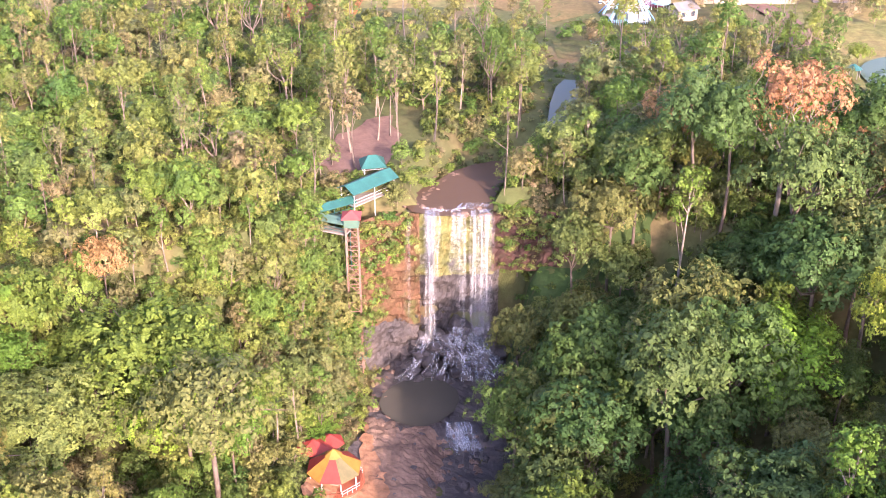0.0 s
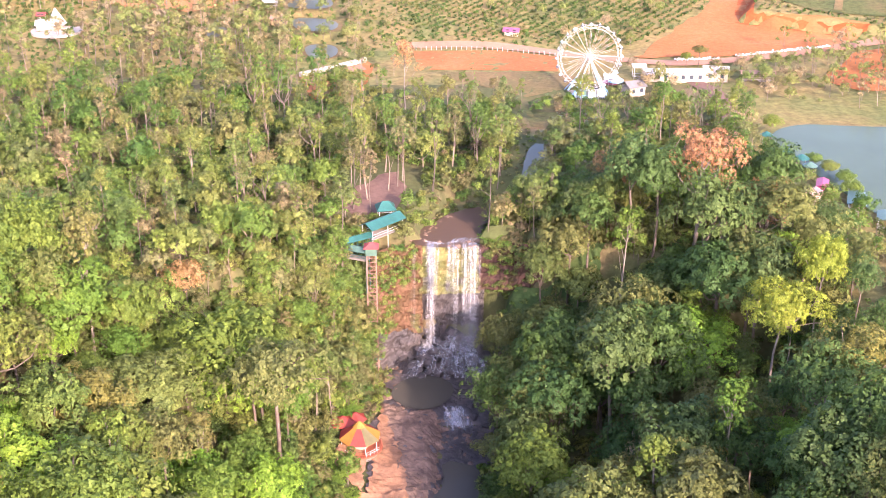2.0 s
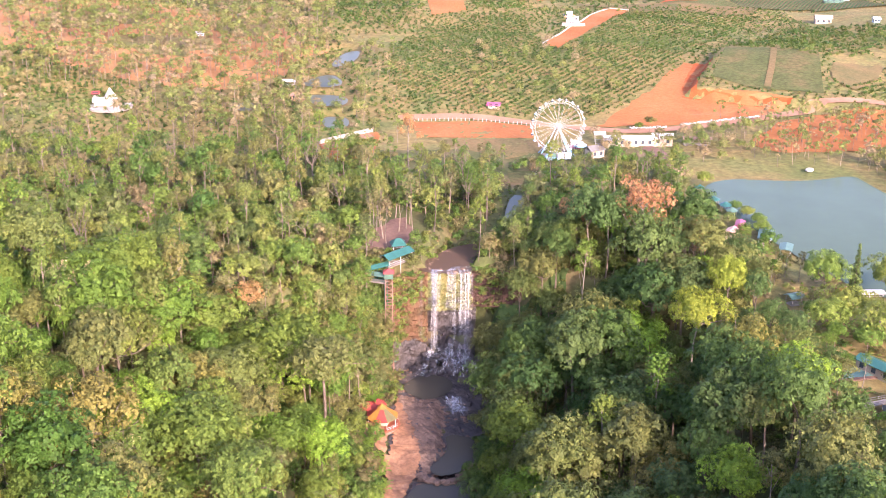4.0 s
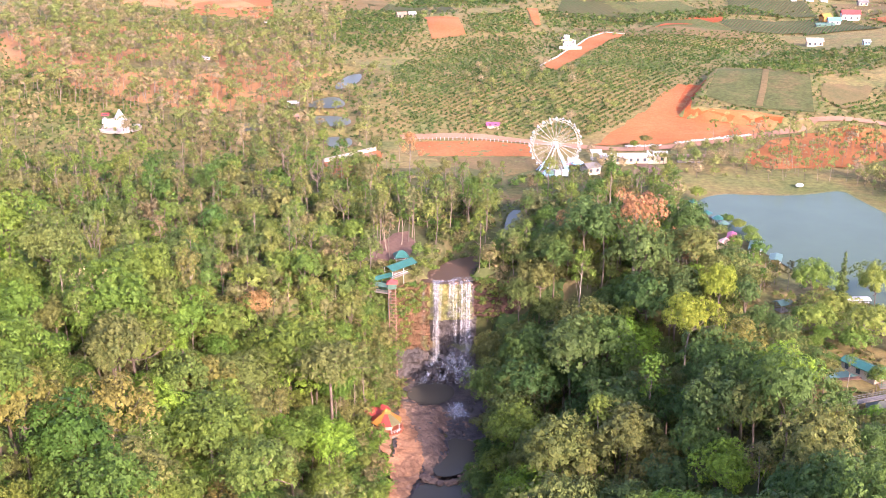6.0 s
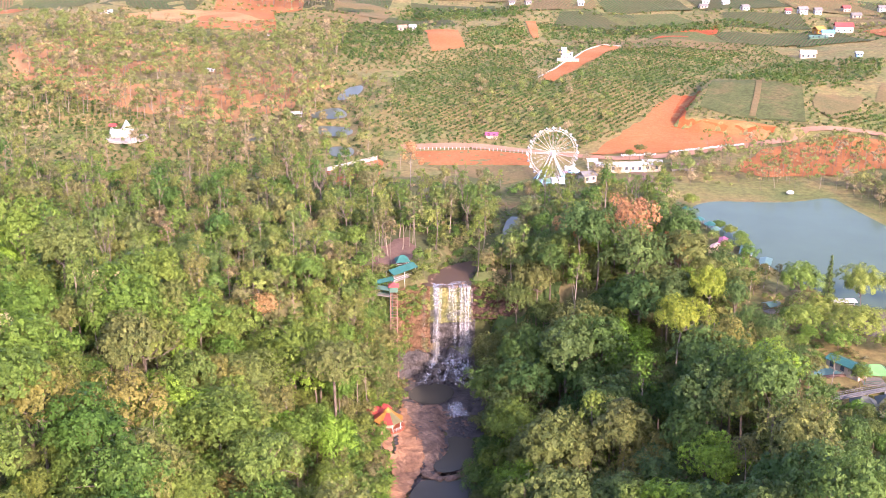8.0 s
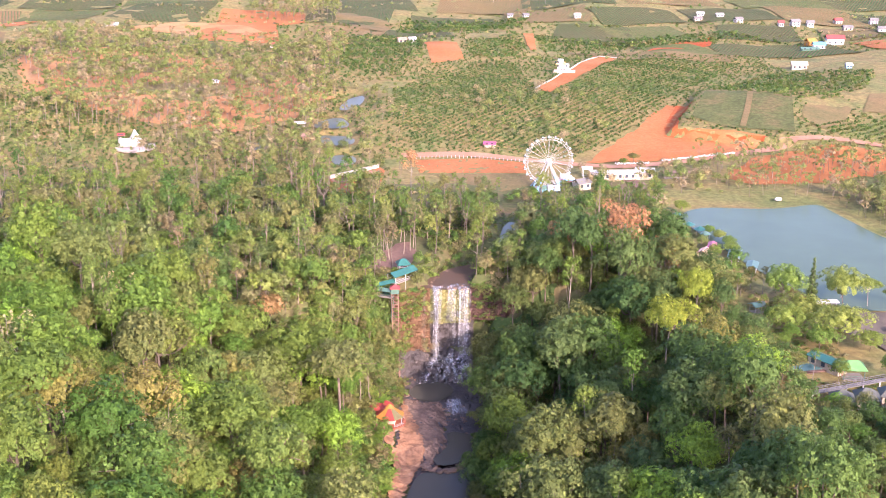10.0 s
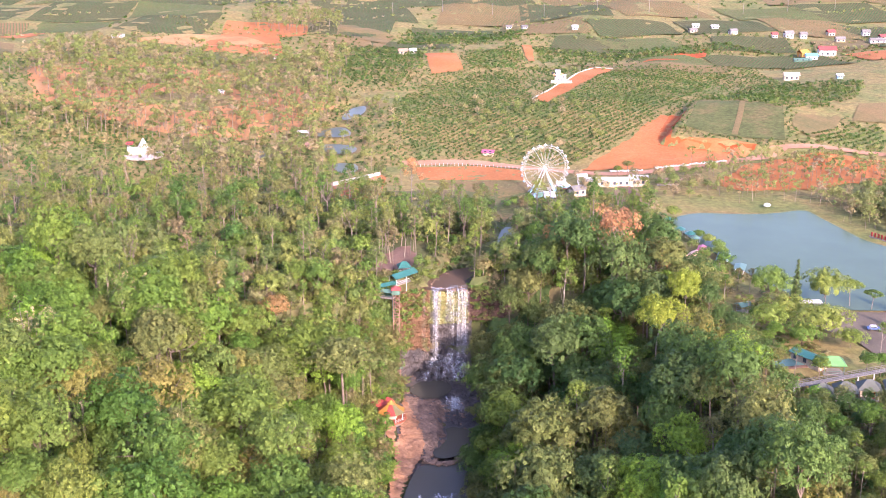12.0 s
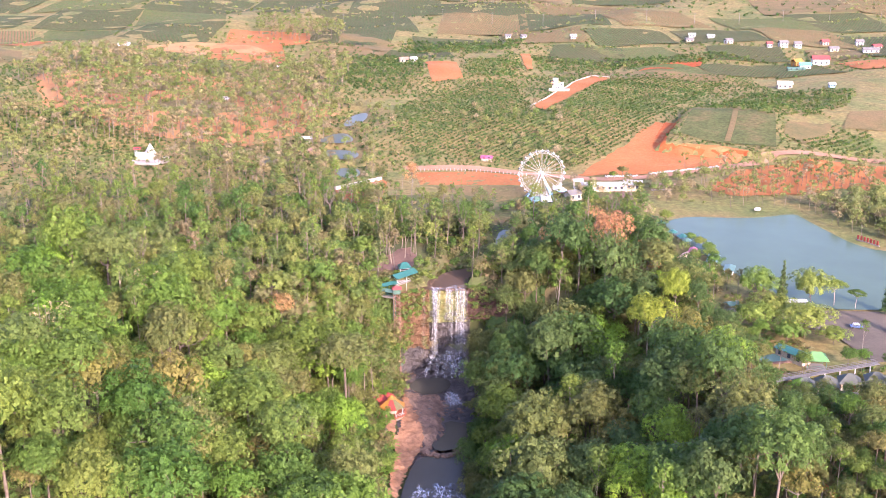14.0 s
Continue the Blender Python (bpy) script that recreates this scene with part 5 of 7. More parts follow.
# scattered trees of the open land
for x, y in scatter(-215, -45, 112, 375, 5.6, lambda a, b: crops.random() < 0.8 and not any(inside(p, a, b) for p in PONDS.values()) and not (-132 < a < -112 and 140 < b < 165)):
    kind = f"sapling{crops.randrange(4)}" if crops.random() < 0.75 else f"shrub{crops.randrange(4)}"
    if noise.noise(Vector((x * 0.022, y * 0.016, 8.0))) < -0.42 or (x < -110 and y < 170 and crops.random() < 0.6):
        continue
    into_stuff("open", kind, x, y, crops.uniform(0.85, 1.5), crops.uniform(0, 6.28), crops.uniform(0.8, 1.1))
for x, y in scatter(-60, -8, 88, 240, 8, lambda a, b: crops.random() < 0.55 and not any(inside(p, a, b) for p in PONDS.values()) and not (-42 < a < -19 and 84 < b < 124)):
    into_stuff("open", f"sapling{crops.randrange(4)}" if crops.random() < 0.6 else f"shrub{crops.randrange(4)}", x, y, crops.uniform(0.5, 1.0), crops.uniform(0, 6.28))
for x, y in scatter(104, 200, 70, 140, 5.0, lambda a, b: crops.random() < 0.7 and not inside(LAKE, a, b) and b > 76 - 0.0 * a and abs(b - 138) > 5):
    into_stuff("open", f"sapling{crops.randrange(4)}", x, y, crops.uniform(0.6, 1.0), crops.uniform(0, 6.28))
for x, y in scatter(50, 108, 84, 116, 5, lambda a, b: crops.random() < 0.7 and not (52 < a < 84 and 100 < b < 112) and not (66 < a < 78) and not (44 < a < 54)):
    into_stuff("open", f"wood_broad{crops.randrange(4)}" if crops.random() < 0.5 else f"shrub{crops.randrange(4)}", x, y, crops.uniform(0.3, 0.55), crops.uniform(0, 6.28))
for x, y in scatter(132, 215, -20, 80, 4.6, lambda a, b: not inside(LAKE, a, b) and not inside(LAKE, a - 5, b - 5) and (a - 141) ** 2 + (b - 30) ** 2 > 70):
    into_stuff("open", f"wood_broad{crops.randrange(4)}" if crops.random() < 0.5 else f"sapling{crops.randrange(4)}", x, y, crops.uniform(0.45, 0.8), crops.uniform(0, 6.28))
for x, y in scatter(70, 84, -25, 60, 4.5, lambda a, b: crops.random() < 0.6 and a < 74 + 0.1 * (60 - b)):
    into_stuff("open", f"shrub{crops.randrange(4)}" if crops.random() < 0.6 else f"wood_broad{crops.randrange(4)}", x, y, crops.uniform(0.35, 0.8), crops.uniform(0, 6.28))
# hedges and tree lines far off
for k in range(70):
    x0, y0, a, n = crops.uniform(-300, 420), crops.uniform(335, 760), crops.uniform(-0.4, 0.5), crops.randrange(5, 22)
    for i in range(n):
        x, y = x0 + i * 5 * math.cos(a) + crops.uniform(-2, 2), y0 + i * 5 * math.sin(a) + crops.uniform(-3, 3)
        into_stuff("open", f"coffee{crops.randrange(4)}", x, y, crops.uniform(1.1, 2.2), crops.uniform(0, 6.28))
for x, y in scatter(-120, -55, 470, 590, 7, lambda a, b: abs(b - 500 + 0.4 * (a + 60)) < 55 - abs(a + 88)):
    into_stuff("open", f"sapling{crops.randrange(4)}", x, y, crops.uniform(0.8, 1.3), crops.uniform(0, 6.28))
for cx, cy, rx, ry, level in PONDS_AT:  # trees round the fish ponds
    for k in range(16):
        a = k * 0.393 + crops.uniform(-0.15, 0.15)
        x, y = cx + rx * 1.35 * math.cos(a), cy + ry * 1.3 * math.sin(a)
        if y < cy - 0.6 * ry or any(inside(p, x, y) for p in PONDS.values()):
            continue
        into_stuff("open", f"wood_broad{crops.randrange(4)}" if k % 3 else f"sapling{crops.randrange(4)}", x, y, crops.uniform(0.3, 0.5) if k % 3 else crops.uniform(0.7, 1.0), crops.uniform(0, 6.28))
build_stuff("scattered_trees", stuff["open"], LEAF_OPEN, BARK_MID, "scattered trees and hedges of the open land", "trees")

# ---- the falls and the gorge floor ----
def rock_wall(name, x0, x1, z0, z1, front, material, label, seed, nx=60, nz=44, hollow=0.0, bulge=0.9):
    """A broken rock face along x, with ledges and cracks."""
    vs, fs = [], []
    r = random.Random(seed)
    for j in range(nz + 1):
        t = j / nz
        for i in range(nx + 1):
            x = x0 + (x1 - x0) * i / nx
            z = z0 + (z1 - z0) * t
            p = Vector((x * 0.35 + seed, z * 0.5, seed * 0.7))
            d = bulge * noise.noise(p) + 0.45 * noise.noise(p * 3.1) + 0.2 * noise.noise(p * 8)
            ledge = 0.5 * math.floor((t + 0.1 * noise.noise(p)) * 7) / 7
            y = front(x) - d + ledge * 1.6 - 0.8 + hollow * math.sin(math.pi * min(max((t - 0.12) / 0.65, 0), 1))
            vs.append((x + r.uniform(-0.1, 0.1), y, z + 0.25 * noise.noise(p * 2.3)))
    for j in range(nz):
        for i in range(nx):
            a = j * (nx + 1) + i
            fs.append((a, a + 1, a + nx + 2, a + nx + 1))
    return tagged(new(name, from_arrays(name, vs, fs, material)), label, "cliff", kind="structure")


MOSS_ROCK = surface("rock_mossy", [(0.3, (0.04, 0.035, 0.03)), (0.45, (0.075, 0.08, 0.022)), (0.6, (0.11, 0.10, 0.03)), (0.75, (0.16, 0.085, 0.045))], 0.3, 1.4, 0.8, 0.4)
rock_wall("cliff_red", -15.8, -5.5, -18.5, 0.6, lambda x: -0.6 - 0.035 * (x + 5.5) ** 2, ROCK_RED, "sunlit red rock face beside the falls", 3)
rock_wall("cliff_moss", -6.2, 6.2, -10, 0.1, lambda x: -0.4, MOSS_ROCK, "mossy rock lip behind the falling water", 5, 44, 24)
rock_wall("cliff_hollow", -6.5, 7.0, -26.8, -9.5, lambda x: 0.3, ROCK_DARK, "dark wet hollow behind the falls", 6, 44, 30, hollow=1.0)
rock_wall("cliff_foot", -16.5, -5.8, -26.8, -17.2, lambda x: -0.9 - 0.045 * (x + 5.5) ** 2, ROCK_DARK, "dark rock foot of the red cliff", 12, 50, 24, bulge=1.3)
rock_wall("cliff_dark", 5.8, 46, -9, 1.0, lambda x: -0.8 - 0.006 * (x - 6) ** 2, ROCK_BAND, "dark rock band under the wooded rim", 8, 90, 20)
patch("grass_terrace", [(8.5, -2), (18, -3), (30, -6), (26, -13), (16, -17), (9, -17)], GRASS_SHADED, "steep green grass slope below the rim", "slope", lift=0.15, step=1.5)
patch("gorge_floor", [(-13, -1.5), (9, -1.5), (10, -22), (8, -40), (8, -60), (-6, -60), (-12, -60), (-15, -44), (-16, -26), (-13, -20)], ROCK_DARK, "dark wet rock floor of the gorge", "ground", lift=0.25, step=0.7, rough=0.5, craggy=0.35)
patch("rock_bed", [(-12.5, -17), (-8, -20.5), (-4, -19), (-1.5, -24), (-2.5, -34), (-4, -45), (-6, -50), (-8.5, -54), (-9.5, -45), (-11, -31), (-13.5, -21)], ROCK_BROWN, "brown flat rock bed of the river", "ground", lift=0.5, step=0.6, rough=0.6, craggy=0.5)
patch("beach", [p for p in BEACH if p[1] > -52] + [(-15.3, -53)], BEACH_SOIL, "pinkish earth and rock bank by the river", "bank", lift=0.65, step=0.8, rough=0.5, craggy=0.3)
patch("lower_beach", [(-8.2, -46), (-8.4, -50), (-10.2, -56), (-13, -64), (-14.8, -78), (-17.2, -78), (-16.6, -65), (-15.3, -53), (-16.5, -47)], BEACH_SOIL, "worn orange earth bank along the river", "bank", lift=1.2, step=0.8, rough=0.5, craggy=0.3)


def boulder_mesh(seed, material, flat=0.65):
    r = random.Random(seed)
    bm = bmesh.new()
    bmesh.ops.create_icosphere(bm, subdivisions=2, radius=1.0)
    for v in bm.verts:
        k = 1 + 0.38 * noise.noise(v.co * 1.3 + Vector((seed, 0, 0))) + 0.15 * noise.noise(v.co * 3.1 + Vector((0, seed, 0)))
        v.co = Vector((v.co.x * k * r.uniform(0.97, 1.03), v.co.y * k, v.co.z * k * flat))
    me = bpy.data.meshes.new("boulder")
    bm.to_mesh(me)
    bm.free()
    me.materials.append(material)
    return me


DARK_STONES = [boulder_mesh(k, ROCK_DARK) for k in range(6)]
BROWN_STONES = [boulder_mesh(10 + k, ROCK_BROWN, 0.5) for k in range(6)]
stones = random.Random(4)


def boulder(x, y, size, meshes, label, z=None):
    ob = new("boulder", stones.choice(meshes))
    z = gz(x, y) if z is None else z
    ob.matrix_basis = Matrix.LocRotScale((x, y, z + 0.15 * size), Euler((stones.uniform(-0.3, 0.3), stones.uniform(-0.3, 0.3), stones.uniform(0, 6.28))), [size * stones.uniform(0.7, 1.3) for _ in range(3)])
    tagged(ob, label, "rock", "boulders of the gorge")


def rubble(name, spots, meshes, label):
    """Many small stones in one mesh."""
    vs, fs, n = [], [], 0
    for x, y, z, size in spots:
        me = stones.choice(meshes)
        m = Matrix.LocRotScale((x, y, z), Euler((stones.uniform(-0.3, 0.3), stones.uniform(-0.3, 0.3), stones.uniform(0, 6.28))), [size * stones.uniform(0.7, 1.3) for _ in range(3)])
        vs += [tuple(m @ v.co) for v in me.vertices]
        fs += [tuple(i + n for i in f.vertices) for f in me.polygons]
        n = len(vs)
    tagged(new(name, from_arrays(name, vs, fs, meshes[0].materials[0])), label, "rocks", kind="stuff")


def apron(x, y):
    """Height of the rock heap that the water lands on."""
    return -26.2 + 7.5 * max(0.0, 1 - (abs(x + 0.5) / 9) ** 2) * max(0.0, min(1.0, (y + 7.2) / 6.0)) ** 0.9


for k in range(95):
    x, y = stones.uniform(-9.5, 8.5), stones.uniform(-7.5, -0.8)
    boulder(x, y, stones.uniform(0.6, 1.5), DARK_STONES, "dark wet boulder under the falls", apron(x, y) - 0.35)
for k in range(60):
    x, y = stones.uniform(3, 10.5), stones.uniform(-27, -3)
    boulder(x, y, stones.uniform(0.35, 1.1), DARK_STONES, "dark rock on the gorge floor")
for k in range(40):
    x, y = stones.uniform(-13.5, -9), stones.uniform(-20, -2)
    boulder(x, y, stones.uniform(0.4, 1.2), BROWN_STONES, "brown rock at the edge of the pool")
for k in range(50):
    x, y = stones.uniform(-9, 2), stones.uniform(-56, -20)
    boulder(x, y, stones.uniform(0.3, 0.95), BROWN_STONES if x < -1 else DARK_STONES, "flat weathered rock in the river bed")
for k in range(22):
    x = stones.uniform(-7.5, 6)
    boulder(x, stones.uniform(-0.8, 2.5), stones.uniform(0.25, 0.7), BROWN_STONES, "reddish rock on the lip of the falls", 0.0)


slabs = [(stones.uniform(-9, 3.5), stones.uniform(-52, -20.5), stones.uniform(0.3, 0.8)) for _ in range(190)]
rubble("river_slabs", [(x, y, gz(x, y) + 0.15, r) for x, y, r in slabs[:110]], BROWN_STONES, "flat brown slabs of the river bed")
rubble("dark_slabs", [(x, y, gz(x, y) + 0.15, r) for x, y, r in slabs[110:]], DARK_STONES, "flat dark slabs of the river bed")
sill = [(-8.2, -51.5), (-7.2, -53), (-5.8, -54.0), (-4.3, -54.6), (-2.8, -54.8), (-1.2, -54.2), (0.3, -53), (1.6, -51.6), (2.8, -50), (3.9, -48.6), (5.2, -48)]
rubble("rock_sill", [(x + stones.uniform(-0.5, 0.5), y + stones.uniform(-0.5, 0.5), -27.5, stones.uniform(0.6, 1.1)) for x, y in sill for _ in range(4)], BROWN_STONES, "low brown rock sill across the river")
bank = [(stones.uniform(-16, -9), stones.uniform(-70, -24), stones.uniform(0.2, 0.7)) for _ in range(60)]
rubble("bank_stones", [(x, y, gz(x, y) + 0.1, r) for x, y, r in bank], BROWN_STONES, "brown stones scattered on the river bank")
shallow = [(stones.uniform(-8, 3), stones.uniform(1, 15), stones.uniform(0.15, 0.45)) for _ in range(90)]
rubble("shallow_stones", [(x, y, 0.1, r) for x, y, r in shallow if x < -7.5 + 0.55 * y], BROWN_STONES, "small reddish stones in the shallow river")


def ribbons(runs, seed, material, name="water", fade=0.0):
    """Falling water: narrow curved ribbons along lines of (x, y, z, width)."""
    r = random.Random(seed)
    vs, fs, shade = [], [], []
    for run in runs:
        base = len(vs)
        for k, (x, y, z, w) in enumerate(run):
            for s, bow in ((-1, 0.0), (0, -0.18), (1, 0.0)):
                shade.append(max(0.0, 1.0 - fade * k / len(run)) if s == 0 else 0.12)
                vs.append((x + s * w / 2 + r.uniform(-0.04, 0.04), y + bow * w + r.uniform(-0.03, 0.03), z))
        for k in range(len(run) - 1):
            for s in (0, 1):
                i = base + 3 * k + s
                fs.append((i, i + 1, i + 4, i + 3))
    return from_arrays(name, vs, fs, material, shade, smooth=True)


spray = random.Random(9)


def plunge(x0, x1, count, drop, width, lip_y=-1.1):
    runs = []
    for k in range(count):
        x, w = spray.uniform(x0, x1), width * spray.uniform(0.5, 1.3)
        y0, end, top = lip_y - spray.uniform(0, 0.7), drop * spray.uniform(0.86, 1.04), 0.25
        run = [(x, y0 + 2.2, top + 0.1, w), (x, y0 + 0.7, top, w)]
        for j in range(13):
            t = j / 12
            run.append((x + 0.25 * math.sin(3 * t + k), y0 - 1.5 * math.sqrt(t) - 0.6 * t, top - 0.15 - (drop if t == 1 else end) * t, w * (1 - 0.25 * t + 0.3 * t * t)))
        runs.append(run)
    return runs


falls = thing("waterfall", pose(0, 0, 0), "tall white waterfall in three streams over a rock lip", "waterfall")
for nm, mat, x0, x1, n, drop, w, fade in (
        ("stream", FALL_DENSE, 3.9, 5.8, 15, 22.5, 0.45, 0.0), ("stream", FALL_DENSE, 2.6, 3.4, 8, 22.0, 0.4, 0.05), ("stream", FALL_DENSE, -0.5, 1.5, 11, 8.5, 0.42, 0.9),
        ("stream", FALL_DENSE, 0.9, 1.6, 6, 21.5, 0.38, 0.15), ("stream", FALL_DENSE, -4.6, -2.2, 12, 9.5, 0.42, 0.8), ("stream", FALL_DENSE, -4.5, -3.2, 10, 20.5, 0.4, 0.1),
        ("spray_veil", FALL_THIN, 2.4, 5.9, 5, 23.5, 0.8, 0.2), ("spray_veil", FALL_THIN, -0.8, 1.6, 2, 22.0, 0.7, 0.4),
        ("spray_veil", FALL_THIN, -5.2, -2.4, 5, 21.0, 0.8, 0.3), ("side_trickle", FALL_THIN, -7.6, -6.9, 4, 19.0, 0.45, 0.5)):
    c = new(nm, ribbons(plunge(x0, x1, n, drop, w), n + int(x0 * 10), mat, nm, fade))
    c.parent = falls
    tagged(c, kind="stuff")


def cascade(x, drift, w):
    """One strand that runs down over the rock heap."""
    run, px, py, vx = [], x, -2.0, drift
    while py > -6.8 and len(run) < 26:
        run.append((px, py - 0.5, apron(px, py) + 0.7 + spray.uniform(-0.08, 0.18), w * spray.uniform(0.7, 1.3)))
        vx = 0.75 * vx + spray.uniform(-0.24, 0.24) + 0.03 * px / 5
        px, py = px + vx, py - spray.uniform(0.18, 0.34)
    run.append((px, py - 0.6, -25.9, w))
    return run


runs = [cascade(spray.choice((spray.uniform(-5.6, -2.8), spray.uniform(-0.2, 1.4), spray.uniform(1.8, 5.3), spray.uniform(2, 5))), spray.uniform(-0.3, 0.24), spray.uniform(0.14, 0.36)) for _ in range(62)]
c = new("cascade", ribbons(runs, 77, FOAM, "cascade"))
c.parent = falls
tagged(c, kind="stuff")
lower = thing("rapids", pose(0, 0, 0), "short white rapids over dark rocks below the pool", "rapids")
runs = []
for k in range(56):
    x, lean = spray.uniform(-1.4, 2.6), spray.uniform(0.05, 0.4)
    start = spray.randrange(0, 4)
    runs.append([(x + lean * j + spray.uniform(-0.22, 0.22), -18.8 - 0.75 * j, -25.55 - 0.32 * j + spray.uniform(-0.12, 0.12), spray.uniform(0.2, 0.6)) for j in range(start, start + spray.randrange(4, 7))])
ww = tagged(new("white_water", ribbons(runs, 5, FOAM, "white_water")), kind="stuff")
ww.parent = lower
low2 = thing("rapids", pose(0, 0, 0), "white rapids between dark boulders in the lower river", "rapids")
runs = []
for k in range(34):
    x, y = spray.uniform(-10.5, 1), spray.uniform(-76, -70)
    runs.append([(x + 0.3 * j * spray.uniform(-1, 1), y - 0.6 * j, -27.15 - 0.09 * j, spray.uniform(0.5, 1.5)) for j in range(6)])
ww = tagged(new("white_water", ribbons(runs, 6, FOAM, "white_water")), kind="stuff")
ww.parent = low2
for k in range(18):
    boulder(stones.uniform(-11, 2), stones.uniform(-79, -70), stones.uniform(0.4, 1.0), DARK_STONES, "dark boulder in the lower river", -28.0)


froth = []
for k in range(26):
    x = spray.uniform(-4.6, 5.2)
    w = spray.uniform(0.6, 1.6)
    froth.append([(x, 1.6 + 0.5 * math.sin(x) - 0.22 * j + spray.uniform(-0.1, 0.1), 0.28 - 0.01 * j, w * (1 - 0.1 * j)) for j in range(4)])
for k in range(16):
    x = spray.uniform(1, 6)
    froth.append([(x - 0.15 * j, 3.4 - 0.4 * j + 0.3 * x * 0.2, 0.27, spray.uniform(0.2, 0.6)) for j in range(5)])
c = tagged(new("lip_foam", ribbons(froth, 15, FOAM, "lip_foam")), kind="stuff")
c.parent = falls

# ---- riverside pavilion ----
def pavilion(x, y, z, turn):
    ob = thing("pavilion", pose(x, y, z, 0, 0, turn), "round riverside pavilion with red, yellow and olive roof panels", "pavilion")
    n, r = 8, 3.5
    bm = bmesh.new()
    bmesh.ops.create_cone(bm, cap_ends=True, segments=16, radius1=4.2, radius2=4.2, depth=0.35, matrix=pose(0, 0, 0.6))
    part("deck", bm, WOOD_RED, ob, "red-brown round timber deck")
    bm = bmesh.new()
    bmesh.ops.create_cone(bm, cap_ends=True, segments=16, radius1=3.7, radius2=4.0, depth=1.4, matrix=pose(0, 0, -0.3))
    part("plinth", bm, CONCRETE, ob)
    mats = [RED, YELLOW, OLIVE_SHEET, RED, YELLOW, RED, OLIVE_SHEET, YELLOW]
    for k in range(n):
        a, b = 2 * math.pi * k / n, 2 * math.pi * (k + 1) / n
        bm = bmesh.new()
        lo = [Vector((3.9 * math.cos(t), 3.9 * math.sin(t), 2.9)) for t in (a, b)]
        up = [Vector((1.0 * math.cos(t), 1.0 * math.sin(t), 4.9)) for t in (b, a)]
        top = [bm.verts.new(p) for p in lo + up]
        bot = [bm.verts.new(p - Vector((0, 0, 0.12))) for p in lo + up]
        bm.faces.new(top)
        bm.faces.new(bot[::-1])
        for i in range(4):
            bm.faces.new((top[(i + 1) % 4], top[i], bot[i], bot[(i + 1) % 4]))
        part("roof_panel", bm, mats[k], ob, "faded coloured roof sheet")
        bm = bmesh.new()
        rod(bm, (3.4 * math.cos(a), 3.4 * math.sin(a), 0.7), (3.4 * math.cos(a), 3.4 * math.sin(a), 3.1), 0.09)
        part("post", bm, WHITE, ob)
        bm = bmesh.new()
        for h in (1.1, 1.55):
            rod(bm, (4.0 * math.cos(a), 4.0 * math.sin(a), h), (4.0 * math.cos(b), 4.0 * math.sin(b), h), 0.05)
        for i in range(4):
            t = a + (b - a) * i / 4
            rod(bm, (4.0 * math.cos(t), 4.0 * math.sin(t), 0.7), (4.0 * math.cos(t), 4.0 * math.sin(t), 1.55), 0.04)
        part("railing", bm, WOOD_RED if k % 2 else WHITE, ob)
    bm = bmesh.new()
    bmesh.ops.create_cone(bm, cap_ends=True, segments=8, radius1=1.25, radius2=0.06, depth=1.0, matrix=pose(0, 0, 5.5))
    part("roof_cap", bm, YELLOW, ob, "small yellow roof cap")
    bm = bmesh.new()
    bmesh.ops.create_cone(bm, cap_ends=True, segments=12, radius1=1.6, radius2=1.6, depth=0.9, matrix=pose(0, 0, 1.2))
    part("counter", bm, CREAM, ob)
    for dx, dy, s, mat in ((-1.6, 5.2, 2.6, RED), (0.9, 5.6, 2.2, RED)):
        bm = bmesh.new()
        bmesh.ops.create_cone(bm, cap_ends=True, segments=6, radius1=s, radius2=0.2, depth=1.3, matrix=pose(dx, dy, 3.6))
        part("annex_roof", bm, mat, ob, "small hipped roof of the annex")
        bm = bmesh.new()
        box(bm, s * 1.1, s * 1.1, 2.9, pose(dx, dy, 0.1))
        part("annex_wall", bm, STEEL, ob)
    return ob


pavilion(-16.8, -33, -25.6, 20)


# ---- lift tower and its stations ----
def lift_tower(x, y, z0, z1):
    ob = thing("lift_tower", pose(x, y, 0), "tall rusty lattice lift tower with a roofed cabin on top", "tower")
    for sx in (-1, 1):
        for sy in (-1, 1):
            bm = bmesh.new()
            box(bm, 0.16, 0.16, z1 - z0, pose(sx * 0.9, sy * 0.9, z0))
            part("mast", bm, STEEL, ob)
    n = int((z1 - z0) / 1.6)
    for k in range(n):
        z = z0 + (k + 1) * (z1 - z0) / n
        for a, b in (((-0.9, -0.9), (0.9, -0.9)), ((0.9, -0.9), (0.9, 0.9)), ((0.9, 0.9), (-0.9, 0.9)), ((-0.9, 0.9), (-0.9, -0.9))):
            for nm, end, r in (("crossbar", z, 0.06), ("diagonal_brace", z - (z1 - z0) / n, 0.04)):
                bm = bmesh.new()
                rod(bm, (*a, z), (*b, end), r, n=4)
                part(nm, bm, STEEL, ob)
    bm = bmesh.new()
    box(bm, 2.2, 2.2, 1.6, pose(0, 0, z1 - 0.1), 0.05)
    part("cabin", bm, TEAL_PALE, ob, "pale green cabin wall")
    bm = bmesh.new()
    hip_roof(bm, 2.4, 2.4, 0.9, z1 + 1.5, 0.25, 0.1, 0.0)
    part("roof", bm, ROOF_RED, ob, "reddish cabin roof")


lift_tower(-15.3, -7.0, -24.0, 1.7)


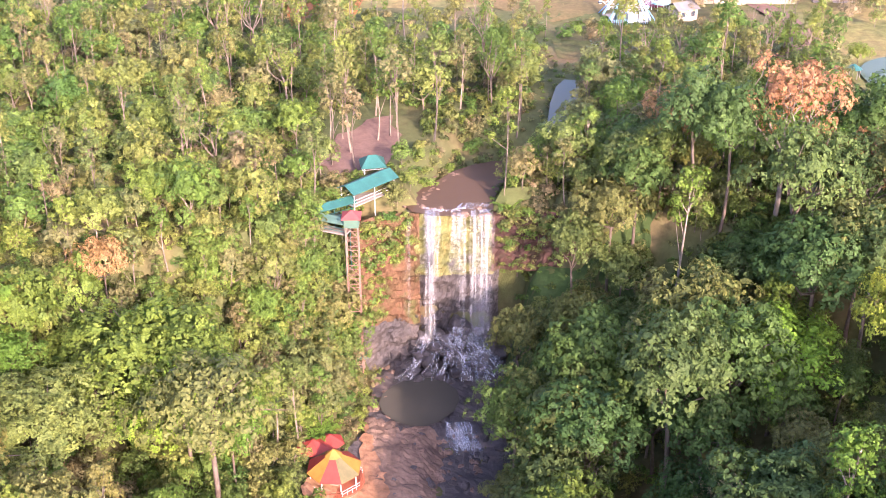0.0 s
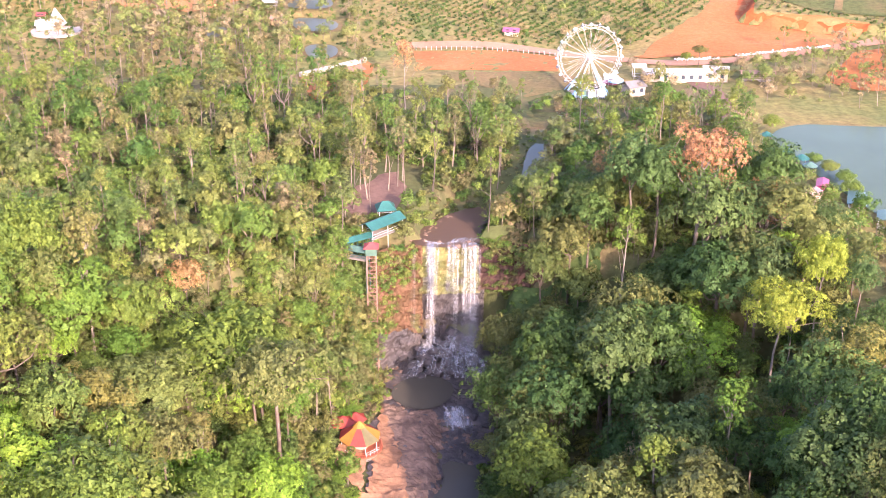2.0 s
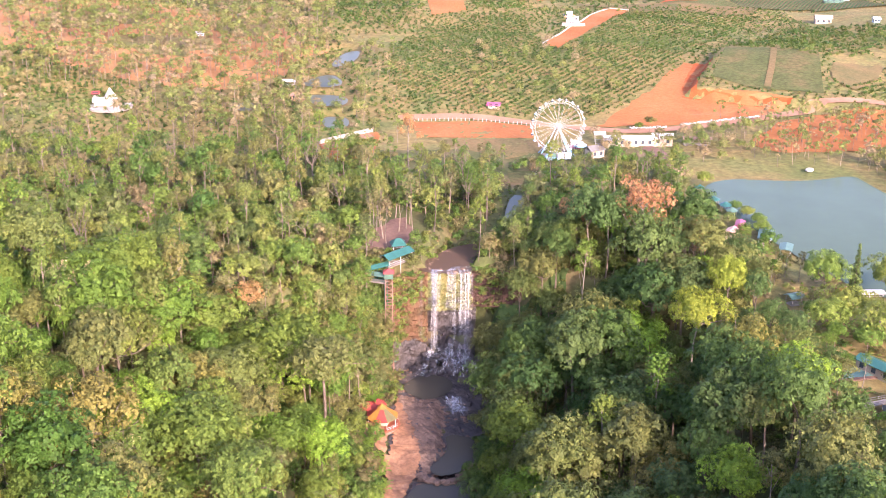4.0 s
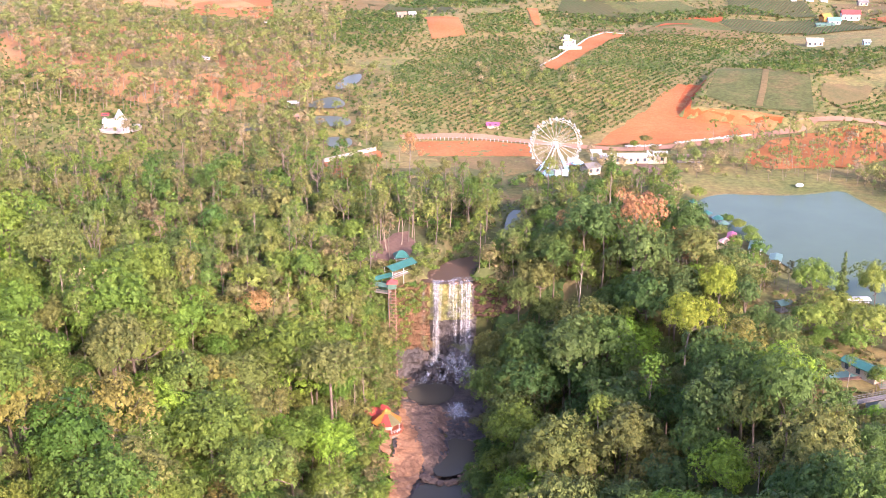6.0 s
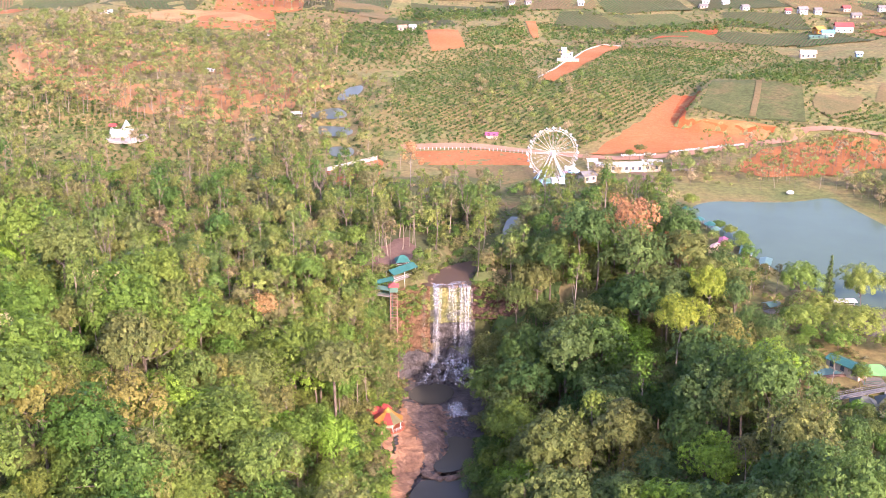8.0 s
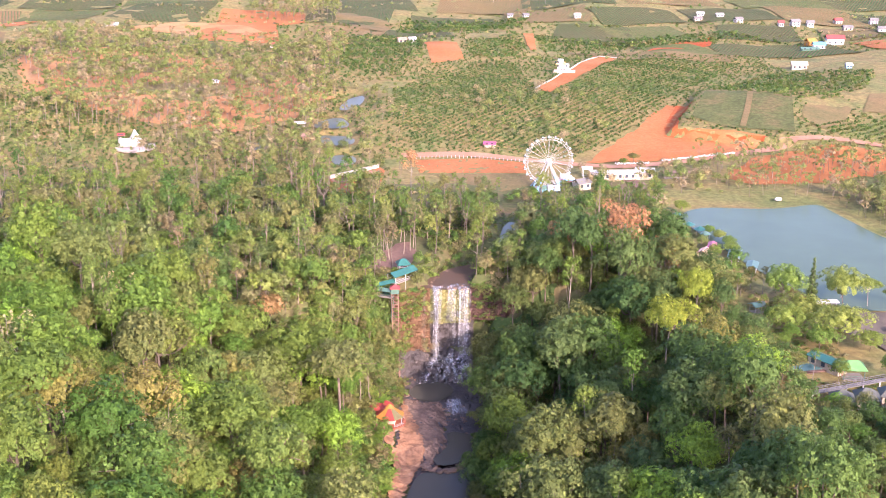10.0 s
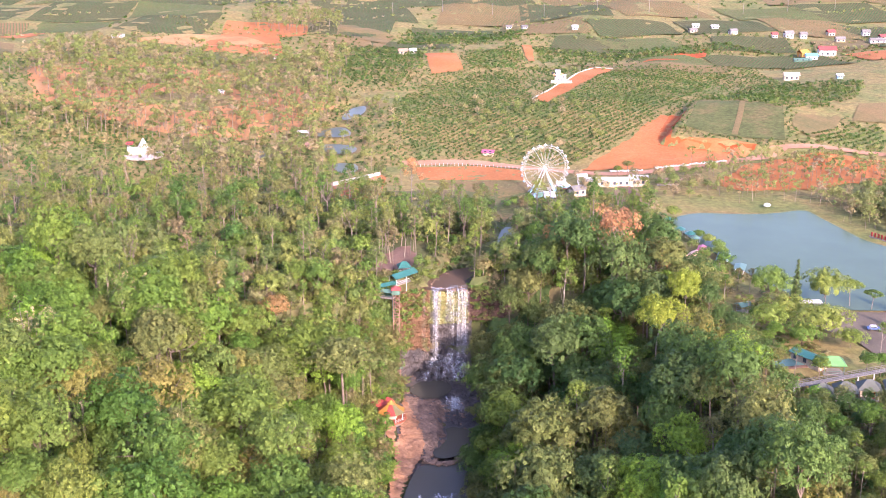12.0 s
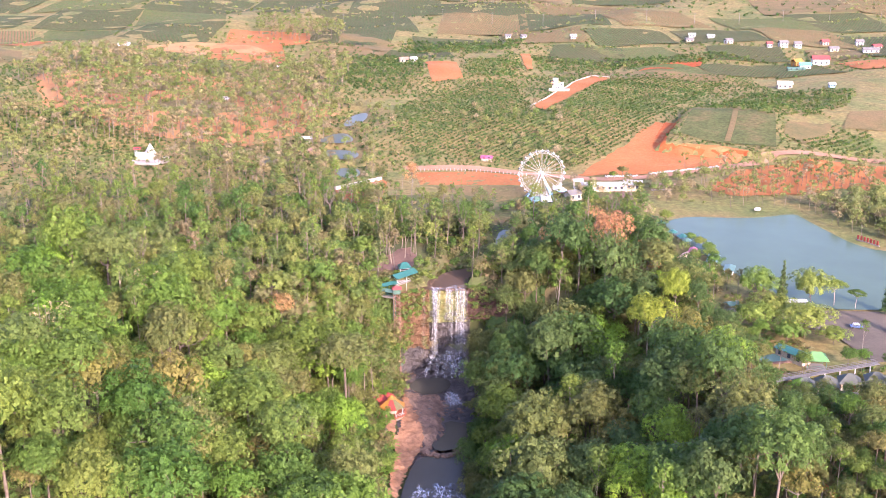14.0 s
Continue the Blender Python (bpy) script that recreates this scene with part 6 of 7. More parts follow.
def shed(name, x, y, z, turn, sx, sy, h, rise, roof, wall, label, category, gable=True, walls=False, group="", legs=0.5):
    """A light building: posts or walls, and a roof with eaves."""
    ob = thing(name, pose(x, y, z, 0, 0, turn), label, category, group)
    bm = bmesh.new()
    (gable_roof if gable else hip_roof)(bm, sx, sy, rise, h)
    part("roof", bm, roof, ob)
    if walls:
        bm = bmesh.new()
        box(bm, sx, sy, h + 0.1, pose(0, 0, -0.4), 0.04)
        part("wall", bm, wall, ob)
        for k in range(max(1, int(sx / 2.2))):
            bm = bmesh.new()
            cx = -sx / 2 + (k + 0.5) * sx / max(1, int(sx / 2.2))
            box(bm, 0.95, 0.08, 1.1, pose(cx, -sy / 2 - 0.02, h * 0.38))
            part("window", bm, GLASS_DARK, ob)
        bm = bmesh.new()
        box(bm, 0.08, 0.95, 1.9, pose(sx / 2 + 0.02, 0, 0))
        part("door", bm, ROOF_BROWN, ob)
    else:
        for ix in range(max(2, round(sx / 2.5))):
            for sy_ in (-1, 1):
                bm = bmesh.new()
                px = -sx / 2 + 0.15 + ix * (sx - 0.3) / (max(2, round(sx / 2.5)) - 1)
                rod(bm, (px, sy_ * (sy / 2 - 0.12), -legs), (px, sy_ * (sy / 2 - 0.12), h + 0.1), 0.08)
                part("post", bm, wall, ob)
            if ix:
                continue
            for sy_ in (-1, 1):
                for hh in (0.5, 1.0):
                    bm = bmesh.new()
                    rod(bm, (-sx / 2, sy_ * sy / 2, hh), (sx / 2, sy_ * sy / 2, hh), 0.05, n=4)
                    part("rail", bm, wall, ob)
        bm = bmesh.new()
        box(bm, sx, sy, 0.2, pose(0, 0, -0.15))
        part("floor_slab", bm, CONCRETE, ob)
    return ob


shed("ticket_station", -13.4, 2.0, 2.3, 46, 8.6, 3.2, 2.2, 1.0, TEAL, WHITE, "open station with a long teal sheet roof", "station", legs=3)
shed("ticket_pavilion", -13.0, 8.3, 2.6, 10, 3.2, 3.2, 2.4, 1.4, TEAL, WHITE, "small station pavilion with a pointed teal roof", "pavilion", gable=False)
shed("covered_walkway", -18.6, -2.8, 1.0, 34, 6.4, 1.9, 2.0, 0.6, TEAL, TEAL, "covered walkway with teal roof and rails", "walkway", legs=6)
shed("covered_walkway", -18.4, -5.6, 0.2, -22, 5.4, 1.9, 1.9, 0.5, TEAL_PALE, TEAL, "covered walkway with faded green roof and rails", "walkway", legs=7)
shed("lift_station", -15.9, -6.6, -23.2, 15, 3.2, 2.4, 1.8, 0.8, TEAL_PALE, STEEL, "lower lift station with a faded green roof", "station")


def stair(x, y, z, turn, run, fall):
    ob = thing("steel_stair", pose(x, y, z, 0, 0, turn), "steep outdoor stair with teal rails", "stairs")
    n = 12
    for k in range(n):
        bm = bmesh.new()
        box(bm, run / n, 1.1, 0.07, pose(run * (k + 0.5) / n, 0, -fall * (k + 0.5) / n))
        part("step", bm, CONCRETE, ob)
    for s in (-1, 1):
        bm = bmesh.new()
        for h in (0.5, 1.0):
            rod(bm, (0, s * 0.55, h), (run, s * 0.55, h - fall), 0.05, n=4)
        for k in range(5):
            rod(bm, (run * k / 4, s * 0.55, -fall * k / 4), (run * k / 4, s * 0.55, 1.0 - fall * k / 4), 0.04, n=4)
        part("rail", bm, TEAL, ob)


stair(-17.4, -9.0, -22.2, -105, 5.0, 2.6)


# ---- ferris wheel ----
def ferris_wheel(x, y, z, radius, hub_z, turn):
    ob = thing("ferris_wheel", pose(x, y, z, 0, 0, turn), "large white ferris wheel with round cabins on blue and white legs", "ferris wheel")
    n = 24
    for s in (-0.75, 0.75):
        bm = bmesh.new()
        for q in (radius, radius * 0.9):
            for k in range(48):
                a, b = 2 * math.pi * k / 48, 2 * math.pi * (k + 1) / 48
                rod(bm, (q * math.cos(a), s, hub_z + q * math.sin(a)), (q * math.cos(b), s, hub_z + q * math.sin(b)), 0.04, n=5)
        for k in range(48):
            a, b = 2 * math.pi * k / 48, 2 * math.pi * (k + 1) / 48
            rod(bm, (radius * math.cos(a), s, hub_z + radius * math.sin(a)), (radius * 0.9 * math.cos(b), s, hub_z + radius * 0.9 * math.sin(b)), 0.025, n=4)
        part("rim", bm, WHITE, ob)
        for k in range(n):
            a = 2 * math.pi * k / n
            bm = bmesh.new()
            rod(bm, (0.5 * math.cos(a), s * 0.6, hub_z + 0.5 * math.sin(a)), (radius * 0.92 * math.cos(a), s, hub_z + radius * 0.92 * math.sin(a)), 0.028, n=5)
            part("spoke", bm, WHITE, ob)
    for k in range(n):
        a = 2 * math.pi * k / n
        c = Vector((radius * 1.03 * math.cos(a), 0, hub_z + radius * 1.03 * math.sin(a)))
        bm = bmesh.new()
        bmesh.ops.create_icosphere(bm, subdivisions=2, radius=0.42, matrix=Matrix.Translation(c - Vector((0, 0, 0.25))) @ Matrix.Diagonal((1, 1, 1.05, 1)))
        cab = part("cabin", bm, WHITE, ob, "round white cabin", smooth=True)
        bm = bmesh.new()
        bmesh.ops.create_cone(bm, cap_ends=True, segments=12, radius1=0.48, radius2=0.48, depth=0.26, matrix=Matrix.Translation(c - Vector((0, 0, 0.2))))
        part("window_band", bm, GLASS_DARK if k % 2 else BLUE_PALE, cab)
        bm = bmesh.new()
        rod(bm, c + Vector((0, -0.8, 0.3)), c + Vector((0, 0.8, 0.3)), 0.06)
        part("hanger", bm, WHITE, ob)
    bm = bmesh.new()
    rod(bm, (0, -1.5, hub_z), (0, 1.5, hub_z), 0.55, n=14)
    part("hub", bm, WHITE, ob)
    for s in (-1, 1):
        for side in (-1, 1):
            foot, mid = Vector((side * 4.6, s * 3.4, 0.3)), Vector((side * 2.6, s * 2.3, hub_z * 0.42))
            bm = bmesh.new()
            rod(bm, foot, mid, 0.26, 0.22, 8)
            part("leg_foot", bm, BLUE_PALE, ob, "pale blue lower leg")
            bm = bmesh.new()
            rod(bm, mid, (0, s * 1.3, hub_z), 0.2, 0.16, 8)
            part("leg", bm, WHITE, ob)
            bm = bmesh.new()
            rod(bm, foot + Vector((side * 0.9, s * 0.6, 0)), mid, 0.12, n=5)
            part("brace", bm, BLUE, ob)
    bm = bmesh.new()
    box(bm, 10, 6, 0.7, pose(0, 0, -0.3), 0.1)
    part("platform", bm, CONCRETE, ob)
    for dx in (-2.4, 0.2, 2.6):
        bm = bmesh.new()
        box(bm, 2.0, 1.8, 1.9, pose(dx, -3.4, 0.3), 0.06)
        part("booth", bm, TEAL_PALE if dx < 0 else WHITE, ob, "small boarding booth")
    bm = bmesh.new()
    for k in range(21):
        rod(bm, (-5 + k * 0.5, -4.6, 0), (-5 + k * 0.5, -4.6, 1.1), 0.04, n=4)
    rod(bm, (-5, -4.6, 1.1), (5, -4.6, 1.1), 0.035, n=4)
    part("fence", bm, BLUE_PALE, ob)


ferris_wheel(38.8, 91.5, 3.7, 8.6, 10.4, 6)


beds = random.Random(3)
for bx, by, w, d in ((29, 64.5, 5, 5), (35, 64, 5, 5), (29, 70.5, 5, 5), (35, 70, 5, 5)):
    for k in range(60):
        into_stuff("beds", f"coffee{beds.randrange(4)}", bx + beds.uniform(0, w), by + beds.uniform(0, d), beds.uniform(0.3, 0.5), beds.uniform(0, 6.28))
build_stuff("garden_beds", stuff["beds"], foliage("leaf_grey", [(0.0, (0.16, 0.20, 0.14)), (1.0, (0.22, 0.24, 0.19))], "tint"), BARK, "grey-green planted garden beds", "garden")


# ---- buildings on the plateau ----
shed("event_hall", 64.5, 105, 3.8, 0, 16.5, 5.0, 2.3, 1.0, ROOF_WHITE, CREAM, "long low hall with a white sheet roof", "hall", walls=True)
shed("event_hall_wing", 76.5, 105.5, 3.8, -8, 6.5, 5.2, 2.8, 1.1, ROOF_WHITE, CREAM, "hall wing with a tilted pale sheet roof", "hall", walls=True)
shed("porch_roof", 55.0, 106.5, 3.8, 0, 3.2, 3.0, 3.6, 0.7, ROOF_WHITE, WHITE, "small white roofed porch beside the hall", "porch")
shed("market_stall", 88, 104, 4.0, -4, 9, 2.6, 2.2, 0.6, ROOF_BROWN, CREAM, "low open stall with a brown roof", "stall")
shed("grey_roofed_house", 51.0, 91.0, 3.8, 24, 5.0, 4.2, 2.6, 1.3, ROOF_GREY, CREAM, "small house with a grey pitched roof", "house", walls=True)
tent = thing("round_tent", pose(47.2, 97.5, 3.9), "small white round tent with a blue rim", "tent")
bm = bmesh.new()
bmesh.ops.create_cone(bm, cap_ends=True, segments=14, radius1=2.2, radius2=0.15, depth=1.1, matrix=pose(0, 0, 2.6))
part("canopy", bm, WHITE, tent)
bm = bmesh.new()
bmesh.ops.create_cone(bm, cap_ends=True, segments=14, radius1=2.1, radius2=2.2, depth=0.5, matrix=pose(0, 0, 1.85))
part("valance", bm, BLUE_PALE, tent)
for k in range(6):
    bm = bmesh.new()
    a = k * math.pi / 3
    rod(bm, (2 * math.cos(a), 2 * math.sin(a), -0.2), (2 * math.cos(a), 2 * math.sin(a), 1.7), 0.06)
    part("post", bm, WHITE, tent)
ride = thing("cup_ride", pose(46.5, 101.5, 3.9), "small ride with round white cups", "ride")
for k in range(7):
    bm = bmesh.new()
    a = k * 2 * math.pi / 7
    bmesh.ops.create_icosphere(bm, subdivisions=2, radius=0.62, matrix=pose(1.7 * math.cos(a), 1.7 * math.sin(a), 1.6 + 0.5 * (k % 2)))
    cup = part("cup", bm, WHITE, ride, "", True)
bm = bmesh.new()
bmesh.ops.create_cone(bm, cap_ends=True, segments=16, radius1=2.3, radius2=2.3, depth=0.5, matrix=pose(0, 0, 0.3))
part("turntable", bm, PINK, ride)
bm = bmesh.new()
rod(bm, (0, 0, 0.3), (0, 0, 2.6), 0.25)
part("column", bm, WHITE, ride)


def house(x, y, w, d, h, wall, roof, turn, label, storeys=1):
    """A far house: walls, hipped or gabled roof, windows and a door."""
    w, d, h = w * 0.72, d * 0.72, h * 0.6
    ob = thing("house", pose(x, y, gz(x, y), 0, 0, turn), label, "house", "houses on the hills")
    bm = bmesh.new()
    box(bm, w, d, h + 0.5, pose(0, 0, -0.5), 0.05)
    part("wall", bm, wall, ob)
    bm = bmesh.new()
    gable_roof(bm, w, d, h * 0.6, h, 0.5, 0.15)
    part("roof", bm, roof, ob)
    for s in range(storeys):
        n = max(2, int(w / 2.6))
        for k in range(n):
            bm = bmesh.new()
            box(bm, 1.0, 0.1, 1.1, pose(-w / 2 + (k + 0.5) * w / n, -d / 2 - 0.03, 0.9 + s * h / storeys))
            part("window", bm, GLASS_DARK, ob)
    bm = bmesh.new()
    box(bm, 0.1, 1.0, 2.0, pose(-w / 2 - 0.03, 0, 0))
    part("door", bm, ROOF_BROWN, ob)


for row in ((104, 478, 5, 5, 4, WHITE, ROOF_WHITE, 5, "white plastered two-storey house", 2), (61, 507, 5, 4, 3, WHITE, ROOF_GREY, 0, "small pale house on a hillside", 1),
            (71, 497, 5, 4, 3, WHITE, ROOF_GREY, 20, "small pale house on a hillside", 1), (185, 475, 7, 5, 3.4, CREAM, ROOF_GREY, 10, "pale low house on a hillside", 1),
            (190, 488, 6, 5, 3.4, WHITE, ROOF_WHITE, -10, "white low house on a hillside", 1), (201, 479, 6, 5, 3, WHITE, ROOF_WHITE, 0, "white low house on a hillside", 1),
            (208, 458, 7, 5, 4, WHITE, ROOF_GREY, 20, "white house with a grey roof", 1), (232, 444, 4.5, 4.5, 4.5, WHITE, ROOF_RED, 0, "white house with a red roof", 1),
            (243, 449, 8, 5, 5, WHITE, ROOF_GREY, 12, "white two-storey house with grey roof", 2), (254, 452, 6, 5, 4.5, WHITE, ROOF_GREY, 0, "white house with a grey roof", 1),
            (279, 470, 7, 5, 5, CREAM, ROOF_RED, 15, "cream house with a red roof", 2), (275, 441, 8, 6, 4, CREAM, ROOF_GREY, 0, "long cream house with grey roof", 1),
            (305, 474, 7, 5, 5, WHITE, ROOF_GREY, 0, "white two-storey house with grey roof", 2), (311, 458, 8, 6, 4, CREAM, ROOF_RED, 10, "cream house with a red roof", 1),
            (296, 430, 14, 6, 4, WHITE, ROOF_GREY, -8, "long white house with a dark roof", 1), (330, 440, 9, 6, 5, CREAM, ROOF_RED, 5, "cream house with a red roof", 1),
            (247, 386, 14, 8, 6, WHITE, ROOF_RED, -6, "large white house with a red roof", 1), (231, 382, 8, 6, 5, YELLOW, YELLOW, 25, "yellow house with gabled roof", 1),
            (233, 373, 9, 6, 4.5, WHITE, BLUE, -5, "white house with a blue roof", 1), (225, 365, 14, 5, 2.5, TEAL_PALE, TEAL_PALE, -3, "low greenhouse with a pale teal sheet", 1),
            (200, 308, 11, 6, 4.5, CREAM, CREAM, -8, "plain cream shed among fields", 1), (222, 295, 4, 4, 3, BLUE_PALE, WHITE, 0, "small pale blue hut", 1),
            (-14, 386, 7, 5, 4, CREAM, ROOF_BROWN, 15, "small farmhouse with a brown roof", 1), (-8, 384, 5, 4, 3.4, WHITE, ROOF_WHITE, 15, "white farm shed beside fields", 1),
            (-91, 387, 5, 4, 3, WHITE, ROOF_RED, 10, "small white hut with a red roof", 1), (-197, 434, 10, 5, 3, WHITE, ROOF_WHITE, 10, "long white farm building", 1),
            (22, 150, 6, 4, 2.4, CREAM, PINK, -12, "farm hut with a pinkish red roof", 1), (-106, 262, 5, 3, 2.4, WHITE, ROOF_WHITE, 5, "small white hut among trees", 1)):
    house(*row)
villa = thing("villa", pose(68, 284, gz(68, 284), 0, 0, -12) @ Matrix.Scale(0.68, 4), "white three-storey villa with an orange tiled roof and terrace", "villa")
for nm, mat, dims, at in (("tower_block", WHITE, (4, 4.5, 10), (-3, 0, 0)), ("main_block", WHITE, (7, 5, 6.5), (2.5, 0, 0)), ("terrace", STONE_PALE, (16, 5, 2.6), (3, -5, 0))):
    bm = bmesh.new()
    box(bm, *dims, pose(*at), 0.06)
    part(nm, bm, mat, villa)
bm = bmesh.new()
hip_roof(bm, 7, 5, 1.6, 6.5, 0.5)
part("roof", bm, paint("roof_orange", (0.60, 0.22, 0.10), 0.7), villa, "orange tiled roof")
villa.children[-1].location.x = 2.5
for k in range(6):
    bm = bmesh.new()
    box(bm, 1.0, 0.1, 1.5, pose(-4 + 1.9 * (k % 2) if k > 2 else 0.5 + 2 * k, -2.55, 2 + 2.7 * (k // 2)))
    part("window", bm, GLASS_DARK, villa)


def low_wall(name, line, h, thick, material, label, category):
    pts = smooth_line(line, 1)
    bm = bmesh.new()
    for a, b in zip(pts, pts[1:]):
        A, B = Vector((*a, gz(*a))), Vector((*b, gz(*b)))
        d = B - A
        box(bm, Vector((d.x, d.y)).length + thick, thick, h, Matrix.Translation((A + B) / 2 - Vector((0, 0, 0.3))) @ Euler((0, -math.atan2(d.z, Vector((d.x, d.y)).length), math.atan2(d.y, d.x))).to_matrix().to_4x4())
    tagged(obj(name, bm, material), label, category, kind="structure")


low_wall("lot_wall", [(50, 239), (64, 270), (76, 296), (93, 337), (105, 331)], 1.2, 0.5, STONE_PALE, "low white wall round the villa lot", "wall")
low_wall("site_wall", [(-40, 107), (-31, 115), (-23, 122)], 1.8, 1.0, STONE_PALE, "broken white wall of a building site", "wall")

stack = random.Random(6)
bag_me = []
for k in range(3):
    bm = bmesh.new()
    box(bm, 0.85, 0.7, 0.75, None, 0.2)
    me = bpy.data.meshes.new("sack")
    bm.to_mesh(me)
    bm.free()
    me.materials.append(WHITE)
    bag_me.append(me)
for x0, y0, x1, y1, n in ((69, 124.5, 82, 125.5, 26), (88, 128, 118, 134.5, 60)):
    for k in range(n):
        t = k / (n - 1)
        x, y = x0 + (x1 - x0) * t, y0 + (y1 - y0) * t + stack.uniform(-0.5, 0.5)
        ob = new("sack", bag_me[k % 3])
        ob.matrix_basis = Matrix.LocRotScale((x, y, gz(x, y) + 0.25 + stack.uniform(0, 0.25)), Euler((0, 0, stack.uniform(0, 3))), (0.7, 0.7, stack.uniform(0.6, 1.1)))
        tagged(ob, "white filled sack in a roadside row", "sack", "sacks along the road")
fence = thing("roadside_fence", pose(0, 0, 0), "low white post fence along the dirt road", "fence")
post_bm = bmesh.new()
box(post_bm, 0.16, 0.16, 1.1, None, 0.03)
post_me = bpy.data.meshes.new("post")
post_bm.to_mesh(post_me)
post_bm.free()
post_me.materials.append(WHITE)
for k in range(30):
    x = -8 + k * 1.55
    i = min(range(len(ROAD)), key=lambda j: abs(ROAD[j][0] - x))
    y = ROAD[i][1] - 3.6
    p = new("post", post_me)
    p.location = (x, y, gz(x, y))
    p.parent = fence

# the white tent-roofed house on the meadow
big = thing("tent_house", pose(-123, 151, gz(-123, 151), 0, 0, 10), "white tent-roofed house with a pointed sail roof", "house")
bm = bmesh.new()
bmesh.ops.create_cone(bm, cap_ends=True, segments=5, radius1=3.2, radius2=0.2, depth=5.0, matrix=pose(2.0, 0, 4.6))
part("sail_roof", bm, ROOF_WHITE, big)
bm = bmesh.new()
gable_roof(bm, 8, 4, 1.2, 2.4)
part("low_roof", bm, ROOF_WHITE, big)
bm = bmesh.new()
box(bm, 8, 3.6, 2.6, pose(0, 0, -0.2), 0.05)
part("wall", bm, CREAM, big)
bm = bmesh.new()
bmesh.ops.create_cone(bm, cap_ends=True, segments=20, radius1=8, radius2=8, depth=0.8, matrix=pose(2, -1, 0.1))
part("terrace", bm, STONE_PALE, big)
house(-129, 162, 3, 3, 2.4, WHITE, ROOF_RED, 0, "tiny white hut with a red roof")
shed("pond_gazebo", -57, 176, gz(-57, 176), 5, 4.5, 2.6, 2.2, 0.7, ROOF_WHITE, WHITE, "small white roofed gazebo by a pond", "gazebo")
shed("pond_hut", -52, 158, gz(-52, 158), 0, 5, 3, 2.2, 0.9, ROOF_BROWN, STEEL, "small brown hut by a pond", "hut", walls=True)

# ---- lakeside ----
for x, y, r, mat in ((77.4, 39, 1.9, TEAL), (79.6, 34.0, 1.9, TEAL), (80.0, 29.0, 1.7, TEAL_PALE), (76, 50, 1.6, TEAL)):
    ob = thing("lakeside_shelter", pose(x, y, 4.2), "round open shelter with a teal roof by the lake", "shelter", "lakeside shelters")
    bm = bmesh.new()
    bmesh.ops.create_cone(bm, cap_ends=True, segments=12, radius1=r, radius2=0.15, depth=0.9, matrix=pose(0, 0, 2.5))
    part("roof", bm, mat, ob)
    for k in range(5):
        bm = bmesh.new()
        a = k * 1.257
        rod(bm, (r * 0.8 * math.cos(a), r * 0.8 * math.sin(a), -0.3), (r * 0.8 * math.cos(a), r * 0.8 * math.sin(a), 2.1), 0.07)
        part("post", bm, CONCRETE, ob)
shed("pink_kiosk", 79.5, 18.5, 4.2, 70, 4.2, 1.8, 2.0, 0.5, PINK, PINK, "narrow bright pink kiosk by the lake", "kiosk", walls=True)
shed("boat_canopy", 83.8, 9.5, 4.3, 70, 7, 3, 2.0, 0.5, TEAL_PALE, WHITE, "boat landing with a pale green canopy", "canopy")
shed("boat_canopy", 86.5, 0.5, 4.3, 68, 5, 2.6, 1.8, 0.4, TEAL_PALE, WHITE, "boat landing with a pale green canopy", "canopy")
shed("orange_roofed_hut", 75.5, 12, 4.2, 60, 4, 2.6, 2.1, 0.9, paint("roof_salmon", (0.66, 0.40, 0.28), 0.7), CREAM, "small hut with a salmon roof", "hut", walls=True)
shed("white_jetty_roof", 97.5, -27.5, 4.3, 0, 6.5, 2.0, 1.2, 0.25, ROOF_WHITE, WHITE, "low white roofed jetty at the lake", "jetty")
shed("red_kiosk", 91.5, -27.5, 4.3, 15, 3, 2, 1.9, 0.5, RED, RED, "small red kiosk under trees", "kiosk", walls=True)
shed("green_shelter", 78.8, -31, 4.2, 20, 3.2, 2.6, 2.0, 0.6, TEAL_PALE, CONCRETE, "open shelter with a faded green roof", "shelter")
swan = thing("shore_statue", pose(115.7, 70.5, 4.4), "small white statue on the far lake shore", "statue")
bm = bmesh.new()
bmesh.ops.create_icosphere(bm, subdivisions=2, radius=0.9, matrix=Matrix.Translation((0, 0, 0.7)) @ Matrix.Diagonal((1.5, 0.9, 0.8, 1)))
part("body", bm, WHITE, swan)

# ---- resort by the car park ----
shed("pool_house", 84.5, -67.0, 4.2, -58, 8.5, 3.2, 2.4, 0.7, TEAL, CREAM, "long pool house with a teal sheet roof", "building", walls=True)
shed("pool_pavilion", 88.6, -71.5, 4.2, -8, 4.8, 4.2, 2.6, 1.5, ROOF_GREEN, TEAL_PALE, "square pavilion with a bright green pyramid roof", "pavilion", gable=False)
basin = thing("swimming_pool", pose(79.5, -66.5, 4.2, 0, 0, 10), "small pale blue swimming pool with an earth-coloured rim", "pool")
bm = bmesh.new()
box(bm, 9, 6, 0.5, pose(0, 0, -0.1), 0.05)
part("rim", bm, PAVING, basin)
bm = bmesh.new()
box(bm, 7.4, 4.4, 0.05, pose(0, 0, 0.41))
part("water", bm, water("pool_blue", (0.085, 0.150, 0.125), 0.15, 0.02), basin)
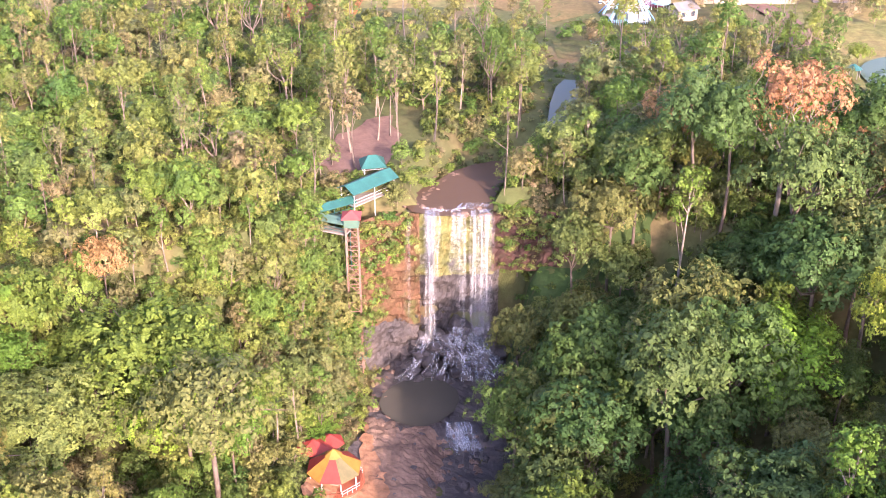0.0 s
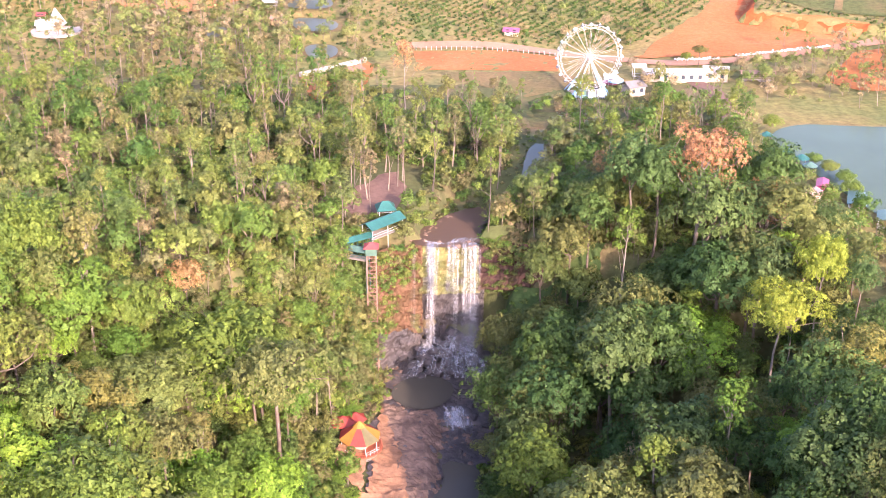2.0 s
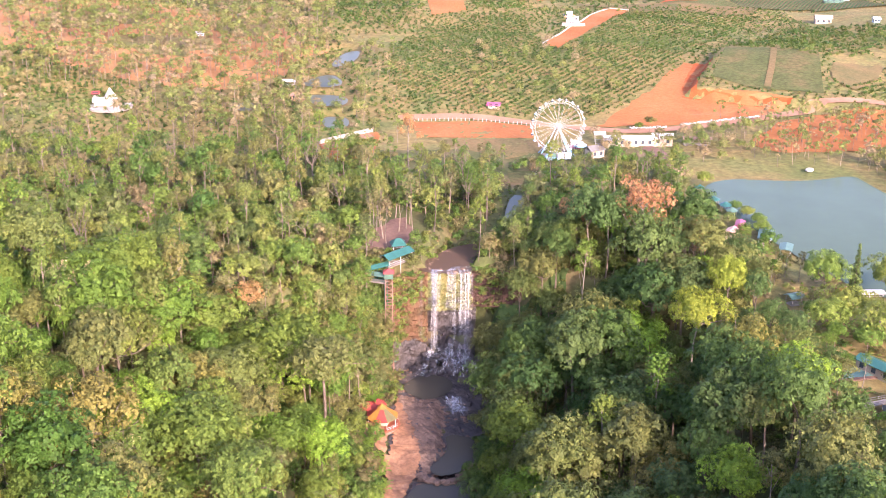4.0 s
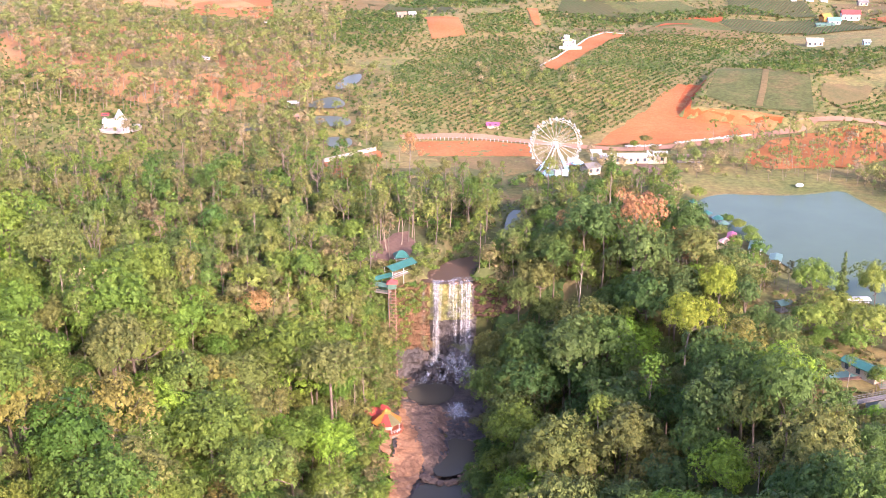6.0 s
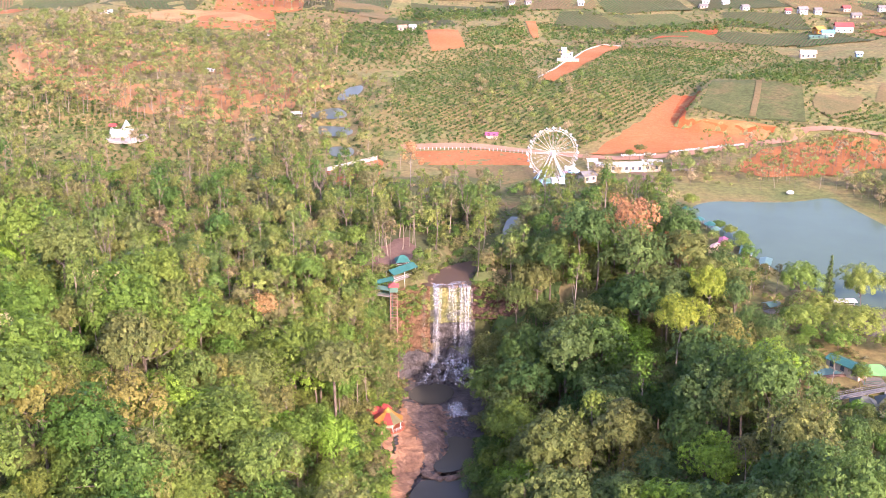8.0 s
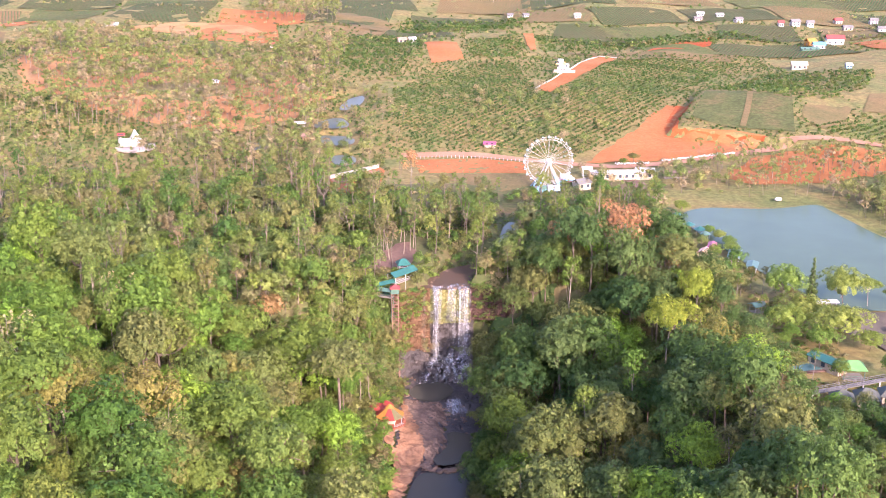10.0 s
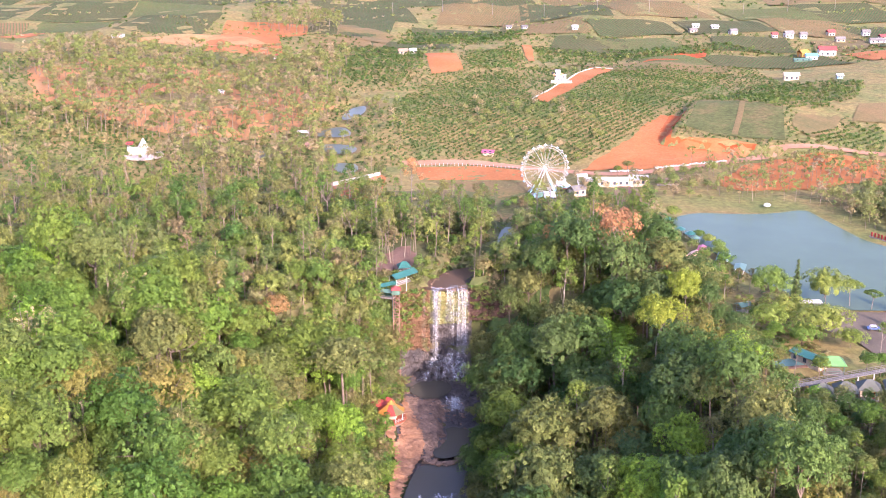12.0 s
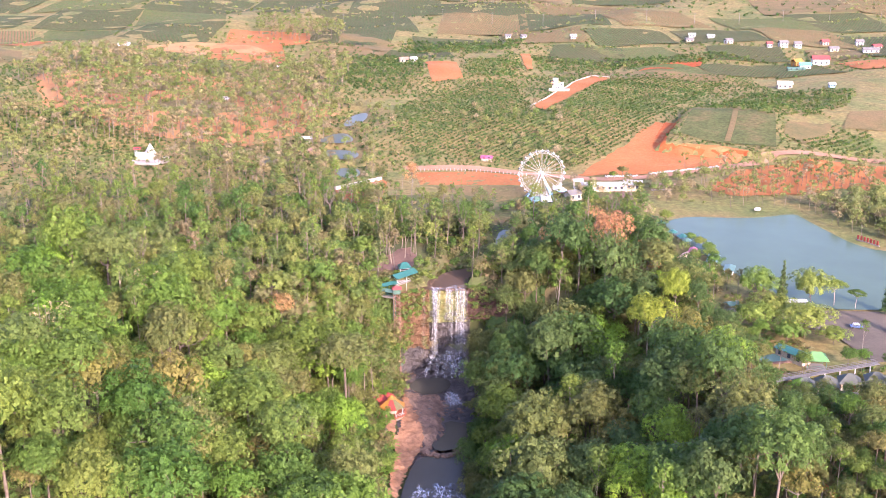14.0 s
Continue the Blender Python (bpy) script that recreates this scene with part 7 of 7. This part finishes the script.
for x, y, t in ((81.0, -86.0, -14), (86.6, -85.2, -14), (92.4, -84.2, -14), (99.0, -83.5, -14)):
    ob = thing("bungalow", pose(x, y, 3.9, 0, 0, t), "small bungalow with a dark grey-green hipped roof and lit porch", "bungalow", "row of bungalows")
    bm = bmesh.new()
    hip_roof(bm, 4.6, 4.0, 1.9, 2.2, 0.4, 0.12, 0.1)
    part("roof", bm, ROOF_DARK, ob)
    bm = bmesh.new()
    box(bm, 4.2, 3.6, 2.6, pose(0, 0, -0.4), 0.05)
    part("wall", bm, CREAM, ob)
    bm = bmesh.new()
    box(bm, 1.0, 0.08, 1.9, pose(0.7, -1.83, 0.1))
    part("door", bm, WOOD_RED, ob)
    for dx in (-1.2, 1.7):
        bm = bmesh.new()
        box(bm, 0.7, 0.08, 0.9, pose(dx, -1.83, 0.8))
        part("window", bm, GLASS_DARK, ob)
    bm = bmesh.new()
    box(bm, 4.0, 1.2, 0.2, pose(0, -2.4, 0))
    part("porch", bm, CONCRETE, ob)
shed("brown_hut", 74.5, -95, 2.6, 20, 5.6, 4.0, 2.3, 1.5, ROOF_BROWN, CREAM, "small hut with a brown pitched roof", "hut", walls=True)
shed("brown_hut", 70.5, -97, 1.5, 10, 3.2, 2.6, 2.0, 1.0, ROOF_BROWN, CREAM, "small hut with a brown pitched roof", "hut", walls=True)
ramp_ob = thing("elevated_walkway", pose(0, 0, 0), "long raised metal walkway with rails on white posts", "walkway")
A, B = Vector((74.2, -82.0, 5.0)), Vector((103, -74.5, 6.2))
for k in range(14):
    p, q = A.lerp(B, k / 14), A.lerp(B, (k + 1) / 14)
    d = q - p
    m = Matrix.Translation(p) @ d.to_track_quat("X", "Z").to_matrix().to_4x4()
    bm = bmesh.new()
    box(bm, d.length, 1.5, 0.18, m @ pose(d.length / 2, 0, 0))
    part("deck_panel", bm, ROOF_GREY, ramp_ob)
    bm = bmesh.new()
    for s in (-0.75, 0.75):
        for h in (0.55, 1.0):
            rod(bm, m @ Vector((0, s, h)), m @ Vector((d.length, s, h)), 0.05, n=4)
        for i in range(3):
            rod(bm, m @ Vector((d.length * i / 3, s, 0.1)), m @ Vector((d.length * i / 3, s, 1.0)), 0.04, n=4)
    part("rail", bm, ROOF_GREY, ramp_ob)
    if k % 2:
        bm = bmesh.new()
        rod(bm, p, (p.x, p.y, gz(p.x, p.y) - 0.4), 0.16)
        part("support_post", bm, WHITE, ramp_ob)


def parked_car(x, y, turn):
    ob = thing("parked_car", pose(x, y, 4.52, 0, 0, turn) @ Matrix.Scale(0.85, 4), "dark blue and white parked car", "car")
    bm = bmesh.new()
    vs = box(bm, 4.0, 1.7, 0.65, pose(0, 0, 0.3), 0.15)
    part("body", bm, CAR_BLUE, ob)
    bm = bmesh.new()
    vs = box(bm, 2.3, 1.5, 0.6, pose(-0.2, 0, 0.93), 0.12)
    for v in bm.verts:
        if v.co.z > 1.3:
            v.co.x *= 0.78
    part("cabin", bm, WHITE, ob, "white roof and cabin")
    bm = bmesh.new()
    box(bm, 1.9, 1.54, 0.3, pose(-0.2, 0, 1.05))
    part("windows", bm, GLASS_DARK, ob)
    for dx in (-1.25, 1.25):
        for s in (-0.8, 0.8):
            bm = bmesh.new()
            rod(bm, (dx, s - 0.1, 0.32), (dx, s + 0.1, 0.32), 0.32, n=12)
            part("wheel", bm, RUBBER, ob)


parked_car(108.3, -46.5, -10)
low_wall("parking_kerb", [(113, -38), (111, -46), (112, -52)], 0.5, 0.25, CONCRETE, "pale kerb in the car park", "kerb")

# ---- single trees by the lake and the resort ----
park = random.Random(31)
for key, x, y, size, stretch in (("rain", 87.3, -26.0, 0.9, 1.2), ("rain", 101, -30.5, 0.9, 1.3), ("umbrella", 108.2, -29.6, 0.6, 1.0), ("umbrella", 113.4, -32.2, 0.5, 0.9), ("spire", 93.5, -28.5, 0.95, 1.15),
                                 ("spire", 120.3, -37, 1.0, 1.0), ("spire", 117.5, -52, 0.9, 1.0), ("rain", 92, -53, 1.05, 0.95), ("rain", 86.5, -43, 0.95, 0.95), ("rain", 81, -48, 0.85, 1.0), ("rain", 98, -58, 0.6, 0.9), ("rain", 86, -57, 0.7, 0.95),
                                 ("rain", 82.5, 34, 0.32, 1.0), ("rain", 84, 28, 0.36, 1.0), ("rain", 85.5, 22, 0.36, 1.0), ("rain", 84.5, 15, 0.4, 1.0), ("rain", 79, 57, 0.4, 1.2),
                                 ("broad2", 74.5, 118.5, 0.42, 0.9), ("broad1", 70.5, 117, 0.34, 0.9), ("broad3", 78, 101, 0.34, 0.9)):
    plant(key, x, y, size, park.uniform(0, 6.28), stretch=stretch)
for x, y in scatter(69, 82, -145, -50, 5.0, lambda a, b: a < 73.5 or b < -96):
    plant(rnd.choice(("broad0", "broad3", "deep2", "deep4", "broad5", "slender1")), x, y, rnd.uniform(0.35, 0.6), rnd.uniform(0, 6.28), group="trees of the resort")
for x, y in scatter(82, 118, -145, -90, 5.0, lambda a, b: b < -97 or rnd.random() < 0.4):
    plant(rnd.choice(("broad0", "broad3", "deep2", "broad5", "bare1", "broad1")), x, y, rnd.uniform(0.3, 0.5) if y > -105 else rnd.uniform(0.45, 0.75), rnd.uniform(0, 6.28), group="trees of the resort")
for x, y in ((99, -74.5), (95, -76), (106, -74), (110, -66), (104, -62), (84, -75.5), (79, -73), (76, -70), (76, -60), (79, -57)):
    plant(rnd.choice(("broad0", "broad3", "slender2")), x, y, rnd.uniform(0.3, 0.45), rnd.uniform(0, 6.28), group="trees of the resort")
for x, y in ((84, -18), (80, -12), (79, -4), (81.5, -15), (76, -22), (78, -38), (84, -34), (75, 2), (77, -46)):
    plant(rnd.choice(("slender0", "slender3", "broad2")), x, y, rnd.uniform(0.35, 0.5), rnd.uniform(0, 6.28), group="trees by the lake")
for x, y in ((78, -91), (83.5, -91.5), (90, -90), (96, -89), (102, -88.5), (106, -84), (86, -96), (93, -97), (100, -95), (80, -100)):
    plant(rnd.choice(("broad0", "bright", "deep2", "broad4", "slender2")), x, y, rnd.uniform(0.32, 0.5), rnd.uniform(0, 6.28), group="trees of the resort")
stuff["resort"] = []
for x, y in scatter(70, 116, -118, -36, 2.3, lambda a, b: True):
    spots = ((80.8, -86, 3.4), (86.6, -85.2, 3.4), (92.4, -84.2, 3.4), (99, -83.5, 3.4), (84.5, -67, 5), (88.6, -71.5, 4), (79.5, -66.5, 5.5), (74.5, -95, 3.4), (70.5, -97, 2.8))
    if any((x - a) ** 2 + (y - b) ** 2 < r * r for a, b, r in spots) or (x > 92 and -72 < y) or abs(x - 67 - 0.1 * (y + 100)) < 1.6 or rnd.random() < 0.25:
        continue
    into_stuff("resort", f"shrub{rnd.randrange(4)}", x, y, rnd.uniform(0.3, 0.8), rnd.uniform(0, 6.28), rnd.uniform(0.5, 0.9))
for x, y in scatter(70, 90, -34, 24, 3.4, lambda a, b: not inside(LAKE, a, b) and not inside(LAKE, a + 4, b) and rnd.random() < 0.6):
    if all((x - a) ** 2 + (y - b) ** 2 > 12 for a, b in ((79.5, 18.5), (75.5, 12), (83.8, 9.5), (86.5, 0.5), (78.8, -31), (79.6, 34))):
        into_stuff("resort", f"shrub{rnd.randrange(4)}" if rnd.random() < 0.7 else f"wood_broad{rnd.randrange(4)}", x, y, rnd.uniform(0.3, 0.6), rnd.uniform(0, 6.28), rnd.uniform(0.7, 1.0))
build_stuff("garden_shrubs", stuff["resort"], LEAF_STUFF, BARK, "green shrubs and hedges of the resort garden", "shrubs")
# banana plants on the wooded bank
for k in range(46):
    x, y = rnd.uniform(-22, -15.5), rnd.uniform(-72, -42)
    if inside(BEACH, x, y):
        continue
    plant(f"banana{k % 2}", x, y, rnd.uniform(0.7, 1.15), rnd.uniform(0, 6.28), group="banana plants on the bank")
for x, y in ((-18.5, -24), (-19.5, -26.5), (-20.5, -23), (8.5, 2.5), (10, 1.5)):
    plant("banana0", x, y, rnd.uniform(0.9, 1.3), rnd.uniform(0, 6.28), group="banana plants on the bank")

# ---- small things far off ----
sign = thing("letter_sign", pose(141.0, 30.5, 4.3, 0, 0, -60), "row of red block letters on the lake shore", "sign")
for k in range(7):
    bm = bmesh.new()
    box(bm, 0.75, 0.3, 1.5, pose(-3.9 + 1.3 * k, 0, 0.3), 0.06)
    part("letter", bm, RED, sign)
bm = bmesh.new()
box(bm, 9.4, 0.5, 0.5, pose(0, 0, -0.15))
part("plinth", bm, CONCRETE, sign)


def power_pole(x, y):
    ob = thing("power_pole", pose(x, y, gz(x, y)), "tall pale concrete power pole with a crossarm", "pole", "power poles along the fields")
    bm = bmesh.new()
    rod(bm, (0, 0, -0.5), (0, 0, 9.5), 0.17, 0.11)
    part("mast", bm, CONCRETE, ob)
    bm = bmesh.new()
    box(bm, 2.0, 0.14, 0.14, pose(0, 0, 8.8))
    part("crossarm", bm, ROOF_GREY, ob)


for k in range(12):
    power_pole(-60 + 38 * k, 560 + 18 * math.sin(k * 0.8))
